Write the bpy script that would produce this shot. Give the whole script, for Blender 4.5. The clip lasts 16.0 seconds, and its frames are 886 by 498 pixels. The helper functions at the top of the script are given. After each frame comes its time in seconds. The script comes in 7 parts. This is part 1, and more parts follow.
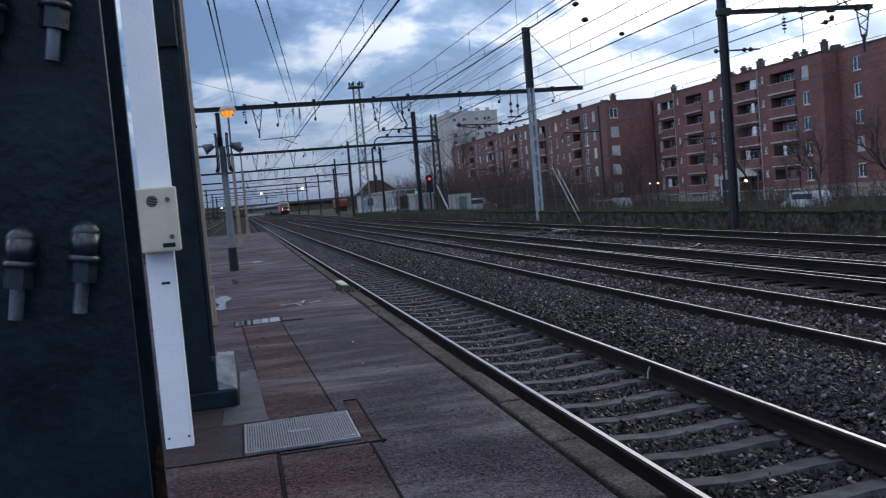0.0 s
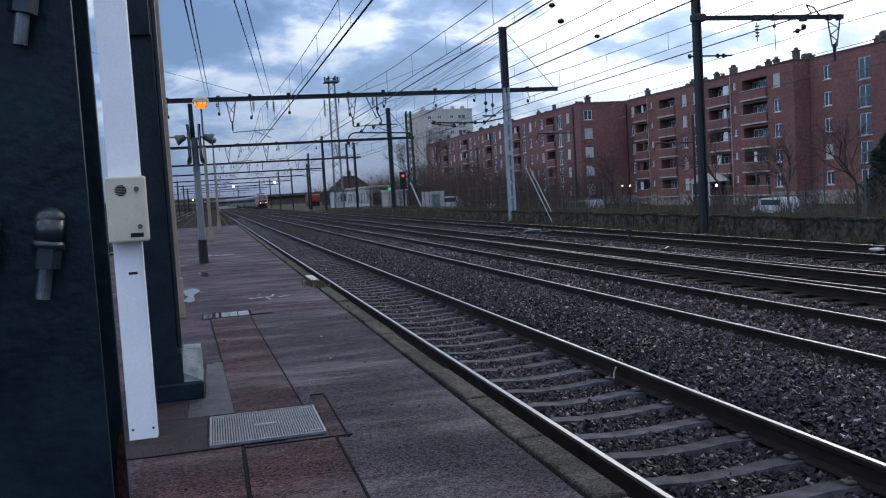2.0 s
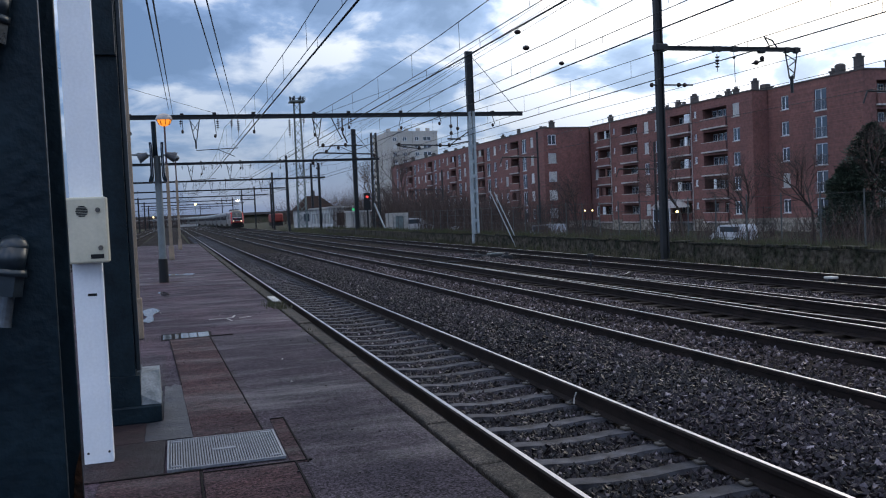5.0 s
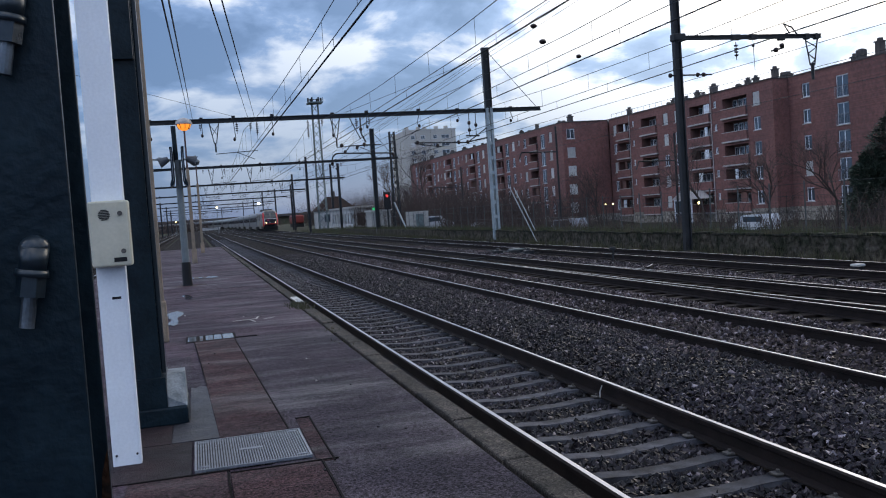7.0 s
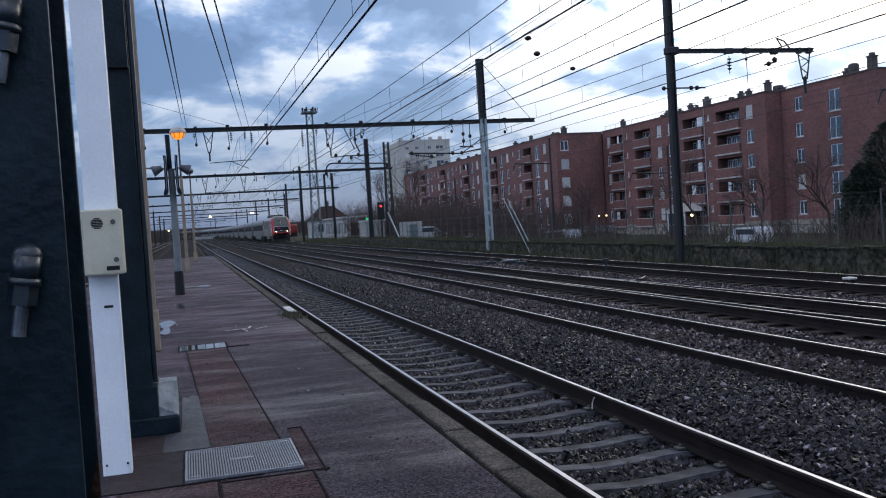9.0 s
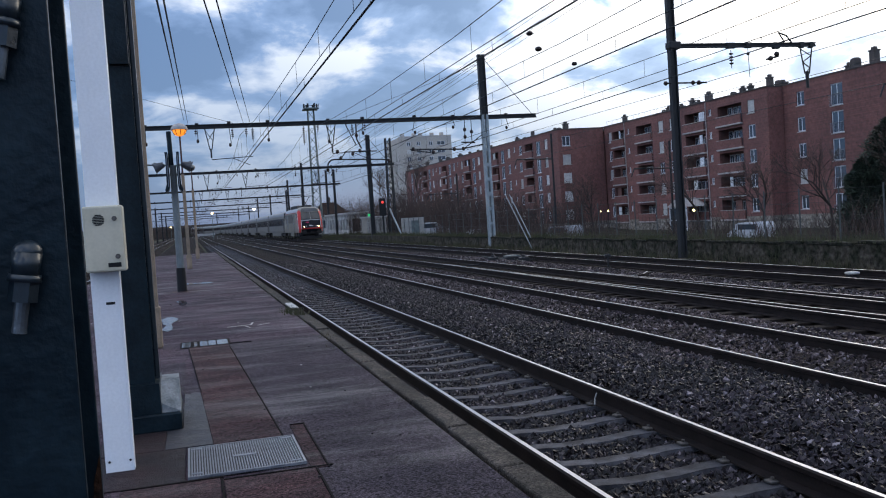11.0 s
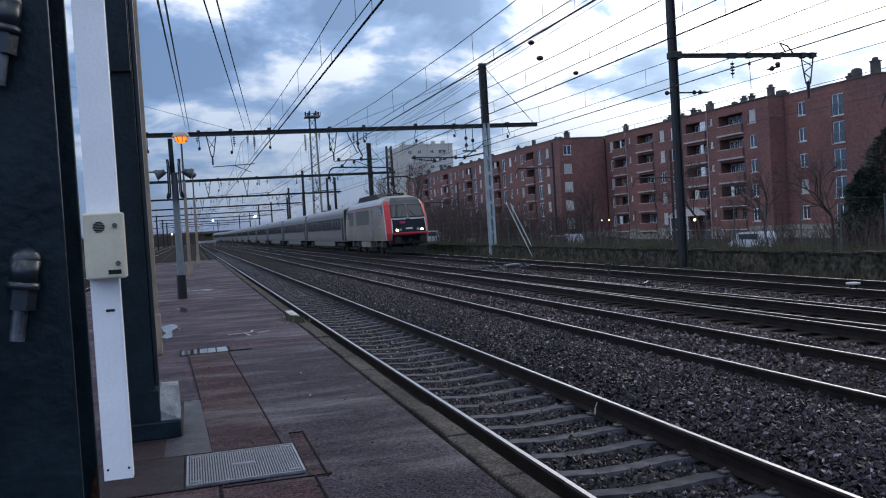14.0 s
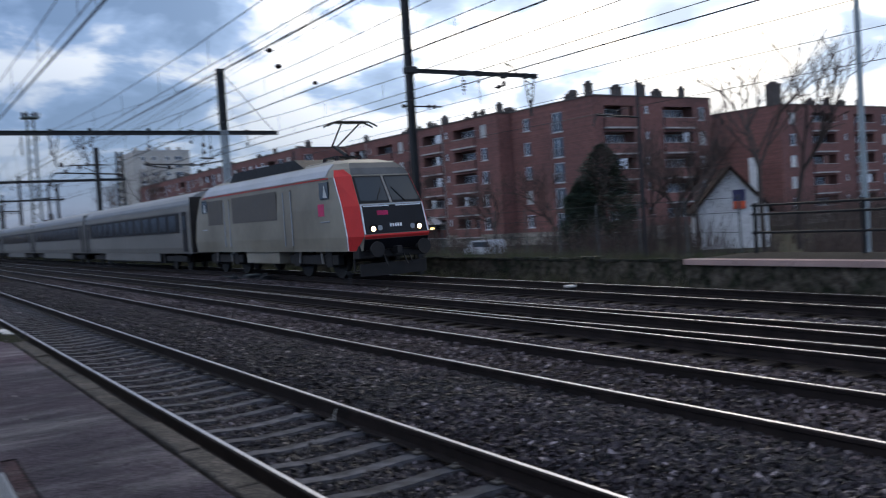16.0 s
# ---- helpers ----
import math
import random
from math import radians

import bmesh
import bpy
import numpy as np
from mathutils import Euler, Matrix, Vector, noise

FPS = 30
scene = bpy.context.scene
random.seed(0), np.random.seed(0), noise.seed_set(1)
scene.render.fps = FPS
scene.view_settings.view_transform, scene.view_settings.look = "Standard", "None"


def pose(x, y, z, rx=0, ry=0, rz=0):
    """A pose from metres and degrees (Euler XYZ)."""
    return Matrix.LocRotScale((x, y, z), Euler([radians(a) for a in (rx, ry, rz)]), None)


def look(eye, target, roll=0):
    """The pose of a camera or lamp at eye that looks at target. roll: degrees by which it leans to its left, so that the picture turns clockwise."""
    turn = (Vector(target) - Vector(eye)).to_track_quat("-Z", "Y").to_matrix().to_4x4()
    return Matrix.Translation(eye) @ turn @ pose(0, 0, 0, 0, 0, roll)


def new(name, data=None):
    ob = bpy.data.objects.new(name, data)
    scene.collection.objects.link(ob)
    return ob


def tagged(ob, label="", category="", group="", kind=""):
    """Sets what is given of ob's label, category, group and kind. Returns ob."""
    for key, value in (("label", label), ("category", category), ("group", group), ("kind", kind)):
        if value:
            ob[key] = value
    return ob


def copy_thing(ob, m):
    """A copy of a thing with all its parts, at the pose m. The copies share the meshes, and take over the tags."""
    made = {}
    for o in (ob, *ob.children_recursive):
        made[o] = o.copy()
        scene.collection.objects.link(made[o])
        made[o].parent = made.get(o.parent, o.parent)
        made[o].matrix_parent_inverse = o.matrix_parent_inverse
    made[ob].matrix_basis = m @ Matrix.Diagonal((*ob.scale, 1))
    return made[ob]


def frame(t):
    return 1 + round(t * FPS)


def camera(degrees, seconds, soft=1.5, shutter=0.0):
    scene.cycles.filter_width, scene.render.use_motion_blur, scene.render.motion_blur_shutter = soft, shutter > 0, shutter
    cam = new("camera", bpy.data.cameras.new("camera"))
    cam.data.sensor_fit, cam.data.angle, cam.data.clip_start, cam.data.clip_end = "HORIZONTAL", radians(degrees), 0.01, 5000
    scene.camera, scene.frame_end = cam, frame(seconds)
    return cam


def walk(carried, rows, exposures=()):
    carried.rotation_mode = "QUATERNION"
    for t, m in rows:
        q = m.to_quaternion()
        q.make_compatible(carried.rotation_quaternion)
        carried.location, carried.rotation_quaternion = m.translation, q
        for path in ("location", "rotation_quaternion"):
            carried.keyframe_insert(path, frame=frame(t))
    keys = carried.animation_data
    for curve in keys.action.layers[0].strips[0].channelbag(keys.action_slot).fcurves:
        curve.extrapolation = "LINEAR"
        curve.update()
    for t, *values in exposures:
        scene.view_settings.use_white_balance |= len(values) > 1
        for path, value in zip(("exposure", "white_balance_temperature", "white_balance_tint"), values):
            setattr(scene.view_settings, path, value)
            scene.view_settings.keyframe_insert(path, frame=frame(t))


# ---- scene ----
cam = camera(53.5, 16.0, soft=1.1, shutter=0.5)
PATH = [
    (0, (0.031, 0.583, 1.919), (0.472, 2.53, 1.797), -4.9),
    (0.5, (0.038, 0.569, 1.911), (0.527, 2.503, 1.77), -4.8),
    (1, (0.037, 0.564, 1.912), (0.533, 2.496, 1.771), -4.0),
    (1.5, (0.038, 0.561, 1.913), (0.528, 2.496, 1.775), -3.7),
    (2, (0.039, 0.561, 1.913), (0.541, 2.493, 1.781), -3.5),
    (2.5, (0.034, 0.556, 1.919), (0.57, 2.481, 1.818), -3.3),
    (3, (0.03, 0.559, 1.917), (0.577, 2.48, 1.829), -3.5),
    (3.5, (0.026, 0.551, 1.919), (0.566, 2.475, 1.842), -3.3),
    (4, (0.029, 0.527, 1.943), (0.623, 2.434, 1.854), -2.0),
    (6.5, (0.035, 0.535, 1.927), (0.581, 2.457, 1.843), -3.8),
    (7, (0.036, 0.553, 1.924), (0.575, 2.477, 1.834), -4.0),
    (7.5, (0.035, 0.555, 1.923), (0.578, 2.478, 1.835), -4.0),
    (8, (0.038, 0.557, 1.925), (0.586, 2.479, 1.843), -3.9),
    (8.5, (0.037, 0.554, 1.923), (0.589, 2.474, 1.853), -3.8),
    (9, (0.036, 0.545, 1.925), (0.591, 2.465, 1.858), -3.6),
    (11.5, (0.038, 0.559, 1.922), (0.588, 2.481, 1.845), -3.8),
    (12, (0.038, 0.559, 1.921), (0.588, 2.48, 1.846), -3.8),
    (12.5, (0.036, 0.56, 1.923), (0.587, 2.481, 1.852), -3.6),
    (13, (0.035, 0.562, 1.922), (0.586, 2.484, 1.854), -3.4),
    (13.5, (0.037, 0.569, 1.923), (0.587, 2.491, 1.857), -3.4),
    (14, (0.041, 0.565, 1.925), (0.591, 2.487, 1.868), -3.5),
    (14.5, (0.042, 0.571, 1.924), (0.612, 2.487, 1.872), -3.5),
    (14.8, (0.048, 0.567, 1.922), (0.687, 2.461, 1.855), -3.5),
    (15, (0.042, 0.566, 1.915), (0.753, 2.433, 1.821), -3.7),
    (15.2, (0.034, 0.545, 1.921), (0.816, 2.384, 1.836), -4.6),
    (15.5, (0.017, 0.496, 1.921), (0.91, 2.284, 1.845), -5.8),
    (15.7, (0.027, 0.492, 1.917), (0.982, 2.248, 1.849), -5.3),
    (16, (0.066, 0.484, 1.915), (1.143, 2.167, 1.843), -3.6),
]
walk(cam, [(t, look(eye, target, roll)) for t, eye, target, roll in PATH],
     exposures=((0, -0.06), (2, 0.05), (3, -0.2), (4, -0.08), (6.5, -0.06), (9, -0.04), (14.5, -0.02), (15, -0.25), (15.5, -0.2), (16, -0.2)))


# ---------- world and light ----------
def build_world():
    w = bpy.data.worlds.new("dusk_sky")
    w.use_nodes = True
    scene.world = w
    nt = w.node_tree
    nt.nodes.clear()
    N = lambda k: nt.nodes.new(k)
    L = nt.links.new
    out, bg = N("ShaderNodeOutputWorld"), N("ShaderNodeBackground")
    L(bg.outputs[0], out.inputs[0])
    sky = N("ShaderNodeTexSky")
    sky.sky_type, sky.sun_disc = "NISHITA", False
    sky.sun_elevation, sky.sun_rotation = radians(SUN_EL), radians(SUN_AZ)
    tc, sep = N("ShaderNodeTexCoord"), N("ShaderNodeSeparateXYZ")
    L(tc.outputs["Generated"], sep.inputs[0])
    # clouds lie on a flat layer overhead
    add = N("ShaderNodeMath"); add.operation = "ADD"; add.inputs[1].default_value = 0.32
    mx = N("ShaderNodeMath"); mx.operation = "MAXIMUM"; mx.inputs[1].default_value = 0.0
    L(sep.outputs[2], mx.inputs[0]); L(mx.outputs[0], add.inputs[0])
    dx, dy, cmb = N("ShaderNodeMath"), N("ShaderNodeMath"), N("ShaderNodeCombineXYZ")
    for d, o in ((dx, 0), (dy, 1)):
        d.operation = "DIVIDE"
        L(sep.outputs[o], d.inputs[0]); L(add.outputs[0], d.inputs[1]); L(d.outputs[0], cmb.inputs[o])
    n1, n2 = N("ShaderNodeTexNoise"), N("ShaderNodeTexNoise")
    n1.inputs["Scale"].default_value, n1.inputs["Detail"].default_value, n1.inputs["Roughness"].default_value = 2.9, 7, 0.55
    n2.inputs["Scale"].default_value, n2.inputs["Detail"].default_value = 1.1, 3
    n1.inputs["Distortion"].default_value = 0.25
    L(cmb.outputs[0], n1.inputs["Vector"]); L(cmb.outputs[0], n2.inputs["Vector"])
    mixn = N("ShaderNodeMath"); mixn.operation = "MULTIPLY_ADD"; mixn.inputs[1].default_value = 0.45
    L(n2.outputs["Fac"], mixn.inputs[0])
    half = N("ShaderNodeMath"); half.operation = "MULTIPLY"; half.inputs[1].default_value = 0.62
    L(n1.outputs["Fac"], half.inputs[0]); L(half.outputs[0], mixn.inputs[2])
    ramp = N("ShaderNodeValToRGB")
    e = ramp.color_ramp.elements
    e[0].position, e[0].color = 0.478, (0.132, 0.225, 0.425, 1)
    e[1].position, e[1].color = 0.580, (1.22, 1.26, 1.34, 1)
    m = e.new(0.525); m.color = (0.285, 0.425, 0.72, 1)
    low = N("ShaderNodeMapRange")
    low.inputs["From Min"].default_value, low.inputs["From Max"].default_value = 0.03, 0.33
    low.inputs["To Min"].default_value, low.inputs["To Max"].default_value = 0.92, 0.0
    L(sep.outputs[2], low.inputs["Value"])
    haze = N("ShaderNodeMixRGB")
    haze.inputs[2].default_value = (0.083, 0.182, 0.39, 1)
    L(low.outputs[0], haze.inputs[0]); L(ramp.outputs[0], haze.inputs[1])
    # brighter towards the hidden evening sun, and lifted away from it as unseen fill
    dot = N("ShaderNodeVectorMath"); dot.operation = "DOT_PRODUCT"
    dot.inputs[1].default_value = SUN_WAY
    L(tc.outputs["Generated"], dot.inputs[0])
    thin = N("ShaderNodeMapRange")
    thin.inputs["From Min"].default_value, thin.inputs["From Max"].default_value = 0.55, 1.0
    thin.inputs["To Min"].default_value, thin.inputs["To Max"].default_value = -0.013, 0.036
    L(dot.outputs["Value"], thin.inputs["Value"])
    cover = N("ShaderNodeMath"); cover.operation = "ADD"
    L(mixn.outputs[0], cover.inputs[0]); L(thin.outputs[0], cover.inputs[1]); L(cover.outputs[0], ramp.inputs[0])
    glow = N("ShaderNodeValToRGB")
    g = glow.color_ramp.elements
    g[0].position, g[0].color = 0.0, (1.92, 1.90, 1.93, 1)
    g[1].position, g[1].color = 1.0, (3.7, 3.0, 2.15, 1)
    k = g.new(0.5); k.color = (0.80, 0.83, 0.87, 1)
    k = g.new(0.72); k.color = (0.96, 0.97, 0.98, 1)
    k = g.new(0.85); k.color = (1.32, 1.27, 1.18, 1)
    k = g.new(0.93); k.color = (2.2, 2.0, 1.70, 1)
    L(dot.outputs["Value"], glow.inputs[0])
    mul = N("ShaderNodeMixRGB"); mul.blend_type, mul.inputs[0].default_value = "MULTIPLY", 1.0
    L(haze.outputs[0], mul.inputs[1]); L(glow.outputs[0], mul.inputs[2])
    sk = N("ShaderNodeMixRGB"); sk.blend_type, sk.inputs[0].default_value = "MULTIPLY", 1.0
    sk.inputs[2].default_value = (0.02, 0.02, 0.02, 1)
    L(sky.outputs[0], sk.inputs[1])
    ad = N("ShaderNodeMixRGB"); ad.blend_type, ad.inputs[0].default_value = "ADD", 1.0
    L(mul.outputs[0], ad.inputs[1]); L(sk.outputs[0], ad.inputs[2])
    L(ad.outputs[0], bg.inputs[0])
    bg.inputs[1].default_value = SKY_STRENGTH


SUN_AZ, SUN_EL, SKY_STRENGTH = 49.0, 24.0, 1.03
SUN_WAY = Vector((math.sin(radians(SUN_AZ)) * math.cos(radians(SUN_EL)), math.cos(radians(SUN_AZ)) * math.cos(radians(SUN_EL)), math.sin(radians(SUN_EL))))
build_world()
sun = new("sun", bpy.data.lights.new("sun", "SUN"))
sun.data.energy, sun.data.angle, sun.data.color = 0.25, radians(25), (1.0, 0.95, 0.90)
sun.matrix_world = look(SUN_WAY * 100, (0, 0, 0))


# ---------- materials ----------
def mat(name, c1, c2=None, scale=8.0, rough=0.8, bump=0.2, metal=0.0, fine=60.0, island=0.0, obj=0.0, rough2=None, spec=0.3, bdist=0.01, grain=0.2):
    """Two colours mixed by coarse noise, darker and lighter grain by fine noise, a bump from both."""
    m = bpy.data.materials.new(name)
    m.use_nodes = True
    nt = m.node_tree
    N = lambda k: nt.nodes.new(k)
    L = nt.links.new
    b = nt.nodes["Principled BSDF"]
    c2 = c2 or tuple(v * 0.65 for v in c1)
    geo = N("ShaderNodeNewGeometry")
    tc = N("ShaderNodeTexCoord")
    co = tc.outputs["Object"]
    n1, n2 = N("ShaderNodeTexNoise"), N("ShaderNodeTexNoise")
    n1.inputs["Scale"].default_value, n1.inputs["Detail"].default_value = scale, 5
    n2.inputs["Scale"].default_value, n2.inputs["Detail"].default_value = fine, 3
    L(co, n1.inputs["Vector"]); L(co, n2.inputs["Vector"])
    r = N("ShaderNodeValToRGB")
    r.color_ramp.elements[0].position, r.color_ramp.elements[1].position = 0.35, 0.65
    r.color_ramp.elements[0].color, r.color_ramp.elements[1].color = (*c1, 1), (*c2, 1)
    L(n1.outputs["Fac"], r.inputs[0])
    hs = N("ShaderNodeHueSaturation")
    L(r.outputs[0], hs.inputs["Color"])
    v = N("ShaderNodeMapRange")
    v.inputs["From Min"].default_value, v.inputs["From Max"].default_value = 0.3, 0.7
    v.inputs["To Min"].default_value, v.inputs["To Max"].default_value = 1 - grain, 1 + grain
    L(n2.outputs["Fac"], v.inputs["Value"])
    last = v.outputs[0]
    for amount, sock in ((island, "geo"), (obj, "obj")):
        if amount:
            src = geo.outputs["Random Per Island"] if sock == "geo" else N("ShaderNodeObjectInfo").outputs["Random"]
            mr = N("ShaderNodeMapRange")
            mr.inputs["To Min"].default_value, mr.inputs["To Max"].default_value = 1 - amount, 1 + amount
            L(src, mr.inputs["Value"])
            mm = N("ShaderNodeMath"); mm.operation = "MULTIPLY"
            L(last, mm.inputs[0]); L(mr.outputs[0], mm.inputs[1])
            last = mm.outputs[0]
    L(last, hs.inputs["Value"])
    L(hs.outputs[0], b.inputs["Base Color"])
    b.inputs["Metallic"].default_value = metal
    b.inputs["Specular IOR Level"].default_value = spec
    rr = N("ShaderNodeMapRange")
    rr.inputs["From Min"].default_value, rr.inputs["From Max"].default_value = 0.3, 0.7
    rr.inputs["To Min"].default_value, rr.inputs["To Max"].default_value = rough, rough * 0.8 if rough2 is None else rough2
    L(n1.outputs["Fac"], rr.inputs["Value"]); L(rr.outputs[0], b.inputs["Roughness"])
    if bump:
        bp = N("ShaderNodeBump")
        bp.inputs["Strength"].default_value, bp.inputs["Distance"].default_value = bump, bdist
        L(n2.outputs["Fac"], bp.inputs["Height"]); L(bp.outputs[0], b.inputs["Normal"])
    return m


def glow_mat(name, c, strength):
    m = bpy.data.materials.new(name)
    m.use_nodes = True
    b = m.node_tree.nodes["Principled BSDF"]
    b.inputs["Base Color"].default_value = (*c, 1)
    b.inputs["Emission Color"].default_value = (*c, 1)
    b.inputs["Emission Strength"].default_value = strength
    return m


def rail_mat():
    """Rusty brown rail whose running surface is polished."""
    m = mat("rail_steel", (0.021, 0.0155, 0.0145), (0.011, 0.0085, 0.008), 3, 0.8, 0.15, spec=0.12)
    nt = m.node_tree
    b = nt.nodes["Principled BSDF"]
    geo, sep, mr = nt.nodes.new("ShaderNodeNewGeometry"), nt.nodes.new("ShaderNodeSeparateXYZ"), nt.nodes.new("ShaderNodeMapRange")
    pos, sz, gt, mu = nt.nodes.new("ShaderNodeNewGeometry"), nt.nodes.new("ShaderNodeSeparateXYZ"), nt.nodes.new("ShaderNodeMath"), nt.nodes.new("ShaderNodeMath")
    L = nt.links.new
    L(geo.outputs["True Normal"], sep.inputs[0])
    mr.inputs["From Min"].default_value, mr.inputs["From Max"].default_value = 0.93, 0.985
    L(sep.outputs[2], mr.inputs["Value"])
    gt.operation, gt.inputs[1].default_value = "GREATER_THAN", -0.01
    L(pos.outputs["Position"], sz.inputs[0]); L(sz.outputs[2], gt.inputs[0])
    mu.operation = "MULTIPLY"
    L(mr.outputs[0], mu.inputs[0]); L(gt.outputs[0], mu.inputs[1])
    mix = nt.nodes.new("ShaderNodeMixRGB")
    mix.inputs[2].default_value = (0.37, 0.37, 0.41, 1)
    old = b.inputs["Base Color"].links[0].from_socket
    L(old, mix.inputs[1]); L(mu.outputs[0], mix.inputs[0]); L(mix.outputs[0], b.inputs["Base Color"])
    L(mu.outputs[0], b.inputs["Metallic"])
    rm = nt.nodes.new("ShaderNodeMapRange")
    rm.inputs["To Min"].default_value, rm.inputs["To Max"].default_value = 0.7, 0.33
    L(mu.outputs[0], rm.inputs["Value"]); L(rm.outputs[0], b.inputs["Roughness"])
    return m


def stone_bed_mat():
    """Crushed stone seen from afar: cells of differing grey with deep joints."""
    m = mat("ballast", (0.021, 0.017, 0.016), (0.010, 0.008, 0.008), 0.35, 0.95, 0.0, spec=0.05)
    nt = m.node_tree
    b = nt.nodes["Principled BSDF"]
    L = nt.links.new
    tc, vo = nt.nodes.new("ShaderNodeTexCoord"), nt.nodes.new("ShaderNodeTexVoronoi")
    vo.inputs["Scale"].default_value = 17
    L(tc.outputs["Object"], vo.inputs["Vector"])
    sep, mr = nt.nodes.new("ShaderNodeSeparateColor"), nt.nodes.new("ShaderNodeMapRange")
    L(vo.outputs["Color"], sep.inputs[0])
    mr.inputs["To Min"].default_value, mr.inputs["To Max"].default_value = 0.45, 1.7
    L(sep.outputs[0], mr.inputs["Value"])
    mu = nt.nodes.new("ShaderNodeVectorMath"); mu.operation = "SCALE"
    old = b.inputs["Base Color"].links[0].from_socket
    L(old, mu.inputs[0]); L(mr.outputs[0], mu.inputs["Scale"]); L(mu.outputs[0], b.inputs["Base Color"])
    bp = nt.nodes.new("ShaderNodeBump"); bp.invert = True
    bp.inputs["Strength"].default_value, bp.inputs["Distance"].default_value = 1.0, 0.04
    L(vo.outputs["Distance"], bp.inputs["Height"]); L(bp.outputs[0], b.inputs["Normal"])
    return m


def brick_mat():
    """Red brick in courses, seen from far off."""
    m = mat("red_brick", (0.205, 0.090, 0.076), (0.148, 0.066, 0.057), 0.25, 0.9, 0.0, fine=3)
    nt = m.node_tree
    b = nt.nodes["Principled BSDF"]
    L = nt.links.new
    tc, br = nt.nodes.new("ShaderNodeTexCoord"), nt.nodes.new("ShaderNodeTexBrick")
    mp = nt.nodes.new("ShaderNodeMapping")
    mp.inputs["Rotation"].default_value = (radians(90), 0, radians(45))
    L(tc.outputs["Object"], mp.inputs[0]); L(mp.outputs[0], br.inputs["Vector"])
    br.inputs["Scale"].default_value = 1.0
    br.inputs["Brick Width"].default_value, br.inputs["Row Height"].default_value, br.inputs["Mortar Size"].default_value = 0.22, 0.07, 0.008
    br.inputs["Color1"].default_value, br.inputs["Color2"].default_value, br.inputs["Mortar"].default_value = (1.12, 1.1, 1.1, 1), (0.82, 0.84, 0.85, 1), (0.75, 0.95, 1.0, 1)
    mu = nt.nodes.new("ShaderNodeMixRGB"); mu.blend_type, mu.inputs[0].default_value = "MULTIPLY", 1.0
    old = b.inputs["Base Color"].links[0].from_socket
    L(old, mu.inputs[1]); L(br.outputs["Color"], mu.inputs[2]); L(mu.outputs[0], b.inputs["Base Color"])
    return m


def glass_mat(name, c, rough=0.05, spec=0.6):
    m = bpy.data.materials.new(name)
    m.use_nodes = True
    b = m.node_tree.nodes["Principled BSDF"]
    b.inputs["Base Color"].default_value, b.inputs["Roughness"].default_value = (*c, 1), rough
    b.inputs["Specular IOR Level"].default_value = spec
    return m


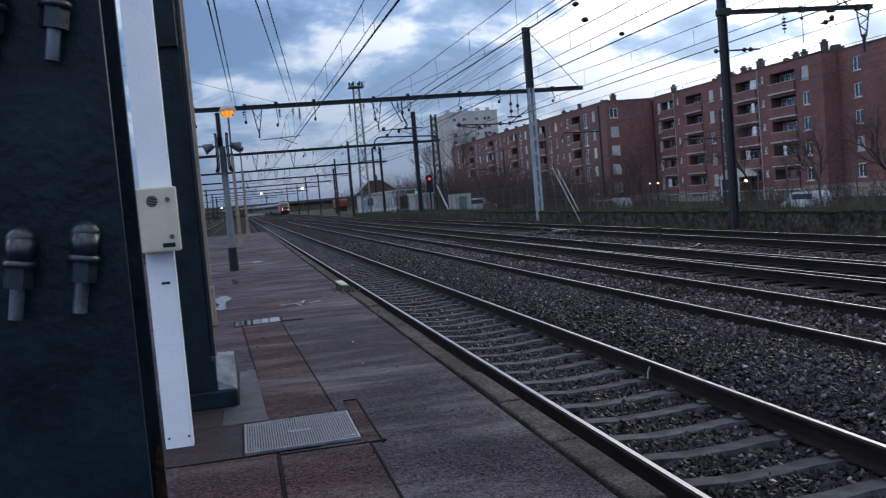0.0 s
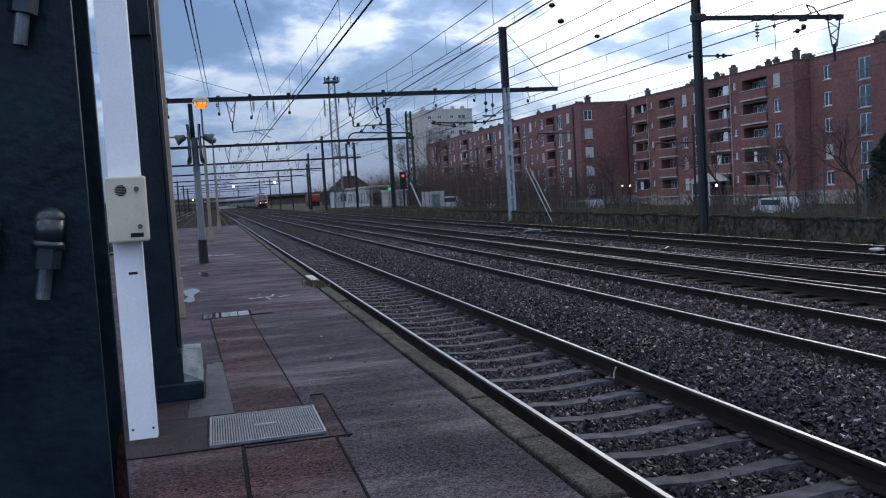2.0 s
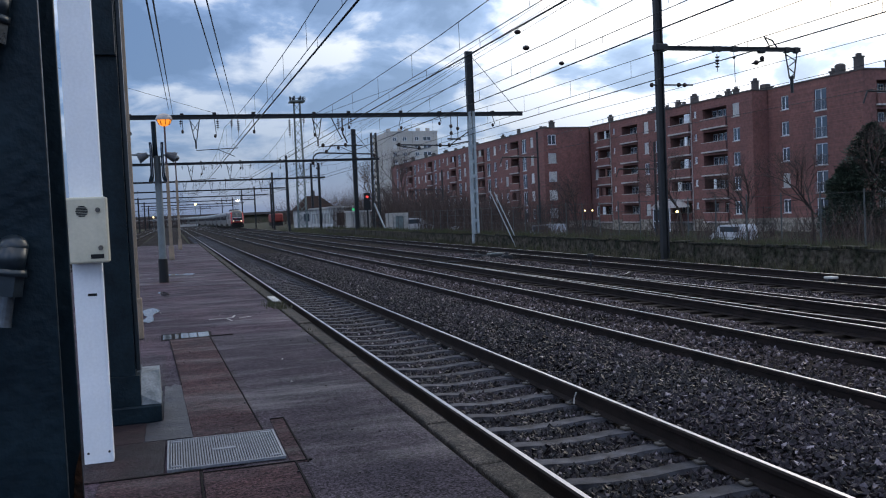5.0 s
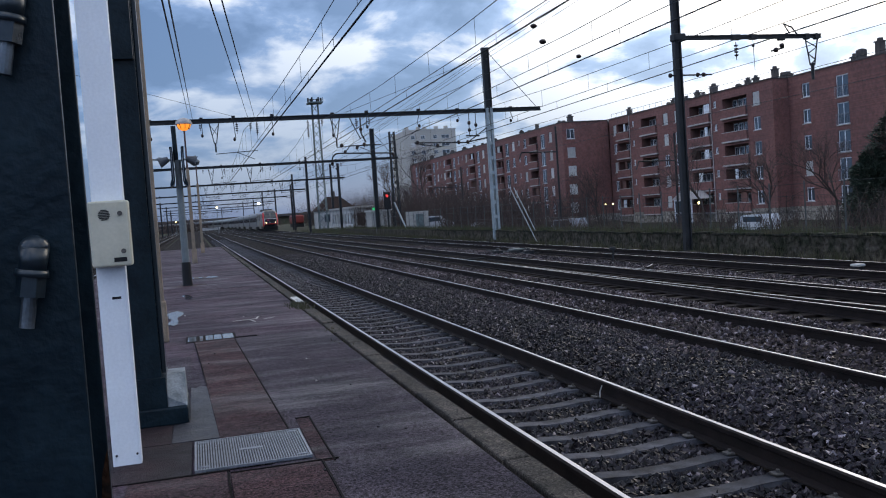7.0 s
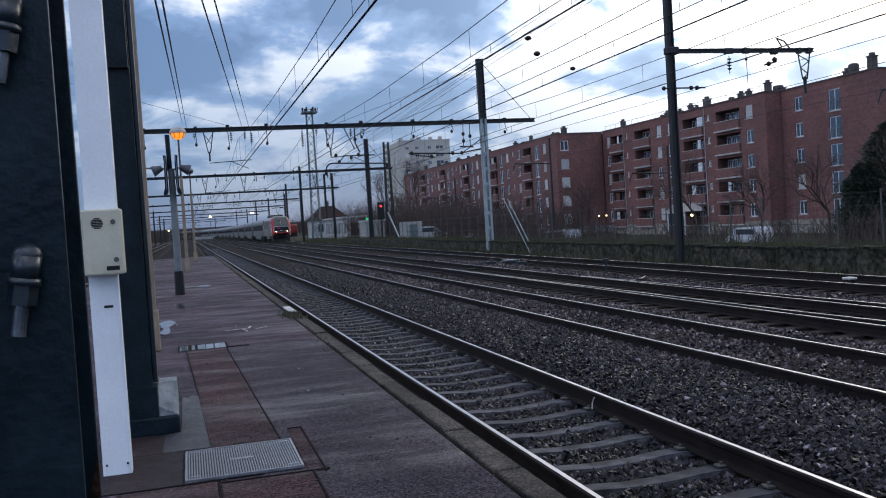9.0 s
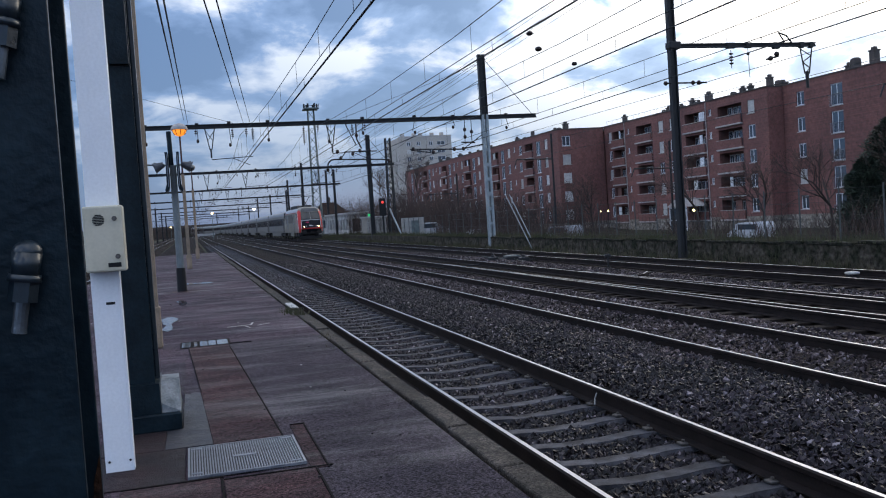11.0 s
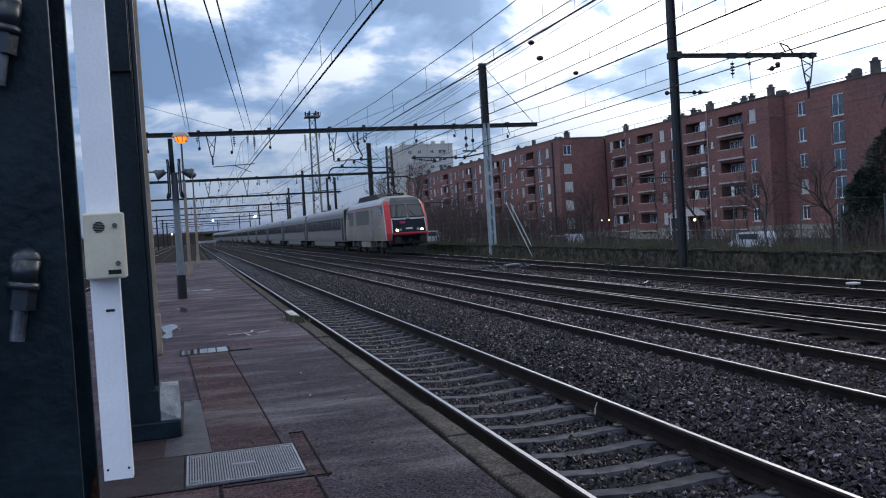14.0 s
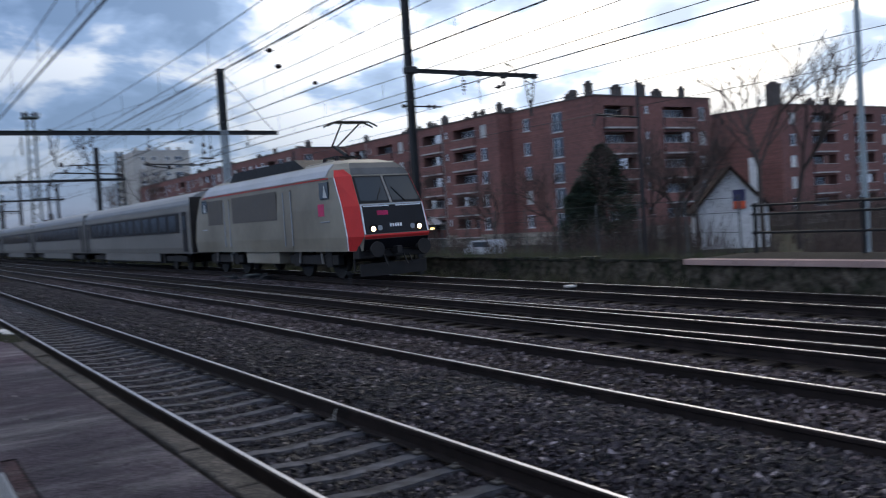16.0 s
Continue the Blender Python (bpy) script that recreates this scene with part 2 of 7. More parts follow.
M = dict(
    ballast=stone_bed_mat(), rail=rail_mat(), brick=brick_mat(),
    stone=mat("ballast_stone", (0.0245, 0.0195, 0.0235), (0.007, 0.006, 0.0072), 0.5, 0.6, 0.2, island=0.98, fine=40, spec=0.22, rough2=0.42),
    stone_brown=mat("brown_ballast_stone", (0.080, 0.061, 0.061), (0.025, 0.020, 0.023), 0.5, 0.65, 0.2, island=0.95, fine=40, spec=0.12),
    sleeper=mat("concrete_sleeper", (0.090, 0.089, 0.098), (0.021, 0.020, 0.023), 5, 0.9, 0.3, obj=0.25, spec=0.15),
    wood_sleeper=mat("tarred_sleeper", (0.026, 0.02, 0.016), (0.014, 0.011, 0.01), 5, 0.9, 0.4, obj=0.2, spec=0.08),
    clip=mat("rail_clip_steel", (0.11, 0.10, 0.09), None, 20, 0.6, 0.1, 0.3),
    earth=mat("earth_and_grass", (0.05, 0.045, 0.032), (0.03, 0.034, 0.02), 0.2, 0.95, 0.4, fine=6, spec=0.05),
    asphalt=mat("red_brown_asphalt", (0.057, 0.038, 0.050), (0.031, 0.024, 0.033), 1.3, 0.9, 0.9, rough2=0.42, fine=105, bdist=0.009, spec=0.13, grain=0.62),
    asphalt_grey=mat("worn_grey_asphalt", (0.048, 0.0385, 0.048), (0.027, 0.023, 0.030), 1.4, 0.9, 0.9, rough2=0.42, fine=105, bdist=0.009, spec=0.13, grain=0.65),
    asphalt_red=mat("red_asphalt_patch", (0.050, 0.026, 0.028), (0.027, 0.017, 0.020), 2.2, 0.9, 0.9, rough2=0.5, fine=105, bdist=0.009, spec=0.1, grain=0.55),
    coping=mat("coping_concrete", (0.066, 0.056, 0.048), (0.022, 0.02, 0.017), 5, 0.9, 0.8, obj=0.25, fine=90, spec=0.12, grain=0.6),
    tar=mat("tar_seam", (0.014, 0.012, 0.012), None, 9, 0.95, 0.2, spec=0.05),
    water=mat("wet_film", (0.060, 0.045, 0.052), (0.04, 0.034, 0.04), 4, 0.16, 0.08, rough2=0.10, fine=105, spec=0.5, grain=0.5),
    concrete=mat("concrete", (0.32, 0.31, 0.29), (0.22, 0.215, 0.2), 4, 0.85, 0.35),
    pale_concrete=mat("pale_concrete", (0.46, 0.45, 0.42), (0.34, 0.33, 0.31), 2, 0.85, 0.3),
    dark_paint=mat("dark_blue_grey_paint", (0.008, 0.017, 0.023), (0.004, 0.009, 0.013), 6, 0.42, 0.8, fine=38, rough2=0.28, bdist=0.004, spec=0.16),
    white_paint=mat("white_enamel", (0.78, 0.79, 0.80), (0.72, 0.73, 0.74), 3, 0.35, 0.04, grain=0.04),
    cream=mat("cream_plastic", (0.54, 0.50, 0.39), (0.46, 0.43, 0.33), 6, 0.45, 0.05, grain=0.04),
    steel=mat("galvanised_steel", (0.25, 0.26, 0.28), (0.17, 0.18, 0.20), 12, 0.42, 0.1, 0.6),
    # also the painted shade of the chamber tray and the shed inside
    black=mat("black_rubber_and_shade", (0.007, 0.007, 0.008), None, 10, 0.6, 0.1),
    dark_steel=mat("dark_weathered_steel", (0.018, 0.019, 0.021), (0.011, 0.012, 0.013), 4, 0.6, 0.15),
    green_steel=mat("grey_green_steel", (0.12, 0.15, 0.15), (0.08, 0.10, 0.10), 3, 0.6, 0.15),
    mast_grey=mat("pale_grey_mast_paint", (0.29, 0.33, 0.34), (0.20, 0.23, 0.24), 2, 0.55, 0.1),
    tan=mat("tan_painted_post", (0.27, 0.20, 0.14), (0.19, 0.145, 0.10), 4, 0.7, 0.15),
    pole_grey=mat("grey_lamp_post", (0.16, 0.18, 0.18), (0.12, 0.135, 0.135), 4, 0.55, 0.1),
    fence_grey=mat("dull_fence_post", (0.085, 0.09, 0.088), (0.05, 0.055, 0.052), 3, 0.8, 0.1),
    wire=mat("copper_wire", (0.025, 0.028, 0.030), None, 5, 0.6, 0.0, 0.3),
    insulator=mat("brown_insulator", (0.03, 0.02, 0.018), None, 5, 0.3, 0.0),
    wall=mat("mossy_old_masonry", (0.075, 0.064, 0.052), (0.018, 0.02, 0.013), 2.6, 0.95, 1.0, fine=7, spec=0.05, grain=0.6, bdist=0.05),
    wall_cap=mat("weathered_wall_cap", (0.042, 0.040, 0.034), (0.016, 0.018, 0.012), 3, 0.95, 0.8, fine=9, spec=0.05, grain=0.5),
    plinth_stone=mat("rough_pale_stone", (0.30, 0.275, 0.235), (0.12, 0.108, 0.09), 2.2, 0.95, 0.8, fine=5, grain=0.4, bdist=0.05, spec=0.05),
    roof=mat("flat_roof_grey", (0.14, 0.14, 0.14), None, 1, 0.9, 0.2),
    chimney=mat("dark_chimney", (0.09, 0.075, 0.07), (0.06, 0.055, 0.05), 2, 0.9, 0.2),
    win_frame=mat("white_window_frame", (0.72, 0.75, 0.78), None, 3, 0.5, 0.0),
    pane=glass_mat("window_pane", (0.05, 0.065, 0.08)),
    shutter=mat("pale_roller_shutter", (0.48, 0.48, 0.46), (0.40, 0.40, 0.39), 2, 0.7, 0.1, obj=0.3),
    # recess shade is put into the loggia colour, darker than the facade brick
    loggia=mat("shaded_loggia_brick", (0.15, 0.075, 0.062), (0.10, 0.052, 0.045), 1, 0.9, 0.1),
    slab_edge=mat("painted_slab_edge", (0.42, 0.39, 0.36), (0.34, 0.31, 0.29), 1, 0.8, 0.1),
    bark=mat("bark", (0.06, 0.045, 0.038), (0.04, 0.032, 0.028), 6, 0.9, 0.4),
    twig=mat("brown_twigs", (0.07, 0.048, 0.04), (0.05, 0.037, 0.032), 1, 0.95, 0.0, island=0.4),
    needle=mat("dark_evergreen_leaves", (0.052, 0.072, 0.05), (0.03, 0.045, 0.032), 1, 0.8, 0.0, island=0.5),
    grass=mat("rough_grass", (0.04, 0.05, 0.02), (0.07, 0.06, 0.035), 1, 0.9, 0.0, island=0.4),
    loco_grey=mat("warm_grey_loco_paint", (0.235, 0.215, 0.170), (0.15, 0.132, 0.10), 0.45, 0.5, 0.03, fine=4, grain=0.04),
    loco_dark=mat("dark_grey_side_grille", (0.20, 0.19, 0.175), None, 1, 0.5, 0.05),
    loco_roof=mat("silver_roof", (0.33, 0.35, 0.38), (0.25, 0.27, 0.29), 0.6, 0.42, 0.05),
    grille_brown=mat("brown_grey_grille", (0.105, 0.092, 0.078), (0.08, 0.07, 0.06), 1.5, 0.6, 0.1),
    brow_grey=mat("dusty_brow_grey", (0.085, 0.087, 0.088), (0.045, 0.046, 0.047), 1.6, 0.6, 0.05, grain=0.1),
    loco_red=mat("red_cab_paint", (0.50, 0.036, 0.034), (0.42, 0.031, 0.030), 1, 0.5, 0.02, spec=0.12),
    loco_black=mat("black_front_paint_and_void", (0.008, 0.009, 0.012), None, 1, 0.45, 0.02, spec=0.15),
    loco_logo=mat("magenta_red_badge", (0.55, 0.03, 0.12), None, 2, 0.4, 0.0),
    screen=glass_mat("windscreen_glass", (0.018, 0.026, 0.033), 0.06, 0.4),
    bogie=mat("brake_dust_and_gap_dark", (0.020, 0.018, 0.017), (0.011, 0.010, 0.010), 3, 0.8, 0.3),
    coach_grey=mat("coach_grey_paint", (0.17, 0.163, 0.15), (0.125, 0.118, 0.106), 0.4, 0.6, 0.03, grain=0.04, spec=0.15),
    coach_band=mat("dark_grey_window_band", (0.022, 0.020, 0.021), None, 0.5, 0.6, 0.02, spec=0.1),
    coach_roof=mat("aluminium_coach_roof", (0.21, 0.22, 0.225), (0.15, 0.155, 0.16), 0.5, 0.5, 0.03, 0.1),
    white_wall=mat("white_render", (0.50, 0.50, 0.49), (0.26, 0.26, 0.255), 0.5, 0.9, 0.4, fine=5, grain=0.3),
    house_wall=mat("stained_white_render", (0.66, 0.65, 0.63), (0.50, 0.49, 0.475), 0.7, 0.9, 0.3, fine=6, grain=0.15),
    tower_wall=mat("cream_concrete_panels", (0.45, 0.425, 0.38), (0.38, 0.36, 0.325), 0.15, 0.9, 0.1),
    tile_roof=mat("brown_tile_roof", (0.04, 0.027, 0.023), (0.026, 0.019, 0.017), 1, 0.95, 0.3, spec=0.05),
    van_white=mat("white_van_paint", (0.55, 0.57, 0.60), None, 1, 0.3, 0.0),
    edge_pink=mat("pale_pink_edge_strip", (0.36, 0.25, 0.22), (0.28, 0.2, 0.18), 1, 0.9, 0.2, spec=0.05),
    red_paint=mat("red_wagon_paint", (0.22, 0.035, 0.025), None, 1, 0.5, 0.05),
    orange_glass=glow_mat("lit_orange_glass", (1.0, 0.30, 0.03), 1.15),
    lamp_white=glow_mat("lit_white_lamp", (1.0, 0.93, 0.78), 14),
    lamp_yellow=glow_mat("lit_yellow_lamp", (1.0, 0.72, 0.28), 6),
    head_glow=glow_mat("lit_headlamp", (1.0, 0.60, 0.26), 13),
    red_glow=glow_mat("lit_red_signal", (1.0, 0.06, 0.05), 1.0),
    green_sign=glow_mat("lit_green_cross", (0.03, 0.5, 0.15), 0.8),
)
for k in ("red_logo", ):
    M[k] = mat("poster_orange", (0.75, 0.12, 0.05), None, 2, 0.5, 0.0)
M["coach_pane"] = glass_mat("tinted_coach_glass", (0.014, 0.016, 0.02), 0.15, 0.12)
M["puddle"] = mat("standing_water", (0.05, 0.045, 0.045), None, 4, 0.1, 0.05, rough2=0.04, spec=0.5)
M["bolt_paint"] = mat("glossy_dark_paint", (0.013, 0.022, 0.029), (0.008, 0.014, 0.019), 20, 0.34, 0.25, fine=60, spec=0.5, bdist=0.003)
M["bolt_steel"] = mat("weathered_bolt_steel", (0.13, 0.145, 0.16), (0.07, 0.08, 0.09), 12, 0.4, 0.15, 0.6, fine=90)
M["asphalt_wet"] = mat("dark_wet_asphalt", (0.030, 0.020, 0.022), (0.015, 0.012, 0.014), 4, 0.7, 0.9, rough2=0.45, fine=95, bdist=0.012, spec=0.1, grain=0.5)
M["poster_blue"] = mat("poster_dark_blue", (0.05, 0.05, 0.12), None, 2, 0.5, 0.0)


# ---------- mesh helpers ----------
def mesh_of(bm, material, name="mesh"):
    me = bpy.data.meshes.new(name)
    bm.to_mesh(me)
    bm.free()
    me.materials.append(material)
    return me


def part(name, bm, material, parent=None, label="", at=None):
    ob = new(name, bm if isinstance(bm, bpy.types.Mesh) else mesh_of(bm, material, name))
    if parent:
        ob.parent = parent
    if at is not None:
        ob.matrix_basis = at
    if label:
        ob["label"] = label
    return ob


def thing(name, at, label, category, group="", kind=""):
    ob = new(name)
    ob.empty_display_size = 0.2
    ob.matrix_basis = at
    return tagged(ob, label, category, group, kind)


def box(bm, x0, x1, y0, y1, z0, z1, bevel=0.0):
    """A box from corner to corner, with chamfered edges where bevel is set."""
    r = bmesh.ops.create_cube(bm, size=1.0, matrix=Matrix.Translation(((x0 + x1) / 2, (y0 + y1) / 2, (z0 + z1) / 2)) @ Matrix.Diagonal((x1 - x0, y1 - y0, z1 - z0, 1)))
    if bevel:
        es = list({e for v in r["verts"] for e in v.link_edges})
        bmesh.ops.bevel(bm, geom=es, offset=bevel, segments=2, affect="EDGES", profile=0.5)
    return bm


def boxes(*rows, bevel=0.0):
    bm = bmesh.new()
    for r in rows:
        box(bm, *r, bevel=bevel)
    return bm


def tube(bm, a, b, r0, r1=None, n=8):
    a, b = Vector(a), Vector(b)
    d = b - a
    m = Matrix.Translation((a + b) / 2) @ d.to_track_quat("Z", "Y").to_matrix().to_4x4()
    bmesh.ops.create_cone(bm, cap_ends=True, segments=n, radius1=r0, radius2=r0 if r1 is None else r1, depth=d.length, matrix=m)
    return bm


def tubes(*rows, n=8):
    bm = bmesh.new()
    for r in rows:
        tube(bm, *r, n=n)
    return bm


def ball(bm, c, r, sz=1.0, u=14, v=8):
    bmesh.ops.create_uvsphere(bm, u_segments=u, v_segments=v, radius=r, matrix=Matrix.Translation(c) @ Matrix.Diagonal((1, 1, sz, 1)))
    return bm


def prism(bm, outline, axis, a, b):
    """An outline of (u, v) pairs pushed from a to b along an axis: x -> (y, z), y -> (x, z)."""
    put = (lambda u, v, w: (w, u, v)) if axis == "x" else (lambda u, v, w: (u, w, v)) if axis == "y" else (lambda u, v, w: (u, v, w))
    p = [bm.verts.new(put(u, v, a)) for u, v in outline]
    q = [bm.verts.new(put(u, v, b)) for u, v in outline]
    n = len(outline)
    bm.faces.new(p), bm.faces.new(q[::-1])
    for i in range(n):
        bm.faces.new((p[i], q[i], q[(i + 1) % n], p[(i + 1) % n]))
    bmesh.ops.recalc_face_normals(bm, faces=bm.faces)
    return bm


def shift(bm, m):
    bmesh.ops.transform(bm, matrix=m, verts=bm.verts)
    return bm


def holed_wall(u0, u1, z0, z1, holes, thick):
    """A wall in the u-z plane with rectangular openings through it; front at w = 0, back at w = thick."""
    us = sorted({u0, u1, *(h[0] for h in holes), *(h[1] for h in holes)})
    zs = sorted({z0, z1, *(h[2] for h in holes), *(h[3] for h in holes)})
    bm = bmesh.new()
    for a, b in zip(us, us[1:]):
        run = None
        for c, d in zip(zs, zs[1:]):
            mu, mz = (a + b) / 2, (c + d) / 2
            solid = not any(h[0] < mu < h[1] and h[2] < mz < h[3] for h in holes)
            if solid:
                run = [run[0], d] if run else [c, d]
            if run and (not solid or d == zs[-1]):
                bm.faces.new([bm.verts.new((x, 0, z)) for x, z in ((a, run[0]), (b, run[0]), (b, run[1]), (a, run[1]))])
                run = None
    for h in holes:
        a, b, c, d = h[:4]
        for p, q in (((a, c), (b, c)), ((b, c), (b, d)), ((b, d), (a, d)), ((a, d), (a, c))):
            bm.faces.new([bm.verts.new(v) for v in ((p[0], 0, p[1]), (q[0], 0, q[1]), (q[0], thick, q[1]), (p[0], thick, p[1]))])
    return bm


def tube_mesh(name, rows, material, n=5):
    """Many tapered tubes (a, b, r0, r1) joined into one mesh, quickly."""
    V, F = [], []
    for a, b, r0, r1 in rows:
        a, b = Vector(a), Vector(b)
        d = (b - a).normalized()
        s = d.cross(Vector((0, 0, 1)) if abs(d.z) < 0.9 else Vector((1, 0, 0))).normalized()
        t = d.cross(s)
        k = len(V)
        for c, r in ((a, r0), (b, r1)):
            for i in range(n):
                w = 2 * math.pi * i / n
                V.append(c + s * (r * math.cos(w)) + t * (r * math.sin(w)))
        F += [(k + i, k + (i + 1) % n, k + n + (i + 1) % n, k + n + i) for i in range(n)]
        F += [tuple(k + i for i in range(n))[::-1], tuple(k + n + i for i in range(n))]
    me = bpy.data.meshes.new(name)
    me.from_pydata(V, [], F)
    me.materials.append(material)
    me.update()
    return me


# ---------- ground ----------
BED = [(1.75, -0.62), (2.0, -0.36), (2.2, -0.25), (2.45, -0.228), (4.2, -0.228), (4.5, -0.17), (4.9, -0.10), (5.5, -0.10), (6.0, -0.13), (6.4, -0.15), (7.9, -0.15), (8.3, -0.12), (8.8, -0.13),
       (9.1, -0.22), (11.55, -0.23), (11.9, -0.15), (12.8, -0.14), (13.2, -0.22), (15.5, -0.23), (16.0, -0.25), (16.9, -0.36), (17.4, -0.5)]


def ground_height(x, y):
    side = np.interp(x, [-40, -9, 17.3, 18.7, 18.9, 22, 33, 60, 400], [-0.5, -0.55, -0.45, -0.42, 0.18, 0.1, -1.75, -1.85, -1.9])
    far = np.interp(x, [-40, 17.3, 40, 400], [-0.5, -0.45, -0.5, -1.0])
    w = np.clip((y - 112) / 25, 0, 1)
    return float(side * (1 - w) + far * w)


def bend(y):
    """How far the lines have swung to the left at a distance y."""
    return -max(0.0, y - 340.0) ** 2 / 900.0


def build_ground():
    xs = [-2500, -600, -120, -40, -20, -9, -5, 0, 8, 17.3, 18.68, 18.9, 20, 22, 24, 27, 30, 33, 40, 50, 60, 80, 120, 300, 900, 2500]
    ys = [-900, -300, -100, -40, -10, 0, 8, 16, 24, 32, 45, 60, 80, 100, 112, 118, 125, 131, 137, 160, 220, 300, 450, 700, 1200, 2600]
    bm = bmesh.new()
    vs = [[bm.verts.new((x, y, ground_height(x, y))) for x in xs] for y in ys]
    for j in range(len(ys) - 1):
        for i in range(len(xs) - 1):
            bm.faces.new((vs[j][i], vs[j][i + 1], vs[j + 1][i + 1], vs[j + 1][i]))
    tagged(part("ground", bm, M["earth"]), "dark earth and rough winter grass beside the tracks", "ground", kind="structure")
    # ballast bed
    bm = bmesh.new()
    ys = [-12 + 0.5 * i for i in range(130)] + [54 + 4 * i for i in range(20)] + [140 + 20 * i for i in range(28)]
    xs = [p[0] for p in BED]
    rows = [[bm.verts.new((x + bend(y), y, z + (noise.noise((x * 1.3, y * 0.9, 0)) * 0.025 if i not in (0, len(BED) - 1) else 0))) for i, (x, z) in enumerate(BED)] for y in ys]
    for a, b in zip(rows, rows[1:]):
        for i in range(len(xs) - 1):
            bm.faces.new((a[i], a[i + 1], b[i + 1], b[i]))
    for f in bm.faces:
        f.smooth = True
    tagged(part("ballast_bed", bm, M["ballast"]), "dark crushed stone ballast bed under the tracks", "ballast", kind="structure")
    bm = bmesh.new()
    prism(bm, [(-9.5, -0.6), (-8.6, -0.2), (-4.0, -0.2), (-3.4, -0.6)], "y", -12, 420)
    tagged(part("ballast_bed", bm, M["ballast"]), "dark ballast bed behind the platform", "ballast", kind="structure")
    bm = bmesh.new()
    prism(bm, [(-3.4, -0.6), (-3.2, -0.36), (1.4, -0.33), (1.74, -0.6)], "y", 58.2, 420)
    tagged(part("ballast_bed", bm, M["ballast"]), "dark ballast between the lines beyond the platform", "ballast", kind="structure")


build_ground()


# ---------- tracks ----------
RAIL = [(-0.036, -0.011), (-0.019, 0.0), (0.019, 0.0), (0.036, -0.011), (0.034, -0.042), (0.009, -0.055), (0.009, -0.145), (0.07, -0.158), (0.075, -0.172), (-0.075, -0.172), (-0.07, -0.158), (-0.009, -0.145), (-0.009, -0.055), (-0.034, -0.042)]


def rail_between(points):
    """A rail along a chain of (x, y) points."""
    bm = bmesh.new()
    rings = [[bm.verts.new((x + u, y, v)) for u, v in RAIL] for x, y in points]
    n = len(RAIL)
    for a, b in zip(rings, rings[1:]):
        for i in range(n):
            bm.faces.new((a[i], a[(i + 1) % n], b[(i + 1) % n], b[i]))
    bm.faces.new(rings[0]), bm.faces.new(rings[-1][::-1])
    bmesh.ops.recalc_face_normals(bm, faces=bm.faces)
    return bm


def sleeper_concrete():
    prof = [(-1.22, -0.20), (-1.12, -0.172), (-0.45, -0.176), (-0.2, -0.196), (0.2, -0.196), (0.45, -0.176), (1.12, -0.172), (1.22, -0.20), (1.24, -0.36), (-1.24, -0.36)]
    bm = bmesh.new()
    top = [[bm.verts.new((x, s * (0.080 if z > -0.3 else 0.12), z)) for x, z in prof] for s in (-1, 1)]
    n = len(prof)
    for i in range(n):
        bm.faces.new((top[0][i], top[0][(i + 1) % n], top[1][(i + 1) % n], top[1][i]))
    bm.faces.new(top[0][::-1]), bm.faces.new(top[1])
    bmesh.ops.recalc_face_normals(bm, faces=bm.faces)
    return bm


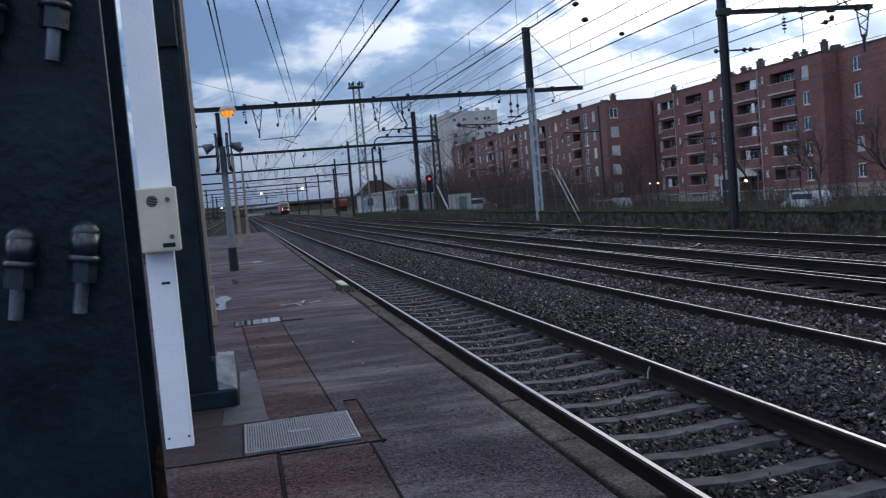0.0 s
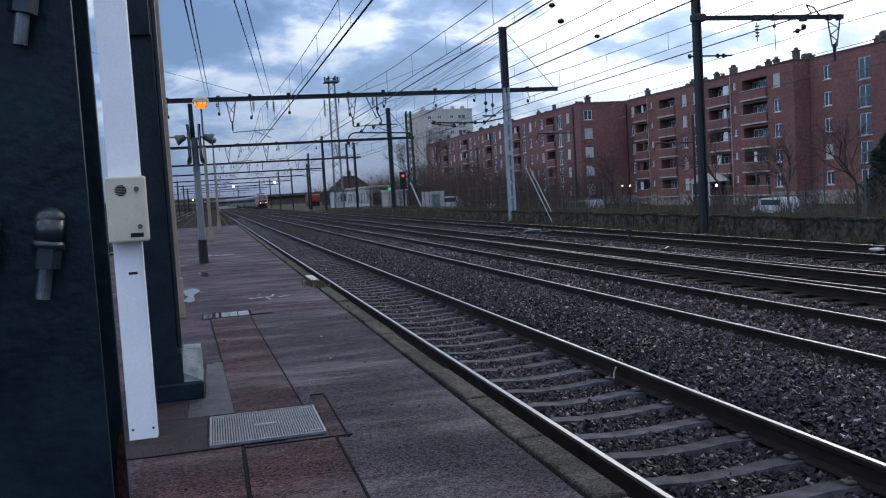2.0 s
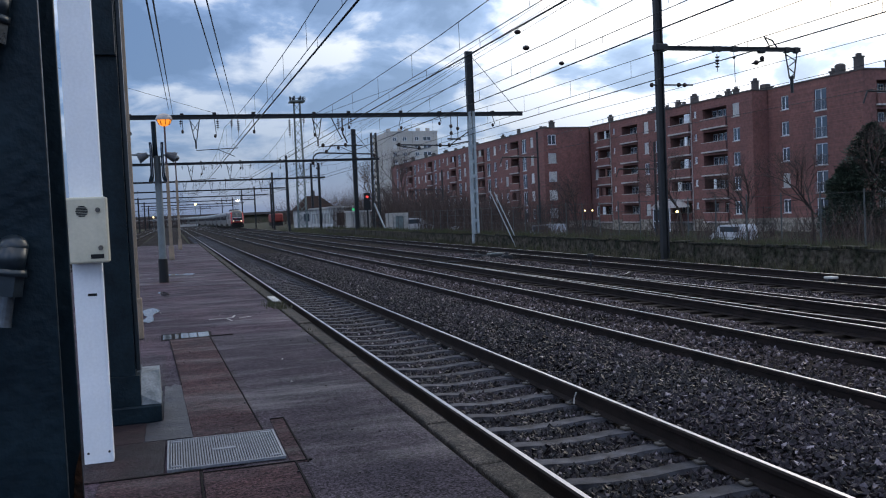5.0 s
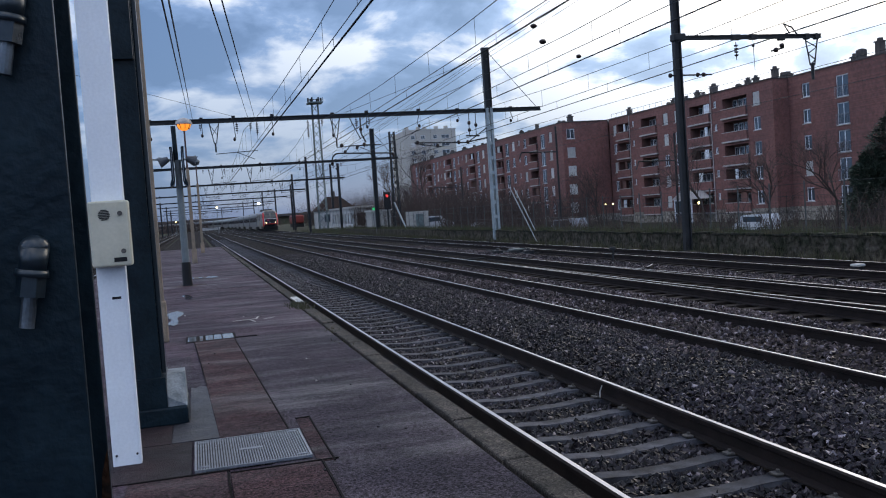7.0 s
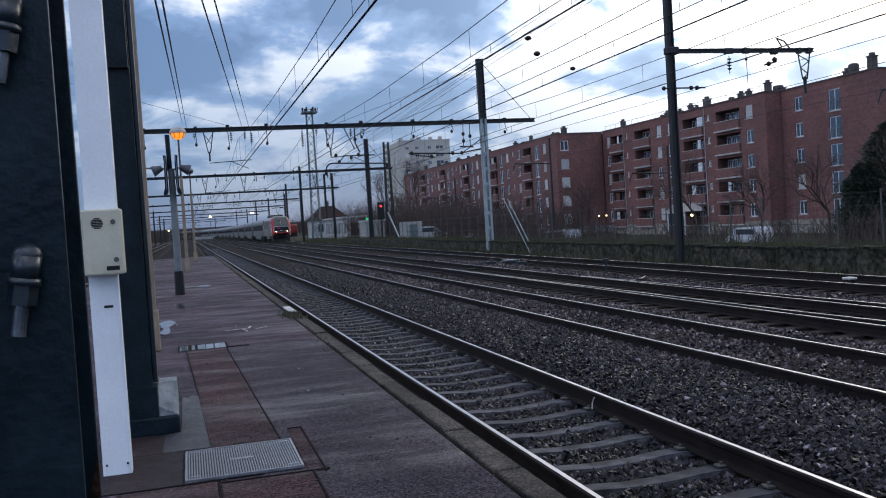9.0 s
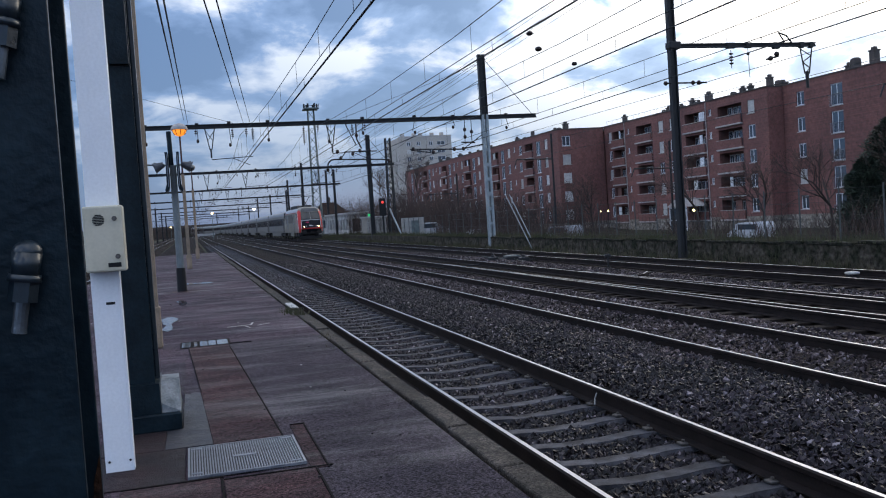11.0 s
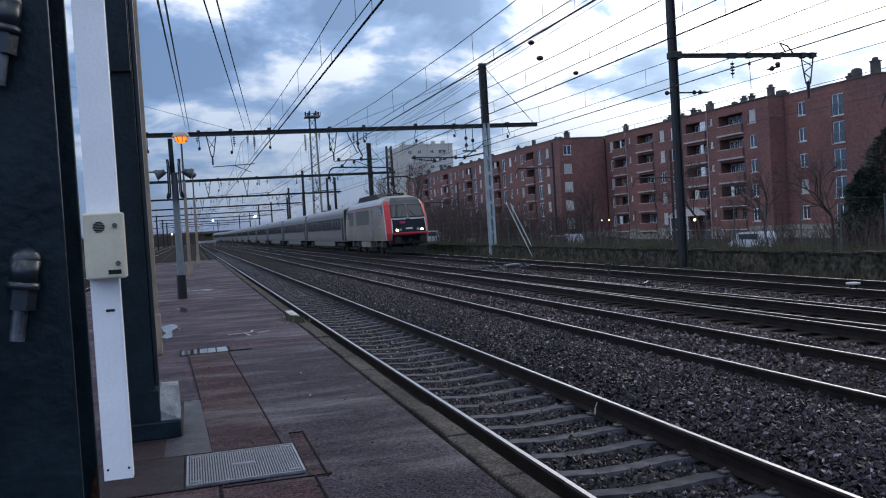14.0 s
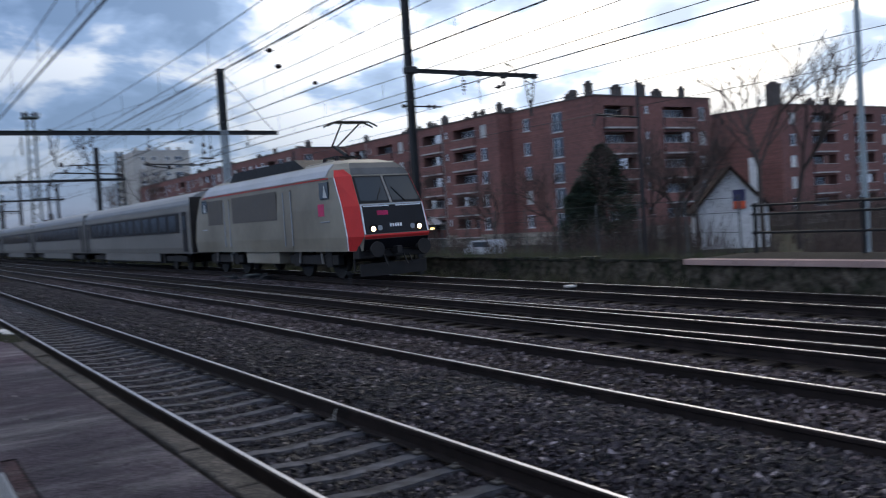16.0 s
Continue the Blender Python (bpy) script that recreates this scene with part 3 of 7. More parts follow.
def build_tracks():
    sl = mesh_of(sleeper_concrete(), M["sleeper"], "concrete_sleeper")
    ws = mesh_of(boxes((-1.3, 1.3, -0.13, 0.13, -0.33, -0.174), bevel=0.015), M["wood_sleeper"], "wood_sleeper")
    clip = bmesh.new()
    for s in (-1, 1):
        box(clip, s * 0.11 - 0.035, s * 0.11 + 0.035, -0.045, 0.045, -0.172, -0.148, bevel=0.008)
        tube(clip, (s * 0.10, 0, -0.15), (s * 0.10, 0, -0.128), 0.015, n=6)
    clip = mesh_of(clip, M["clip"], "rail_clip")
    rows = [("concrete sleepers, the platform side track", 3.3145, sl, 0.6, 130), ("rust-brown second track half buried in ballast", 7.126, ws, 0.6, 60),
            ("third track with dark timber sleepers and a turnout", 10.325, ws, 0.62, 60), ("far running track used by the train", 14.44, ws, 0.62, 90)]
    for label, xc, mesh, step, reach in rows:
        t = thing("railway_track", pose(xc, 0, 0), "standard gauge railway track, " + label, "railway track", "parallel tracks", "structure")
        for s in (-1, 1):
            part("rail", rail_between([(s * 0.7535 + bend(y), y) for y in (-12, 100, 340, 360, 380, 400, 420, 440, 470, 500, 540)]), M["rail"], t)
        for i in range(int((reach + 6) / step)):
            y = -6 + i * step
            part("sleeper", mesh, None, t, at=pose(0, y + random.uniform(-0.02, 0.02), 0, 0, 0, random.uniform(-0.6, 0.6)))
            if y < 36 and xc < 9:
                for s in (-1, 1):
                    part("rail_clip", clip, None, t, at=pose(s * 0.7535, y, 0))
    bond = thing("rail_bond", pose(4.02, 8.9, -0.03), "pale copper bonding wire clipped to the rail", "bonding wire")
    part("wire", tube_mesh("wire", [((-0.03, 0, 0), (-0.04, 0.03, -0.06), 0.007, 0.007), ((-0.04, 0.03, -0.06), (-0.06, 0.0, -0.12), 0.007, 0.007)], M["pale_concrete"]), None, bond)
    # turnout rails that leave the third track towards the camera
    t = thing("turnout", pose(0, 0, 0), "worn turnout with switch blades and a polished crossing nose", "turnout", kind="structure")
    part("rail", rail_between([(11.16, 24.5), (11.27, 20), (11.48, 13), (11.95, 4), (12.9, -8)]), M["rail"], t, "diverging rail")
    part("rail", rail_between([(9.66, 34), (9.7, 24), (9.86, 13), (10.33, 4), (11.3, -8)]), M["rail"], t, "diverging rail")
    part("crossing_nose", rail_between([(11.2, 21.6), (11.75, 21.9), (12.25, 22.6)]), M["rail"], t, "polished crossing nose")
    part("point_rod", tubes(((9.3, 33.8, -0.12), (13.0, 33.8, -0.12), 0.03), ((12.9, 36.0, -0.1), (12.9, 39.0, -0.1), 0.03)), M["dark_steel"], t)
    mach = thing("point_machine", pose(13.3, 36.15, -0.24), "low dark point machine on the ballast", "point machine")
    part("housing", boxes((-0.35, 0.35, -0.3, 0.3, 0, 0.22), bevel=0.04), M["dark_steel"], mach)
    part("lid", boxes((-0.3, 0.3, -0.25, 0.25, 0.222, 0.26), bevel=0.02), M["green_steel"], mach)
    part("rod", tubes(((0, -0.3, 0.1), (0, -1.6, 0.06), 0.03)), M["dark_steel"], mach)
    for x, y in ((12.42, 36.1), (13.12, 34.3)):
        det = thing("point_detector", pose(x, y, -0.19), "small dark point detector box on the ballast", "detector box", "point detectors")
        part("box", boxes((-0.2, 0.2, -0.16, 0.16, 0, 0.2), bevel=0.03), M["dark_steel"], det)
        part("cap", tubes(((0, 0, 0.2), (0, 0, 0.3), 0.1, 0.07), n=12), M["dark_steel"], det)
        part("rod", tubes(((0.1, 0.0, 0.08), (0.75, 0.02, 0.06), 0.025), n=8), M["dark_steel"], det)
    sig = thing("track_stud", pose(13.05, 26.6, -0.2), "small dark trackside lever stand", "lever stand")
    part("foot", boxes((-0.15, 0.15, -0.12, 0.12, 0, 0.05), bevel=0.01), M["dark_steel"], sig)
    part("stem", tubes(((0, 0, 0.05), (0.02, 0, 0.42), 0.035)), M["dark_steel"], sig)
    part("head", boxes((-0.1, 0.1, -0.06, 0.06, 0.40, 0.52), bevel=0.02), M["dark_steel"], sig)
    wm = thing("track_beacon", pose(14.4, 17.15, -0.12), "small white track beacon between the rails", "beacon")
    part("plate", boxes((-0.11, 0.11, -0.13, 0.13, 0.10, 0.16), bevel=0.025), M["pale_concrete"], wm)
    for s in (-1, 1):
        part("leg", boxes((s * 0.1 - 0.03, s * 0.1 + 0.03, -0.05, 0.05, -0.1, 0.10)), M["dark_steel"], wm)
    for xc in (-5.3, ):
        t = thing("railway_track", pose(xc, 0, 0), "railway track on the other side of the island platform", "railway track", "parallel tracks", "structure")
        for s in (-1, 1):
            part("rail", rail_between([(s * 0.7535 + bend(y), y) for y in (-12, 100, 340, 360, 380, 400, 420, 440, 470, 500, 540)]), M["rail"], t)
        for i in range(80):
            part("sleeper", ws, None, t, at=pose(0, 20 + i * 0.7, 0))


build_tracks()


# ---------- platform ----------
def rain_sheen(m, dry, wet, spec):
    """Rain left in soft bands across the slope: smoother and glossier where it lies."""
    nt = m.node_tree
    b = nt.nodes["Principled BSDF"]
    L = nt.links.new
    tc, mp, n = nt.nodes.new("ShaderNodeTexCoord"), nt.nodes.new("ShaderNodeMapping"), nt.nodes.new("ShaderNodeTexNoise")
    mp.inputs["Scale"].default_value = (0.42, 1.7, 1.0)
    mp.inputs["Location"].default_value = (3.1, 0.4, 0.0)
    n.inputs["Scale"].default_value, n.inputs["Detail"].default_value, n.inputs["Roughness"].default_value = 1.0, 10, 0.72
    L(tc.outputs["Object"], mp.inputs[0]); L(mp.outputs[0], n.inputs["Vector"])
    for sock, a, c in (("Roughness", dry, wet), ("Specular IOR Level", 0.08, spec)):
        mr = nt.nodes.new("ShaderNodeMapRange")
        mr.interpolation_type = "SMOOTHSTEP"
        mr.inputs["From Min"].default_value, mr.inputs["From Max"].default_value = 0.40, 0.75
        mr.inputs["To Min"].default_value, mr.inputs["To Max"].default_value = a, c
        L(n.outputs["Fac"], mr.inputs["Value"]); L(mr.outputs[0], b.inputs[sock])


def speckle(m, scale, lo, hi):
    """Single chips of stone showing in a rolled surface, each of its own lightness."""
    nt = m.node_tree
    b = nt.nodes["Principled BSDF"]
    L = nt.links.new
    tc, vo = nt.nodes.new("ShaderNodeTexCoord"), nt.nodes.new("ShaderNodeTexVoronoi")
    vo.inputs["Scale"].default_value = scale
    L(tc.outputs["Object"], vo.inputs["Vector"])
    sep, mr = nt.nodes.new("ShaderNodeSeparateColor"), nt.nodes.new("ShaderNodeMapRange")
    L(vo.outputs["Color"], sep.inputs[0])
    mr.inputs["To Min"].default_value, mr.inputs["To Max"].default_value = lo, hi
    L(sep.outputs[0], mr.inputs["Value"])
    mu = nt.nodes.new("ShaderNodeVectorMath"); mu.operation = "SCALE"
    old = b.inputs["Base Color"].links[0].from_socket
    L(old, mu.inputs[0]); L(mr.outputs[0], mu.inputs["Scale"]); L(mu.outputs[0], b.inputs["Base Color"])


for wet_name in ("asphalt", "asphalt_grey", "asphalt_red"):
    rain_sheen(M[wet_name], 0.85, 0.42, 0.38)
    speckle(M[wet_name], 85, 0.15, 1.9)
speckle(M["coping"], 80, 0.4, 1.7)
speckle(M["asphalt_wet"], 95, 0.4, 1.6)

PZ = 0.55
M["mortar"] = mat("pale_wet_mortar", (0.050, 0.053, 0.062), (0.021, 0.019, 0.023), 5, 0.7, 0.7, rough2=0.4, fine=60, spec=0.22, grain=0.6)


def build_platform():
    p = thing("platform", pose(0, 0, 0), "low island platform of red-brown asphalt, wet and patched", "platform", kind="structure")
    bm = boxes((-3.0, 1.505, -8, 58, -0.6, PZ))
    part("surface", bm, M["asphalt"], p)
    part("edge_joint", boxes((1.505, 1.54, -8, 58, -0.6, PZ - 0.035)), M["tar"], p, "dark earth-filled joint")
    part("retaining_wall", boxes((1.54, 1.62, -8, 58, -0.6, 0.34)), M["concrete"], p, "stained concrete platform wall")
    n = 66
    for i in range(n):
        y = -8 + i
        bm = boxes((1.54 + random.uniform(0, 0.012), 1.695 + random.uniform(-0.006, 0.006), y + 0.008, y + 0.992, 0.345, PZ + random.uniform(-0.006, 0.012)), bevel=0.014)
        part("coping_stone", bm, M["coping"], p)
    # patches laid over the surface, each a few millimetres proud
    h = PZ + 0.004
    lay = lambda name, m, x0, x1, y0, y1, k=0, lab="": part(name, boxes((x0, x1, y0, y1, PZ - 0.02, h + 0.004 * k), bevel=0.002), M[m], p, lab)
    lay("asphalt_patch", "asphalt_grey", 0.35, 1.50, 2.0, 11.4, 0, "worn grey asphalt patch")
    def quad(name, m, pts, k, lab=""):
        bm = bmesh.new()
        part(name, prism(bm, pts, "z", PZ - 0.02, h + 0.004 * k), M[m], p, lab)
    quad("asphalt_patch", "asphalt_red", [(0.09, 6.34), (0.52, 6.34), (0.385, 11.36), (-0.065, 11.36)], 1, "red asphalt trench patch")
    quad("tar_seam", "tar", [(0.522, 6.34), (0.530, 6.34), (0.395, 11.36), (0.387, 11.36)], 2)
    quad("tar_seam", "tar", [(0.032, 8.3), (0.038, 8.3), (-0.066, 11.36), (-0.074, 11.36)], 2)
    quad("mortar_patch", "mortar", [(-0.21, 6.375), (0.084, 6.375), (0.066, 7.0), (0.03, 8.28), (-0.02, 8.36), (-0.06, 8.27), (-0.10, 8.33), (-0.10, 6.95), (-0.14, 6.935), (-0.21, 6.90)], 1, "pale wet mortar patch beside the column")
    lay("asphalt_patch", "asphalt_red", 0.60, 0.69, 5.48, 6.62, 1, "red asphalt border of the chamber")
    lay("asphalt_patch", "asphalt_red", 0.12, 0.62, 4.2, 5.50, 1, "red asphalt patch")
    lay("asphalt_patch", "asphalt_red", -0.42, 0.10, 4.6, 5.55, 1, "red asphalt patch")
    lay("asphalt_patch", "asphalt_grey", -0.42, -0.105, 7.0, 10.2, 0, "grey mortar strip")
    lay("asphalt_patch", "asphalt_wet", -0.62, -0.085, 5.58, 6.36, 1, "dark wet asphalt round the riser")
    lay("asphalt_patch", "asphalt_wet", -0.62, -0.215, 6.37, 6.93, 1, "dark wet asphalt before the plinth")
    for x0, x1, y0, y1 in ((0.40, 0.66, 11.42, 11.43), (0.69, 0.699, 5.46, 6.64), (0.60, 0.70, 6.62, 6.635), (0.12, 0.72, 5.49, 5.505), (0.622, 0.632, 4.0, 5.49), (0.104, 0.114, 4.3, 5.52), (-0.42, 0.12, 5.545, 5.56)):
        part("tar_seam", boxes((x0, x1, y0, y1, PZ - 0.01, h + 0.009)), M["tar"], p)
    for i, y in enumerate((20.1, 31.0, 42.0)):
        part("tar_seam", boxes((-0.9, 1.50, y, y + 0.012, PZ - 0.01, PZ + 0.002)), M["asphalt_red"], p)
    # rain lying in thin streaks beside the posts
    rw = random.Random(11)
    for x0, y0, n, a, b in ((-0.27, 14.8, 3, 0.13, 0.8), (-0.33, 18.4, 2, 0.10, 0.5), (0.30, 24.5, 3, 0.3, 0.5)):
        for lift in range(n):
            x, y = x0 + rw.gauss(0, a * 0.6), y0 + rw.gauss(0, b * 0.9)
            la, lb = a * rw.uniform(0.5, 1.0), b * rw.uniform(0.4, 0.9)
            bm = bmesh.new()
            ring = []
            for i in range(22):
                w = 2 * math.pi * i / 22
                r = 1 + 0.5 * noise.noise((math.cos(w) * 2.2 + x * 9, math.sin(w) * 2.2, y * 3))
                ring.append(bm.verts.new((x + la * r * math.cos(w), y + lb * r * math.sin(w), PZ + 0.0095 + 0.0012 * lift)))
            bm.faces.new(ring)
            part("water_film", bm, M["water"], p, "thin wet streak")
    # flat near-black sheet; the drain recess's shade is in its colour
    part("drain_slot", boxes((-0.17, 0.42, 11.38, 11.98, PZ - 0.01, PZ + 0.005)), M["tar"], p, "near-black sheet for the shaded, broken drain slot")
    for a, b in ((-0.15, -0.05), (-0.01, 0.03), (0.06, 0.15), (0.158, 0.25), (0.262, 0.39)):
        part("water_film", boxes((a, b, 11.44, 11.90, PZ - 0.008, PZ + 0.008), bevel=0.002), M["puddle"], p, "bright standing water")
    # white worn paint on the coping
    tagged(part("edge_mark", boxes((1.56, 1.68, 15.2, 16.2, PZ, PZ + 0.018), bevel=0.004), M["pale_concrete"]), "worn white mark painted on the platform edge", "edge mark", kind="structure")
    # rust ring round the lamp post, paint scraps and litter
    ring = bmesh.new()
    bmesh.ops.create_circle(ring, cap_ends=True, radius=0.42, segments=20, matrix=Matrix.Translation((-0.2, 22.0, PZ + 0.006)))
    part("rust_stain", ring, M["asphalt_red"], p, "rust-red patch round the lamp post")
    for i, (x, y, a, w, l) in enumerate(((0.62, 13.3, 10, 0.03, 0.34), (0.80, 13.45, 80, 0.025, 0.28), (0.95, 13.25, 40, 0.02, 0.22), (0.72, 13.1, 100, 0.02, 0.3))):
        part("paint_scrap", shift(boxes((-l / 2, l / 2, -w / 2, w / 2, 0, 0.003)), pose(x, y, PZ + 0.003, 0, 0, a)), M["pale_concrete"], p, "worn pale paint scrap")
    rl = random.Random(5)
    for i in range(40):
        x, y = rl.uniform(-0.5, 1.3), 4.5 + 14 * rl.random() ** 1.4
        part("grit", shift(boxes((-0.008, 0.008, -0.006, 0.006, 0, 0.008), bevel=0.002), pose(x, y, PZ + 0.009, 0, 0, rl.uniform(0, 180))), M["pale_concrete"] if i % 7 == 0 else M["stone"], p)
    # the far platform
    q = thing("platform", pose(0, 0, 0), "platform across the tracks with a pale pink edge strip", "platform", kind="structure")
    part("body", boxes((16.2, 18.6, -30, 15.0, -0.6, 0.42)), M["wall"], q)
    for i in range(30):
        part("edge_slab", boxes((16.1, 16.42, -30 + 1.5 * i + 0.01, -28.5 + 1.5 * i - 0.01, 0.425, 0.56), bevel=0.01), M["edge_pink"], q)
    part("surface", boxes((16.43, 18.6, -30, 14.98, 0.425, 0.545)), M["tar"], q)


build_platform()


def chamber_cover():
    t = thing("chamber_cover", pose(-0.07, 5.585, PZ), "ribbed galvanised steel cable chamber cover in the asphalt", "chamber cover")
    w, d = 0.655, 0.69
    # black tray puts the shade between the ribs into its colour
    part("tray", boxes((0, w, 0, d, -0.02, 0.008)), M["black"], t)
    part("rim", boxes((0, w, 0, 0.012, 0, 0.024), (0, w, d - 0.012, d, 0, 0.024), (0, 0.012, 0.012, d - 0.012, 0, 0.024), (w - 0.012, w, 0.012, d - 0.012, 0, 0.024)), M["steel"], t)
    rib = mesh_of(boxes((-0.0038, 0.0038, 0.014, d - 0.014, 0.0, 0.022), bevel=0.0015), M["steel"], "rib")
    for i in range(42):
        part("rib", rib, None, t, at=pose(0.022 + i * 0.0149, 0, 0))
    for x, y in ((0.05, 0.06), (w - 0.05, 0.06), (0.05, d - 0.06), (w - 0.05, d - 0.06)):
        part("lifting_slot", boxes((x - 0.03, x + 0.03, y - 0.012, y + 0.012, 0.02, 0.026), bevel=0.003), M["steel"], t, "bright worn lifting slot")
    part("maker_plate", boxes((w / 2 - 0.07, w / 2 + 0.07, d / 2 - 0.02, d / 2 + 0.02, 0.02, 0.025), bevel=0.003), M["steel"], t)


chamber_cover()


def h_column(x0, x1, y0, depth, z1, foot=True):
    t = thing("canopy_column", pose(0, 0, PZ), "dark blue-grey painted steel H-section canopy column", "column", "canopy columns")
    f = 0.019
    part("flange", boxes((x0, x1, y0, y0 + f, 0, z1), bevel=0.003), M["dark_paint"], t)
    part("flange", boxes((x0, x1, y0 + depth - f, y0 + depth, 0, z1), bevel=0.003), M["dark_paint"], t)
    c = (x0 + x1) / 2
    part("web", boxes((c - 0.006, c + 0.006, y0 + f, y0 + depth - f, 0, z1)), M["dark_paint"], t)
    return t


def clamp_bolt(t, x, y, z):
    """A stud bolt with its nut and rounded cap, leaning a little, on the face of a column; z is its lower end."""
    at = lambda h: (x + 0.018 - 0.17 * (0.165 - h), y - 0.03, z + h)
    b = part("stud_bolt", tubes((at(0), at(0.09), 0.0145), n=14), M["bolt_steel"], t, "threaded steel stud")
    nut = bmesh.new()
    tube(nut, at(0.062), at(0.102), 0.028, n=6)
    part("nut", nut, M["bolt_paint"], b)
    cap = bmesh.new()
    ball(cap, at(0.160), 0.029, 0.85, 20, 12)
    tube(cap, at(0.112), at(0.160), 0.026, 0.029, n=20)
    tube(cap, at(0.102), at(0.116), 0.033, 0.031, n=20)
    for f in cap.faces:
        f.smooth = True
    part("cap", cap, M["bolt_paint"], b)


near = h_column(-0.505, -0.205, 2.5, 0.3, 4.2)
for bx in (-0.412, -0.292):
    for bz in (1.195, 1.70):
        clamp_bolt(near, bx, 2.5, bz)
rust = bmesh.new()
prism(rust, [(-0.33, 0.28), (-0.206, 0.24), (-0.206, 0.86), (-0.222, 0.80), (-0.235, 0.66), (-0.25, 0.62), (-0.262, 0.48), (-0.30, 0.40)], "y", 2.7785, 2.7808)
M["rust"] = mat("brown_rust", (0.045, 0.020, 0.010), (0.016, 0.011, 0.009), 14, 0.9, 0.6, fine=80, spec=0.1, grain=0.5)
part("rust_patch", rust, M["rust"], near, "brown rust on the flange")
second = h_column(-0.50, -0.268, 7.0, 0.28, 4.2)
part("bracket_plate", boxes((-0.46, -0.275, 6.955, 6.998, 2.55, 4.2), bevel=0.004), M["dark_paint"], second)
part("cable_duct", boxes((-0.266, -0.238, 7.10, 7.16, 0.35, 4.2), bevel=0.004), M["bolt_paint"], second)
pl = bmesh.new()
box(pl, -0.60, -0.105, 6.94, 7.5, 0, 0.13, bevel=0.015)
prism(pl, [(-0.60, 0.13), (-0.24, 0.13), (-0.24, 0.34), (-0.60, 0.34)], "y", 6.95, 7.45)
plinth = tagged(part("column_plinth", pl, M["dark_paint"], None, "", pose(0, 0, PZ)), "dark painted plinth with a pale worn slope", "plinth")
pl = bmesh.new()
v = [pl.verts.new(p) for p in ((-0.238, 6.96, 0.2), (-0.108, 6.955, 0.131), (-0.108, 7.4, 0.131), (-0.238, 7.4, 0.131), (-0.238, 7.12, 0.33), (-0.115, 7.2, 0.33), (-0.115, 7.4, 0.33), (-0.238, 7.4, 0.33), (-0.238, 6.96, 0.131))]
for f in ((0, 1, 5, 4), (1, 2, 6, 5), (2, 3, 7, 6), (4, 5, 6, 7), (0, 4, 7, 3, 8), (0, 8, 1), (8, 3, 2, 1)):
    pl.faces.new([v[i] for i in f])
bmesh.ops.recalc_face_normals(pl, faces=pl.faces)
M["worn_slope"] = mat("worn_bluish_concrete", (0.24, 0.26, 0.27), (0.10, 0.115, 0.125), 9, 0.8, 0.5, fine=60)
part("worn_slope", pl, M["worn_slope"], plinth, "pale worn concrete slope")


def white_post():
    t = thing("cable_riser", pose(-0.435, 5.98, PZ), "white enamelled steel cable riser on the platform", "cable riser")
    part("channel", boxes((-0.088, 0.088, 0, 0.09, 1.19, 4.2), bevel=0.004), M["white_paint"], t)
    part("lower_channel", boxes((-0.094, 0.066, 0, 0.09, 0.0, 1.185), bevel=0.004), M["white_paint"], t)
    part("lip", boxes((0.055, 0.068, -0.012, 0.0, 0.02, 1.13), bevel=0.002), M["white_paint"], t)
    for x in (-0.07, 0.045):
        part("rivet", tubes(((x, 0.004, 0.07), (x, -0.006, 0.07), 0.007)), M["black"], t, "dark rivet")
    part("tag", boxes((-0.02, 0.03, -0.003, 0.002, 0.985, 1.0), bevel=0.001), M["black"], t, "small black mark")
    b = thing("intercom_box", pose(-0.43, 5.93, PZ + 1.18), "cream plastic platform intercom box fixed to the white riser", "intercom")
    part("case", boxes((-0.105, 0.112, -0.07, 0.05, 0, 0.375), bevel=0.012), M["cream"], b)
    sp = bmesh.new()
    for i in range(-3, 4):
        half = math.sqrt(0.032 ** 2 - (i * 0.009) ** 2)
        box(sp, -0.02 - half, -0.02 + half, -0.073, -0.069, 0.295 + i * 0.009 - 0.003, 0.295 + i * 0.009 + 0.003)
    part("speaker_grille", sp, M["black"], b)
    for x, z in ((0.065, 0.30), (0.07, 0.085)):
        part("button", tubes(((x, -0.066, z), (x, -0.078, z), 0.014), n=12), M["clip"], b)
    part("name_plate", boxes((0.015, 0.085, -0.073, -0.069, 0.025, 0.05), bevel=0.001), M["black"], b, "dark label bar")


white_post()


def tan_post(y, x, h, w=0.075):
    t = thing("platform_post", pose(x, y, PZ), "tan painted square platform post", "post", "tan platform posts")
    part("shaft", boxes((-w, w, -w, w, 0, h), bevel=0.01), M["tan"], t)
    part("base", boxes((-w - 0.02, w + 0.02, -w - 0.02, w + 0.02, 0, 0.5), bevel=0.015), M["tan"], t)
    part("cap", boxes((-w - 0.01, w + 0.01, -w - 0.01, w + 0.01, h, h + 0.05), bevel=0.01), M["dark_steel"], t)
    return t


tan_post(11.75, -0.44, 5.2, 0.052)


M["horn_grey"] = mat("weathered_horn_paint", (0.11, 0.115, 0.12), (0.07, 0.072, 0.078), 6, 0.6, 0.1)
M["pipe_red"] = mat("red_brown_pipe_paint", (0.10, 0.055, 0.05), (0.06, 0.04, 0.038), 6, 0.6, 0.1)


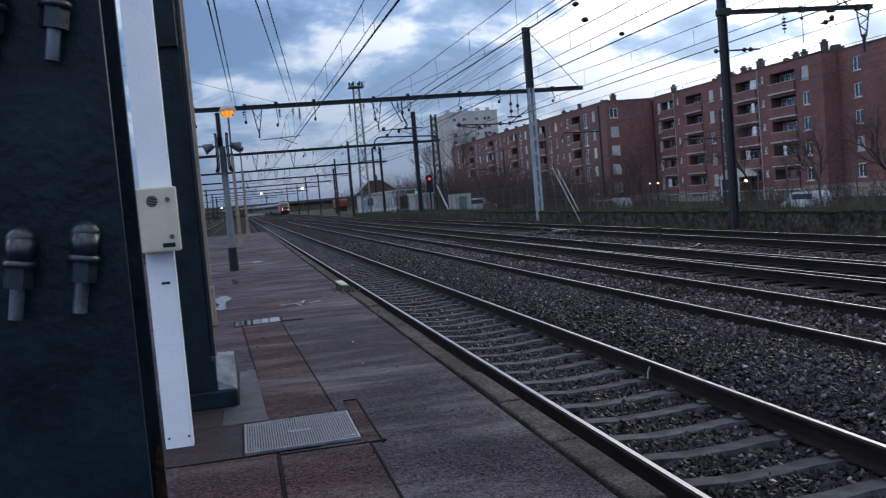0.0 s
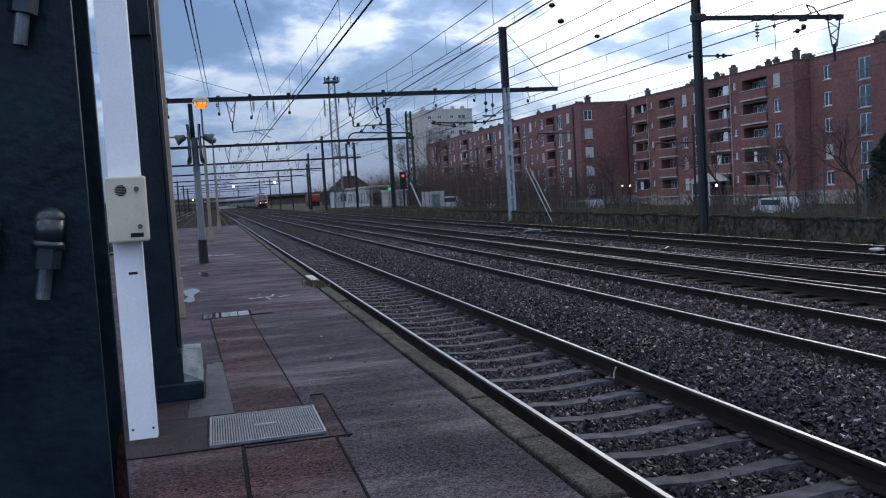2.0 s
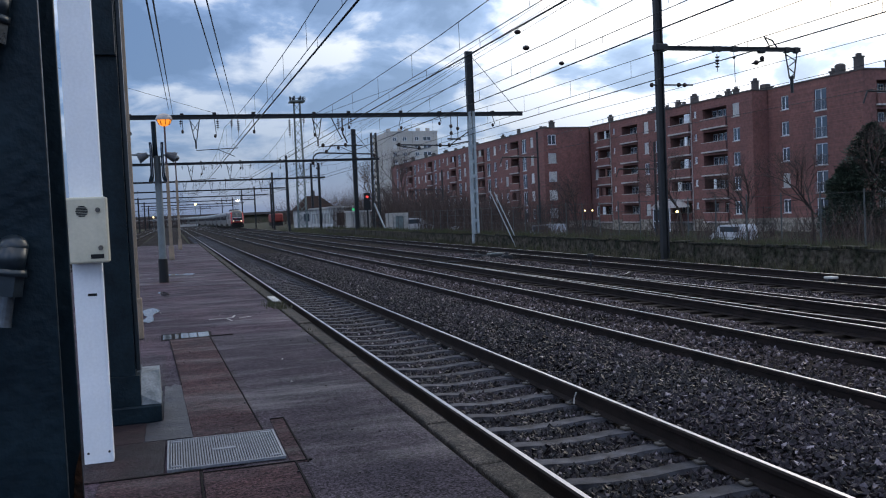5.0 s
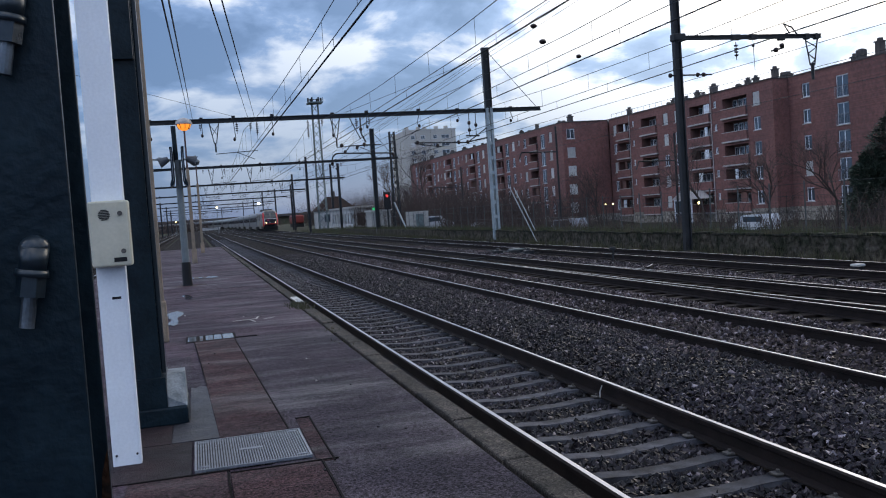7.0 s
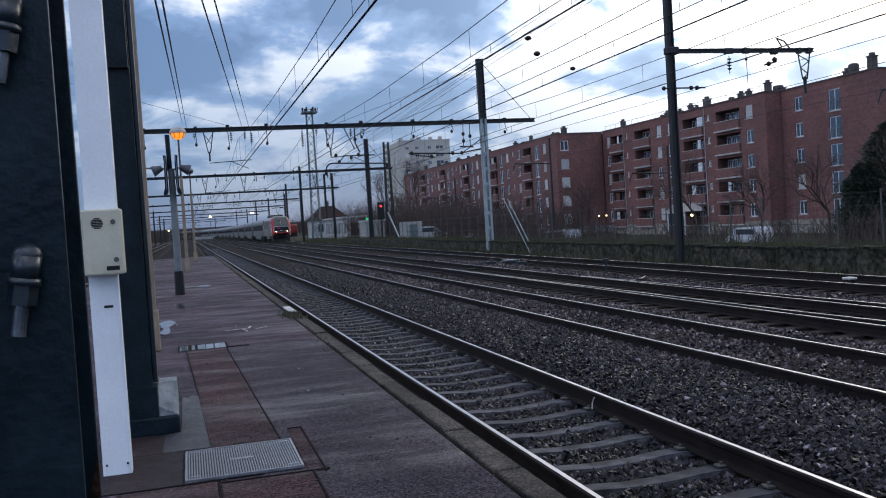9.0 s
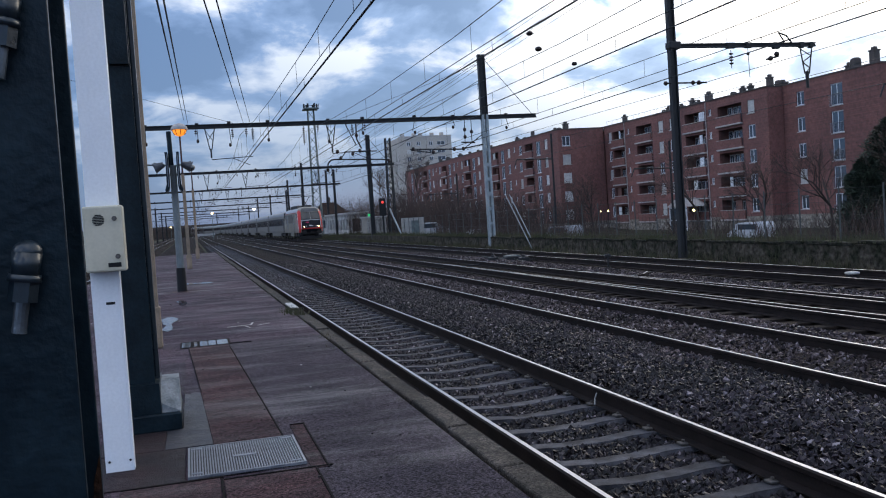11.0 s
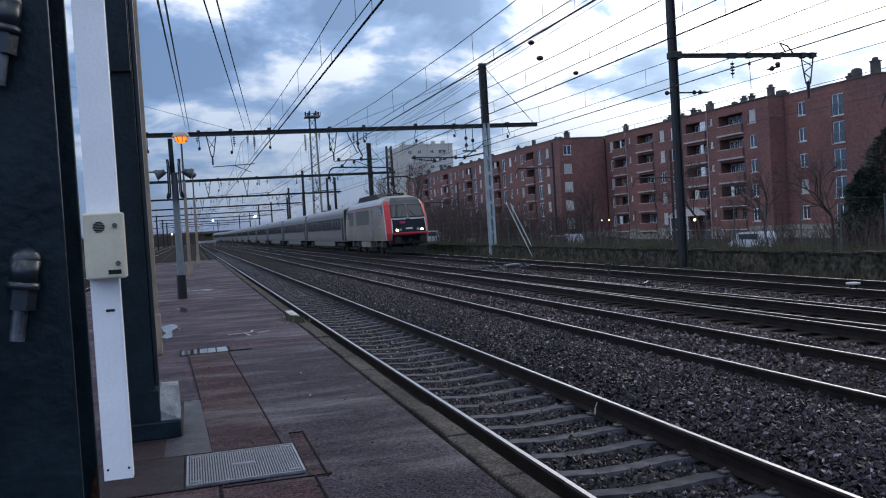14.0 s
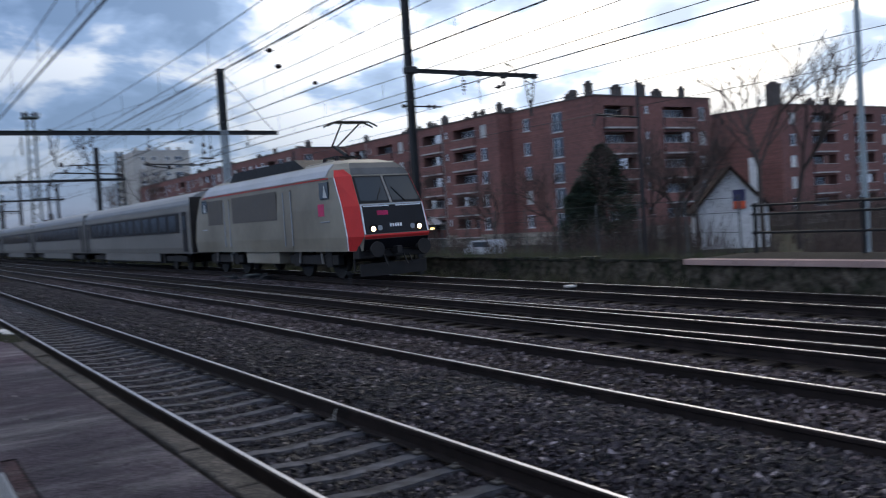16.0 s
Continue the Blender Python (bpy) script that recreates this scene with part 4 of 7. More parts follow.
def sign_post():
    t = thing("loudspeaker_post", pose(-0.22, 22.0, PZ), "grey platform post with two dark sign panels and loudspeakers", "post")
    part("pole", tubes(((0, 0, 0.55), (0, 0, 2.95), 0.085, 0.075), n=14), M["pole_grey"], t)
    part("base", tubes(((0, 0, 0), (0, 0, 0.56), 0.115, 0.105), n=14), M["black"], t)
    part("neck", tubes(((-0.03, 0, 2.9), (-0.04, 0, 3.74), 0.055), n=10), M["dark_paint"], t, "dark upper pole")
    for s in (-1, 1):
        bm = bmesh.new()
        prism(bm, [(s * 0.09, 2.46), (s * 0.11, 2.38), (s * 0.19, 2.32), (s * 0.20, 2.38), (s * 0.16, 2.5), (s * 0.15, 3.1), (s * 0.16, 3.24), (s * 0.10, 3.24), (s * 0.09, 3.1)], "y", -0.3, 0.3)
        part("sign_panel", bm, M["dark_paint"], t)
        part("panel_edge", boxes((s * 0.12 - 0.006, s * 0.12 + 0.006, -0.312, -0.302, 2.45, 3.2)), M["steel"], t, "pale panel edge")
        arm = part("speaker_arm", tubes(((0, 0, 2.92), (s * 0.42, 0, 3.02), 0.02)), M["pole_grey"], t)
        horn = bmesh.new()
        tube(horn, (s * 0.20, 0, 2.98), (s * 0.40, 0, 2.90), 0.06, 0.12, n=14)
        tube(horn, (s * 0.40, 0, 2.90), (s * 0.415, 0, 2.894), 0.135, n=14)
        part("loudspeaker", horn, M["horn_grey"], arm)
    part("bracket", tubes(((-0.02, 0, 2.95), (-0.8, 0, 3.0), 0.02)), M["pole_grey"], t)


sign_post()


def globe_lamp(x, y, z, r, lit, label):
    """A tan post that carries a thin pipe and a domed globe lamp on top."""
    t = thing("platform_lamp", pose(x, y, PZ), label, "lamp post", "globe lamps on the platform")
    h = z - PZ
    part("shaft", boxes((-0.06, 0.06, -0.06, 0.06, 0.5, 3.55), bevel=0.01), M["tan"], t, "tan painted shaft")
    part("base", boxes((-0.095, 0.095, -0.095, 0.095, 0, 0.52), bevel=0.015), M["tan"], t)
    part("pipe", tubes(((0.0, 0, 3.55), (0.0, 0, h - r * 0.75), 0.035), n=10), M["pipe_red"], t, "red-brown pipe")
    dome = bmesh.new()
    ball(dome, (0, 0, h), r, 0.72, 20, 12)
    bmesh.ops.bisect_plane(dome, geom=dome.verts[:] + dome.edges[:] + dome.faces[:], plane_co=(0, 0, h), plane_no=(0, 0, 1), clear_inner=True)
    tube(dome, (0, 0, h - 0.02), (0, 0, h + 0.003), r * 1.03, r * 1.03, n=24)
    part("dome", dome, M["pole_grey"] if not lit else M["slab_edge"], t)
    gl = bmesh.new()
    ball(gl, (0, 0, h - 0.01), r * 0.82, 1.0, 20, 12)
    bmesh.ops.bisect_plane(gl, geom=gl.verts[:] + gl.edges[:] + gl.faces[:], plane_co=(0, 0, h - 0.022), plane_no=(0, 0, 1), clear_outer=True)
    part("globe", gl, M["orange_glass"] if lit else M["horn_grey"], t, "lit orange glass globe" if lit else "unlit grey globe")
    for k in range(8):
        w = k * math.pi / 4 + 0.2
        part("cage_bar", tubes(((r * 0.88 * math.cos(w), r * 0.88 * math.sin(w), h - 0.02), (r * 0.6 * math.cos(w), r * 0.6 * math.sin(w), h - r * 0.66), 0.012), n=6), M["dark_steel"], t)


globe_lamp(-0.045, 35.0, 5.79, 0.31, True, "tan platform lamp post with a lit orange globe")
globe_lamp(0.36, 47.4, 5.22, 0.21, False, "tan platform lamp post with an unlit grey globe")


# ---------- overhead line ----------
def lattice(bm_rows, a, b, w0, w1, step, r=0.05):
    """Four legs with crossing laces from a up to b."""
    a, b = Vector(a), Vector(b)
    n = max(2, int((b - a).length / step))
    cs = ((-1, -1), (1, -1), (1, 1), (-1, 1))
    at = lambda i, c: a.lerp(b, i / n) + Vector((c[0], c[1], 0)) * (w0 + (w1 - w0) * i / n)
    for i in range(n):
        for k in range(4):
            bm_rows.append((at(i, cs[k]), at(i + 1, cs[k]), r, r))
            bm_rows.append((at(i, cs[k]), at(i + 1, cs[(k + 1) % 4]), r * 0.6, r * 0.6))
    return bm_rows


def i_mast(t, x, y, z0, z1, zs, w=0.24):
    """A broad-flanged mast: pale painted up to zs, dark above."""
    for a, b, m in ((z0, zs, "mast_grey"), (zs, z1, "dark_steel")):
        if m == "mast_grey" and b - a > 0.1:
            for sx in (-1, 1):
                part("channel", boxes((x + sx * (w - 0.08) - 0.08, x + sx * (w - 0.08) + 0.08, y - w * 0.75, y + w * 0.75, a, b), bevel=0.01), M[m], t, "pale painted channel")
            for k in range(int((b - a) / 0.95)):
                part("batten", boxes((x - w + 0.161, x + w - 0.161, y - w * 0.75 + 0.02, y - w * 0.75 + 0.05, a + 0.4 + k * 0.95, a + 0.62 + k * 0.95)), M[m], t)
        elif b - a > 0.1:
            f = w * 0.7
            bm = bmesh.new()
            prism(bm, [(x - w, y - f), (x - w + 0.05, y - f), (x - w + 0.05, y - 0.03), (x + w - 0.05, y - 0.03), (x + w - 0.05, y - f), (x + w, y - f),
                       (x + w, y + f), (x + w - 0.05, y + f), (x + w - 0.05, y + 0.03), (x - w + 0.05, y + 0.03), (x - w + 0.05, y + f), (x - w, y + f)], "z", a, b)
            part("shaft", bm, M[m], t)
    part("footing", boxes((x - 0.34, x + 0.34, y - 0.34, y + 0.34, -0.6, z0 - 0.03), bevel=0.03), M["coping"], t)


def hanger(t, x, y, zb, zc):
    """A small lattice drop bracket under a beam with its insulator and steady arm."""
    rows = []
    for s in (-1, 1):
        rows += [((x + s * 0.28, y, zb), (x + s * 0.06, y, zb - 1.25), 0.03, 0.03), ((x + s * 0.28, y, zb - 0.1), (x - s * 0.15, y, zb - 0.75), 0.02, 0.02)]
    rows.append(((x, y, zb - 1.2), (x, y, zb - 1.75), 0.05, 0.05))
    rows.append(((x, y, zc + 0.45), (x + 2.4, y, zc + 0.55), 0.025, 0.025))
    rows.append(((x + 1.2, y, zc + 0.5), (x + 2.2, y, zc + 0.05), 0.02, 0.02))
    part("drop_bracket", tube_mesh("drop_bracket", rows, M["dark_steel"]), None, t)


def insulators(t, x, y, zb, n=4):
    rows = []
    for i in range(n):
        rows.append(((x, y, zb - 0.12 - i * 0.12), (x, y, zb - 0.17 - i * 0.12), 0.09, 0.06))
    rows.append(((x, y, zb), (x, y, zb - 0.2 - n * 0.12), 0.015, 0.015))
    part("insulator", tube_mesh("insulator", rows, M["insulator"], 7), None, t)


def i_outline(y, z, f, h):
    """The outline of an I-beam about (y, z): half width f, half height h."""
    return [(y - f, z - h), (y + f, z - h), (y + f, z - h + 0.04), (y + 0.02, z - h + 0.04), (y + 0.02, z + h - 0.04), (y + f, z + h - 0.04), (y + f, z + h), (y - f, z + h), (y - f, z + h - 0.04), (y - 0.02, z + h - 0.04), (y - 0.02, z - h + 0.04), (y - f, z - h + 0.04)]


def gantry(y, x0, x1, zb, masts, hangers):
    x0, x1 = x0 + bend(y), x1 + bend(y)
    masts, hangers = [(x + bend(y), a, b) for x, a, b in masts], [(x + bend(y), c) for x, c in hangers]
    t = thing("catenary_gantry", pose(0, 0, 0), "dark steel catenary gantry spanning the tracks", "gantry", "catenary gantries")
    bm = bmesh.new()
    prism(bm, i_outline(y, zb, 0.11, 0.13), "x", x0, x1)
    part("beam", bm, M["dark_steel"], t)
    for x, z1, zs in masts:
        i_mast(t, x, y, -0.25, z1, zs, 0.22 if y < 100 else 0.17)
    for x, zc in hangers:
        hanger(t, x - 1.2, y, zb - 0.1, zc)
        insulators(t, x + 0.1, y, zb - 0.12, 4)
        insulators(t, x + 0.9, y, zb - 0.12, 3)
        insulators(t, x - 2.0, y, zb - 0.12, 2)
    if y < 190:
        # clamps on the beam and short droppers with their insulators
        r = random.Random(int(y))
        n = 9 if y < 80 else 7
        for k in range(n):
            x = x0 + 1.2 + (x1 - x0 - 2.0) * (k + r.uniform(0.1, 0.7)) / n
            part("clamp", boxes((x - 0.1, x + 0.1, y - 0.12, y + 0.12, zb + 0.132, zb + 0.132 + r.uniform(0.05, 0.14)), bevel=0.02), M["dark_steel"], t)
            d = r.uniform(0.35, 1.0)
            part("dropper", tube_mesh("dropper", [((x, y, zb - 0.13), (x + r.uniform(-0.15, 0.15), y, zb - 0.13 - d), 0.022, 0.022)], M["dark_steel"]), None, t)
            b = bmesh.new()
            ball(b, (x, y, zb - 0.2 - d), 0.085, 1.4, 10, 6)
            part("insulator", b, M["insulator"], t)
    return t


g = gantry(54.2, -5.0, 22.3, 8.05, [(18.74, 12.05, 8.2)], [(2.82, 5.65), (10.0, 5.7)])
part("stay", tube_mesh("stay", [((18.7, 54.2, 12.0), (22.0, 54.2, 8.2), 0.02, 0.02), ((18.7, 54.2, 10.5), (14.5, 54.2, 8.2), 0.02, 0.02)], M["wire"]), None, g)
insulators(g, 7.13, 54.2, 7.9, 8)
insulators(g, 4.1, 54.2, 7.9, 5)
for name, pts, rad in (("angle_bracket", [(10.35, 7.9), (10.35, 6.95), (10.62, 6.38)], 0.045), ("angle_bracket", [(9.7, 7.9), (10.3, 6.6)], 0.03), ("cantilever_arm", [(18.55, 6.32), (17.05, 6.07), (13.7, 6.2)], 0.045),
                       ("steady_arm", [(15.4, 5.88), (13.75, 6.14)], 0.035), ("brace", [(18.55, 6.95), (17.3, 6.14)], 0.03), ("cross_piece", [(17.1, 6.5), (18.0, 6.46)], 0.05), ("hanger_rod", [(17.38, 7.9), (17.34, 6.5)], 0.025), ("hanger_rod", [(17.82, 7.9), (17.8, 6.5)], 0.025)):
    part(name, tubes(*[((a[0], 54.2, a[1]), (b[0], 54.2, b[1]), rad) for a, b in zip(pts, pts[1:])], n=8), M["dark_steel"], g)
for x, z in ((17.36, 7.3), (17.81, 7.15), (17.36, 6.85), (17.2, 6.1), (16.6, 6.1), (13.9, 6.2), (15.2, 5.95), (10.35, 7.2), (9.1, 6.25), (10.5, 6.25)):
    b = bmesh.new()
    ball(b, (x, 54.2, z), 0.11, 1.2, 10, 6)
    part("insulator", b, M["insulator"], g)
gantry(92.3, -7.5, 21.5, 7.75, [(18.8, 10.95, -0.2)], [(3.3, 5.65), (7.1, 5.7), (14.4, 5.7)])
gantry(136, -9, 23.0, 7.9, [(17.15, 11.4, -0.2)], [(3.3, 5.65), (7.1, 5.7), (14.4, 5.7)])
for k, yy in enumerate((178, 224, 272, 322, 375, 430)):
    gantry(yy, -10, 22 + k, 7.9, [(19.5 + 0.5 * k, 11.0 - (k % 2), -0.2), (-7.5, 8.2, -0.2)], [(3.3, 5.65), (14.4, 5.7)])
for x, y, z1 in ((24.3, 150, 11), (27, 176, 12.5), (22, 205, 10), (-8.5, 110, 8.5), (-8.6, 150, 9), (30, 240, 12), (33, 300, 12), (-8.8, 190, 9)):
    t = thing("catenary_mast", pose(0, 0, 0), "dark steel catenary mast beside the tracks", "mast", "catenary masts")
    i_mast(t, x, y, -0.4, z1, -0.4, 0.2)
    part("arm", boxes((x - 2.6, x, y - 0.06, y + 0.06, z1 - 2.6, z1 - 2.45)), M["dark_steel"], t)

t = thing("catenary_mast", pose(0, 0, 0), "tall dark catenary mast with a cantilever arm", "mast", "catenary masts")
i_mast(t, 17.68, 29.65, -0.25, 12.0, -0.25, 0.14)
bm = bmesh.new()
prism(bm, i_outline(29.65, 7.63, 0.07, 0.08), "x", 17.7, 24.0)
part("arm", bm, M["dark_steel"], t)
part("collar", boxes((17.5, 18.0, 29.48, 29.82, 7.5, 7.78), bevel=0.05), M["dark_steel"], t)
part("cross_arm", tubes(((17.3, 29.65, 6.26), (19.1, 29.65, 6.26), 0.03), n=8), M["dark_steel"], t)
for xx in (17.35, 18.5, 18.75):
    b = bmesh.new()
    ball(b, (xx, 29.65, 6.26), 0.08, 1.1, 10, 6)
    part("insulator", b, M["insulator"], t)
for xx, w, d in ((20.2, 0.26, 0.06), (20.97, 0.2, 0.05), (22.2, 0.2, 0.14), (23.35, 0.14, 0.1), (23.78, 0.12, 0.1)):
    part("clamp", boxes((xx - w * 0.7, xx + w * 0.7, 29.56, 29.74, 7.545 - d * 0.5, 7.725), bevel=0.025), M["dark_steel"], t)
insulators(t, 20.2, 29.65, 7.45, 4)
part("dropper", tubes(((20.95, 29.65, 7.5), (20.98, 29.65, 6.35), 0.012), n=6), M["dark_steel"], t)
for xx, zz in ((22.22, 7.28), (21.95, 7.12), (20.95, 7.3)):
    b = bmesh.new()
    ball(b, (xx, 29.65, zz), 0.1 if xx > 21 else 0.06, 1.0, 10, 6)
    part("insulator", b, M["insulator"], t)
part("terminal", tubes(((21.75, 29.65, 7.08), (22.3, 29.65, 7.2), 0.035), n=8), M["dark_steel"], t)
part("horn", tubes(((22.35, 29.65, 8.1), (22.7, 29.65, 7.98), 0.03), ((22.7, 29.65, 7.98), (22.92, 29.65, 7.72), 0.03), ((22.35, 29.65, 8.1), (22.6, 29.65, 7.74), 0.025), n=8), M["dark_steel"], t, "bent arcing horn")
rows = []
for s in (-1, 1):
    rows.append(((23.57 + s * 0.27, 29.65, 7.5), (23.57 + s * 0.1, 29.65, 6.5), 0.028, 0.028))
for k, (a, b) in enumerate(((7.45, 7.2), (7.2, 6.95), (6.95, 6.72), (6.72, 6.5))):
    e = 1 if k % 2 else -1
    rows.append(((23.57 + e * (0.1 + 0.17 * (a - 6.5)), 29.65, a), (23.57 - e * (0.1 + 0.17 * (b - 6.5)), 29.65, b), 0.022, 0.022))
rows.append(((23.57, 29.65, 6.6), (23.57, 29.65, 5.95), 0.075, 0.06))
for row in rows:
    part("strut", tube_mesh("strut", [row], M["dark_steel"]), None, t)

t = thing("lattice_mast", pose(0, 0, 0), "dark lattice mast beside the tracks", "mast")
part("frame", tube_mesh("lattice", lattice([], (24.3, 107, -0.4), (24.3, 107, 11.9), 0.42, 0.28, 0.8, 0.075), M["dark_steel"], 4), None, t)
t = thing("floodlight_tower", pose(0, 0, 0), "tall grey lattice floodlight tower with a platform on top", "lighting tower")
part("frame", tube_mesh("lattice", lattice([], (23.6, 167, -0.5), (23.6, 167, 23.4), 0.8, 0.55, 1.5, 0.085), M["green_steel"], 4), None, t)
part("platform", boxes((22.2, 25.0, 165.6, 168.4, 23.4, 23.7), bevel=0.05), M["green_steel"], t)
for i in range(6):
    w = i * math.pi / 3
    part("floodlight", boxes((23.6 + 1.2 * math.cos(w) - 0.16, 23.6 + 1.2 * math.cos(w) + 0.16, 167 + 1.2 * math.sin(w) - 0.16, 167 + 1.2 * math.sin(w) + 0.16, 23.7, 24.5), bevel=0.05), M["dark_steel"], t)
part("railing", tubes(((22.2, 165.6, 24.0), (25.0, 165.6, 24.0), 0.05), ((22.2, 165.6, 23.7), (22.2, 165.6, 24.4), 0.05), ((25.0, 165.6, 23.7), (25.0, 165.6, 24.4), 0.05)), M["dark_steel"], t)

t = thing("rail_stay", pose(0, 0, 0), "pair of pale raking stays propping a mast", "stay")
for dx in (-0.15, 0.2):
    part("stay", tubes(((18.7 + dx * 0.7, 47.0, -0.3), (18.25 + dx * 0.7, 49.6, 2.9), 0.024)), M["mast_grey"], t)
t = thing("rail_stay", pose(0, 0, 0), "pale raking stay beside the signal", "stay")
part("stay", tubes(((20.9, 87.5, -0.3), (20.2, 90, 3.0), 0.08)), M["mast_grey"], t)


def signal():
    t = thing("railway_signal", pose(19.3, 89.3, -0.9), "black colour light signal showing red", "railway signal")
    part("post", tubes(((0, 0, 0), (0, 0, 3.2), 0.1)), M["dark_steel"], t)
    part("target", boxes((-0.35, 0.35, -0.05, 0.05, 3.2, 5.0), bevel=0.04), M["black"], t)
    part("equipment_box", boxes((-0.3, 0.3, -0.2, 0.2, 0, 1.1), bevel=0.03), M["dark_steel"], t)
    lens = bmesh.new()
    ball(lens, (0, -0.08, 4.6), 0.13)
    part("lens", lens, M["red_glow"], t, "lit red lens")
    part("hood", tubes(((0, -0.05, 4.78), (0, -0.35, 4.78), 0.03)), M["black"], t)


signal()


def bracket_arms():
    """Bent tube arms of the mast beyond the first gantry."""
    t = thing("bracket_arm", pose(18.8, 92.3, 0), "dark bent tube arms bracketed to an overhead line mast", "bracket arm")
    for name, pts, rad in (("upper_arm", [(-2.5, 9.27), (1.0, 9.25)], 0.06), ("main_arm", [(-4.4, 7.6), (-4.25, 8.2), (-3.95, 8.48), (-3.6, 8.55), (2.3, 8.3)], 0.075), ("stay", [(0.1, 10.7), (-2.4, 9.3)], 0.03), ("stay", [(0.1, 10.7), (1.9, 8.4)], 0.025), ("drop_arm", [(-2.4, 9.2), (-2.9, 8.6)], 0.05)):
        part(name, tubes(*[((a[0], 0.3, a[1]), (b[0], 0.3, b[1]), rad) for a, b in zip(pts, pts[1:])], n=8), M["dark_steel"], t)
    for x, z in ((-2.9, 8.65), (-1.6, 9.05), (2.25, 8.15), (-4.35, 7.5)):
        b = bmesh.new()
        ball(b, (x, 0.3, z), 0.17, 1.3)
        part("insulator", b, M["insulator"], t)
    part("clamp", boxes((-0.22, 0.22, -0.15, 0.42, 8.2, 8.5), bevel=0.02), M["dark_steel"], t)
    part("clamp", boxes((-0.22, 0.22, -0.15, 0.42, 9.15, 9.35), bevel=0.02), M["dark_steel"], t)


bracket_arms()


def wires():
    """Contact and carrying wires, one thing for each track."""
    reach = (-40, 340, 375, 400, 430)
    for xc, zc, za, zm, name in ((3.31, 5.63, 5.86, 6.65, "platform track"), (7.12, 5.68, 5.93, 6.7, "second track"), (10.3, 5.64, 6.0, 6.58, "third track"), (14.44, 5.66, 5.94, 6.55, "far track")):
        t = thing("overhead_line", pose(0, 0, 0), "overhead contact and carrying wires of the " + name, "overhead wire", "overhead wires")
        part("contact_wire", tube_mesh("contact_wire", [((xc + dx + bend(p), p, zc), (xc + dx + bend(q), q, zc), 0.013, 0.013) for dx in (-0.01, 0.015) for p, q in zip(reach, reach[1:])], M["wire"]), None, t)
        part("auxiliary_wire", tube_mesh("auxiliary_wire", [((xc + bend(p), p, za), (xc + bend(q), q, za), 0.011, 0.011) for p, q in zip(reach, reach[1:])], M["wire"]), None, t)
        rows, spans = [], [-8, 54.2, 92.3, 136, 178, 224, 272, 322, 375, 430, 650]
        for a, b in zip(spans, spans[1:]):
            sag = lambda y: zm + 0.8 - 0.9 * (1 - ((y - (a + b) / 2) / ((b - a) / 2)) ** 2)
            ys = np.linspace(a, b, 7)
            rows += [((xc + bend(p), p, sag(p)), (xc + bend(q), q, sag(q)), 0.011, 0.011) for p, q in zip(ys, ys[1:])]
            if b < 240:
                rows += [((xc, y, za), (xc, y, sag(y)), 0.006, 0.006) for y in np.arange(a + 2.5, b, 4.5)]
                rows += [((xc, y, zc), (xc, y, za), 0.006, 0.006) for y in np.arange(a + 1, b, 4.5)]
        part("carrying_wire", tube_mesh("carrying_wire", rows, M["wire"]), None, t)
    t = thing("feeder_line", pose(0, 0, 0), "feeder wires strung along the mast tops", "overhead wire", "overhead wires")
    for dx, dz in ((-0.35, -0.1), (0.3, -0.1), (0.0, -0.45), (-0.5, -1.0)):
        part("feeder_wire", tube_mesh("feeder", [((17.68 + dx, -30, 11.9 + dz), (17.68 + dx, 29.65, 11.9 + dz), 0.012, 0.012), ((17.68 + dx, 29.65, 11.9 + dz), (18.74 + dx, 54.2, 12.0 + dz), 0.012, 0.012),
                                                 ((18.74 + dx, 54.2, 12.0 + dz), (18.8 + dx, 92.3, 10.9 + dz), 0.012, 0.012), ((18.8 + dx, 92.3, 10.9 + dz), (17.15 + dx, 136, 11.3 + dz), 0.012, 0.012)], M["wire"]), None, t)
    for a, b in (((0.10, 7.8, 4.51), (3.6, 54.2, 8.15)), ((0.23, 7.8, 4.51), (3.99, 54.2, 8.15)), ((-0.14, 5.6, 3.9), (0.2, 54.2, 8.5)), ((-0.09, 5.6, 3.95), (0.42, 54.2, 8.2)), ((-6.0, 54.2, 11.0), (3.0, 54.2, 8.2)), ((9.3, 54.2, 8.2), (18.74, 54.2, 11.5))):
        part("guy_wire", tube_mesh("guy", [(a, b, 0.011, 0.011)], M["wire"]), None, t)
    for x, z, y0 in ((23.6, 5.5, -30), (23.6, 6.4, -30), (21.0, 6.7, -30)):
        part("contact_wire", tube_mesh("siding", [((x, y0, z), (x, 29.65, z), 0.011, 0.011), ((x, 29.65, z), (x - 1.2, 92, z), 0.011, 0.011)], M["wire"]), None, t)
    for yy, xx, zz in ((21, 8.7, 5.9), (22, 8.9, 6.5), (26, 12.0, 6.4)):
        b = bmesh.new()
        ball(b, (xx, yy, zz), 0.09, 0.7)
        part("insulator", b, M["insulator"], t)


wires()


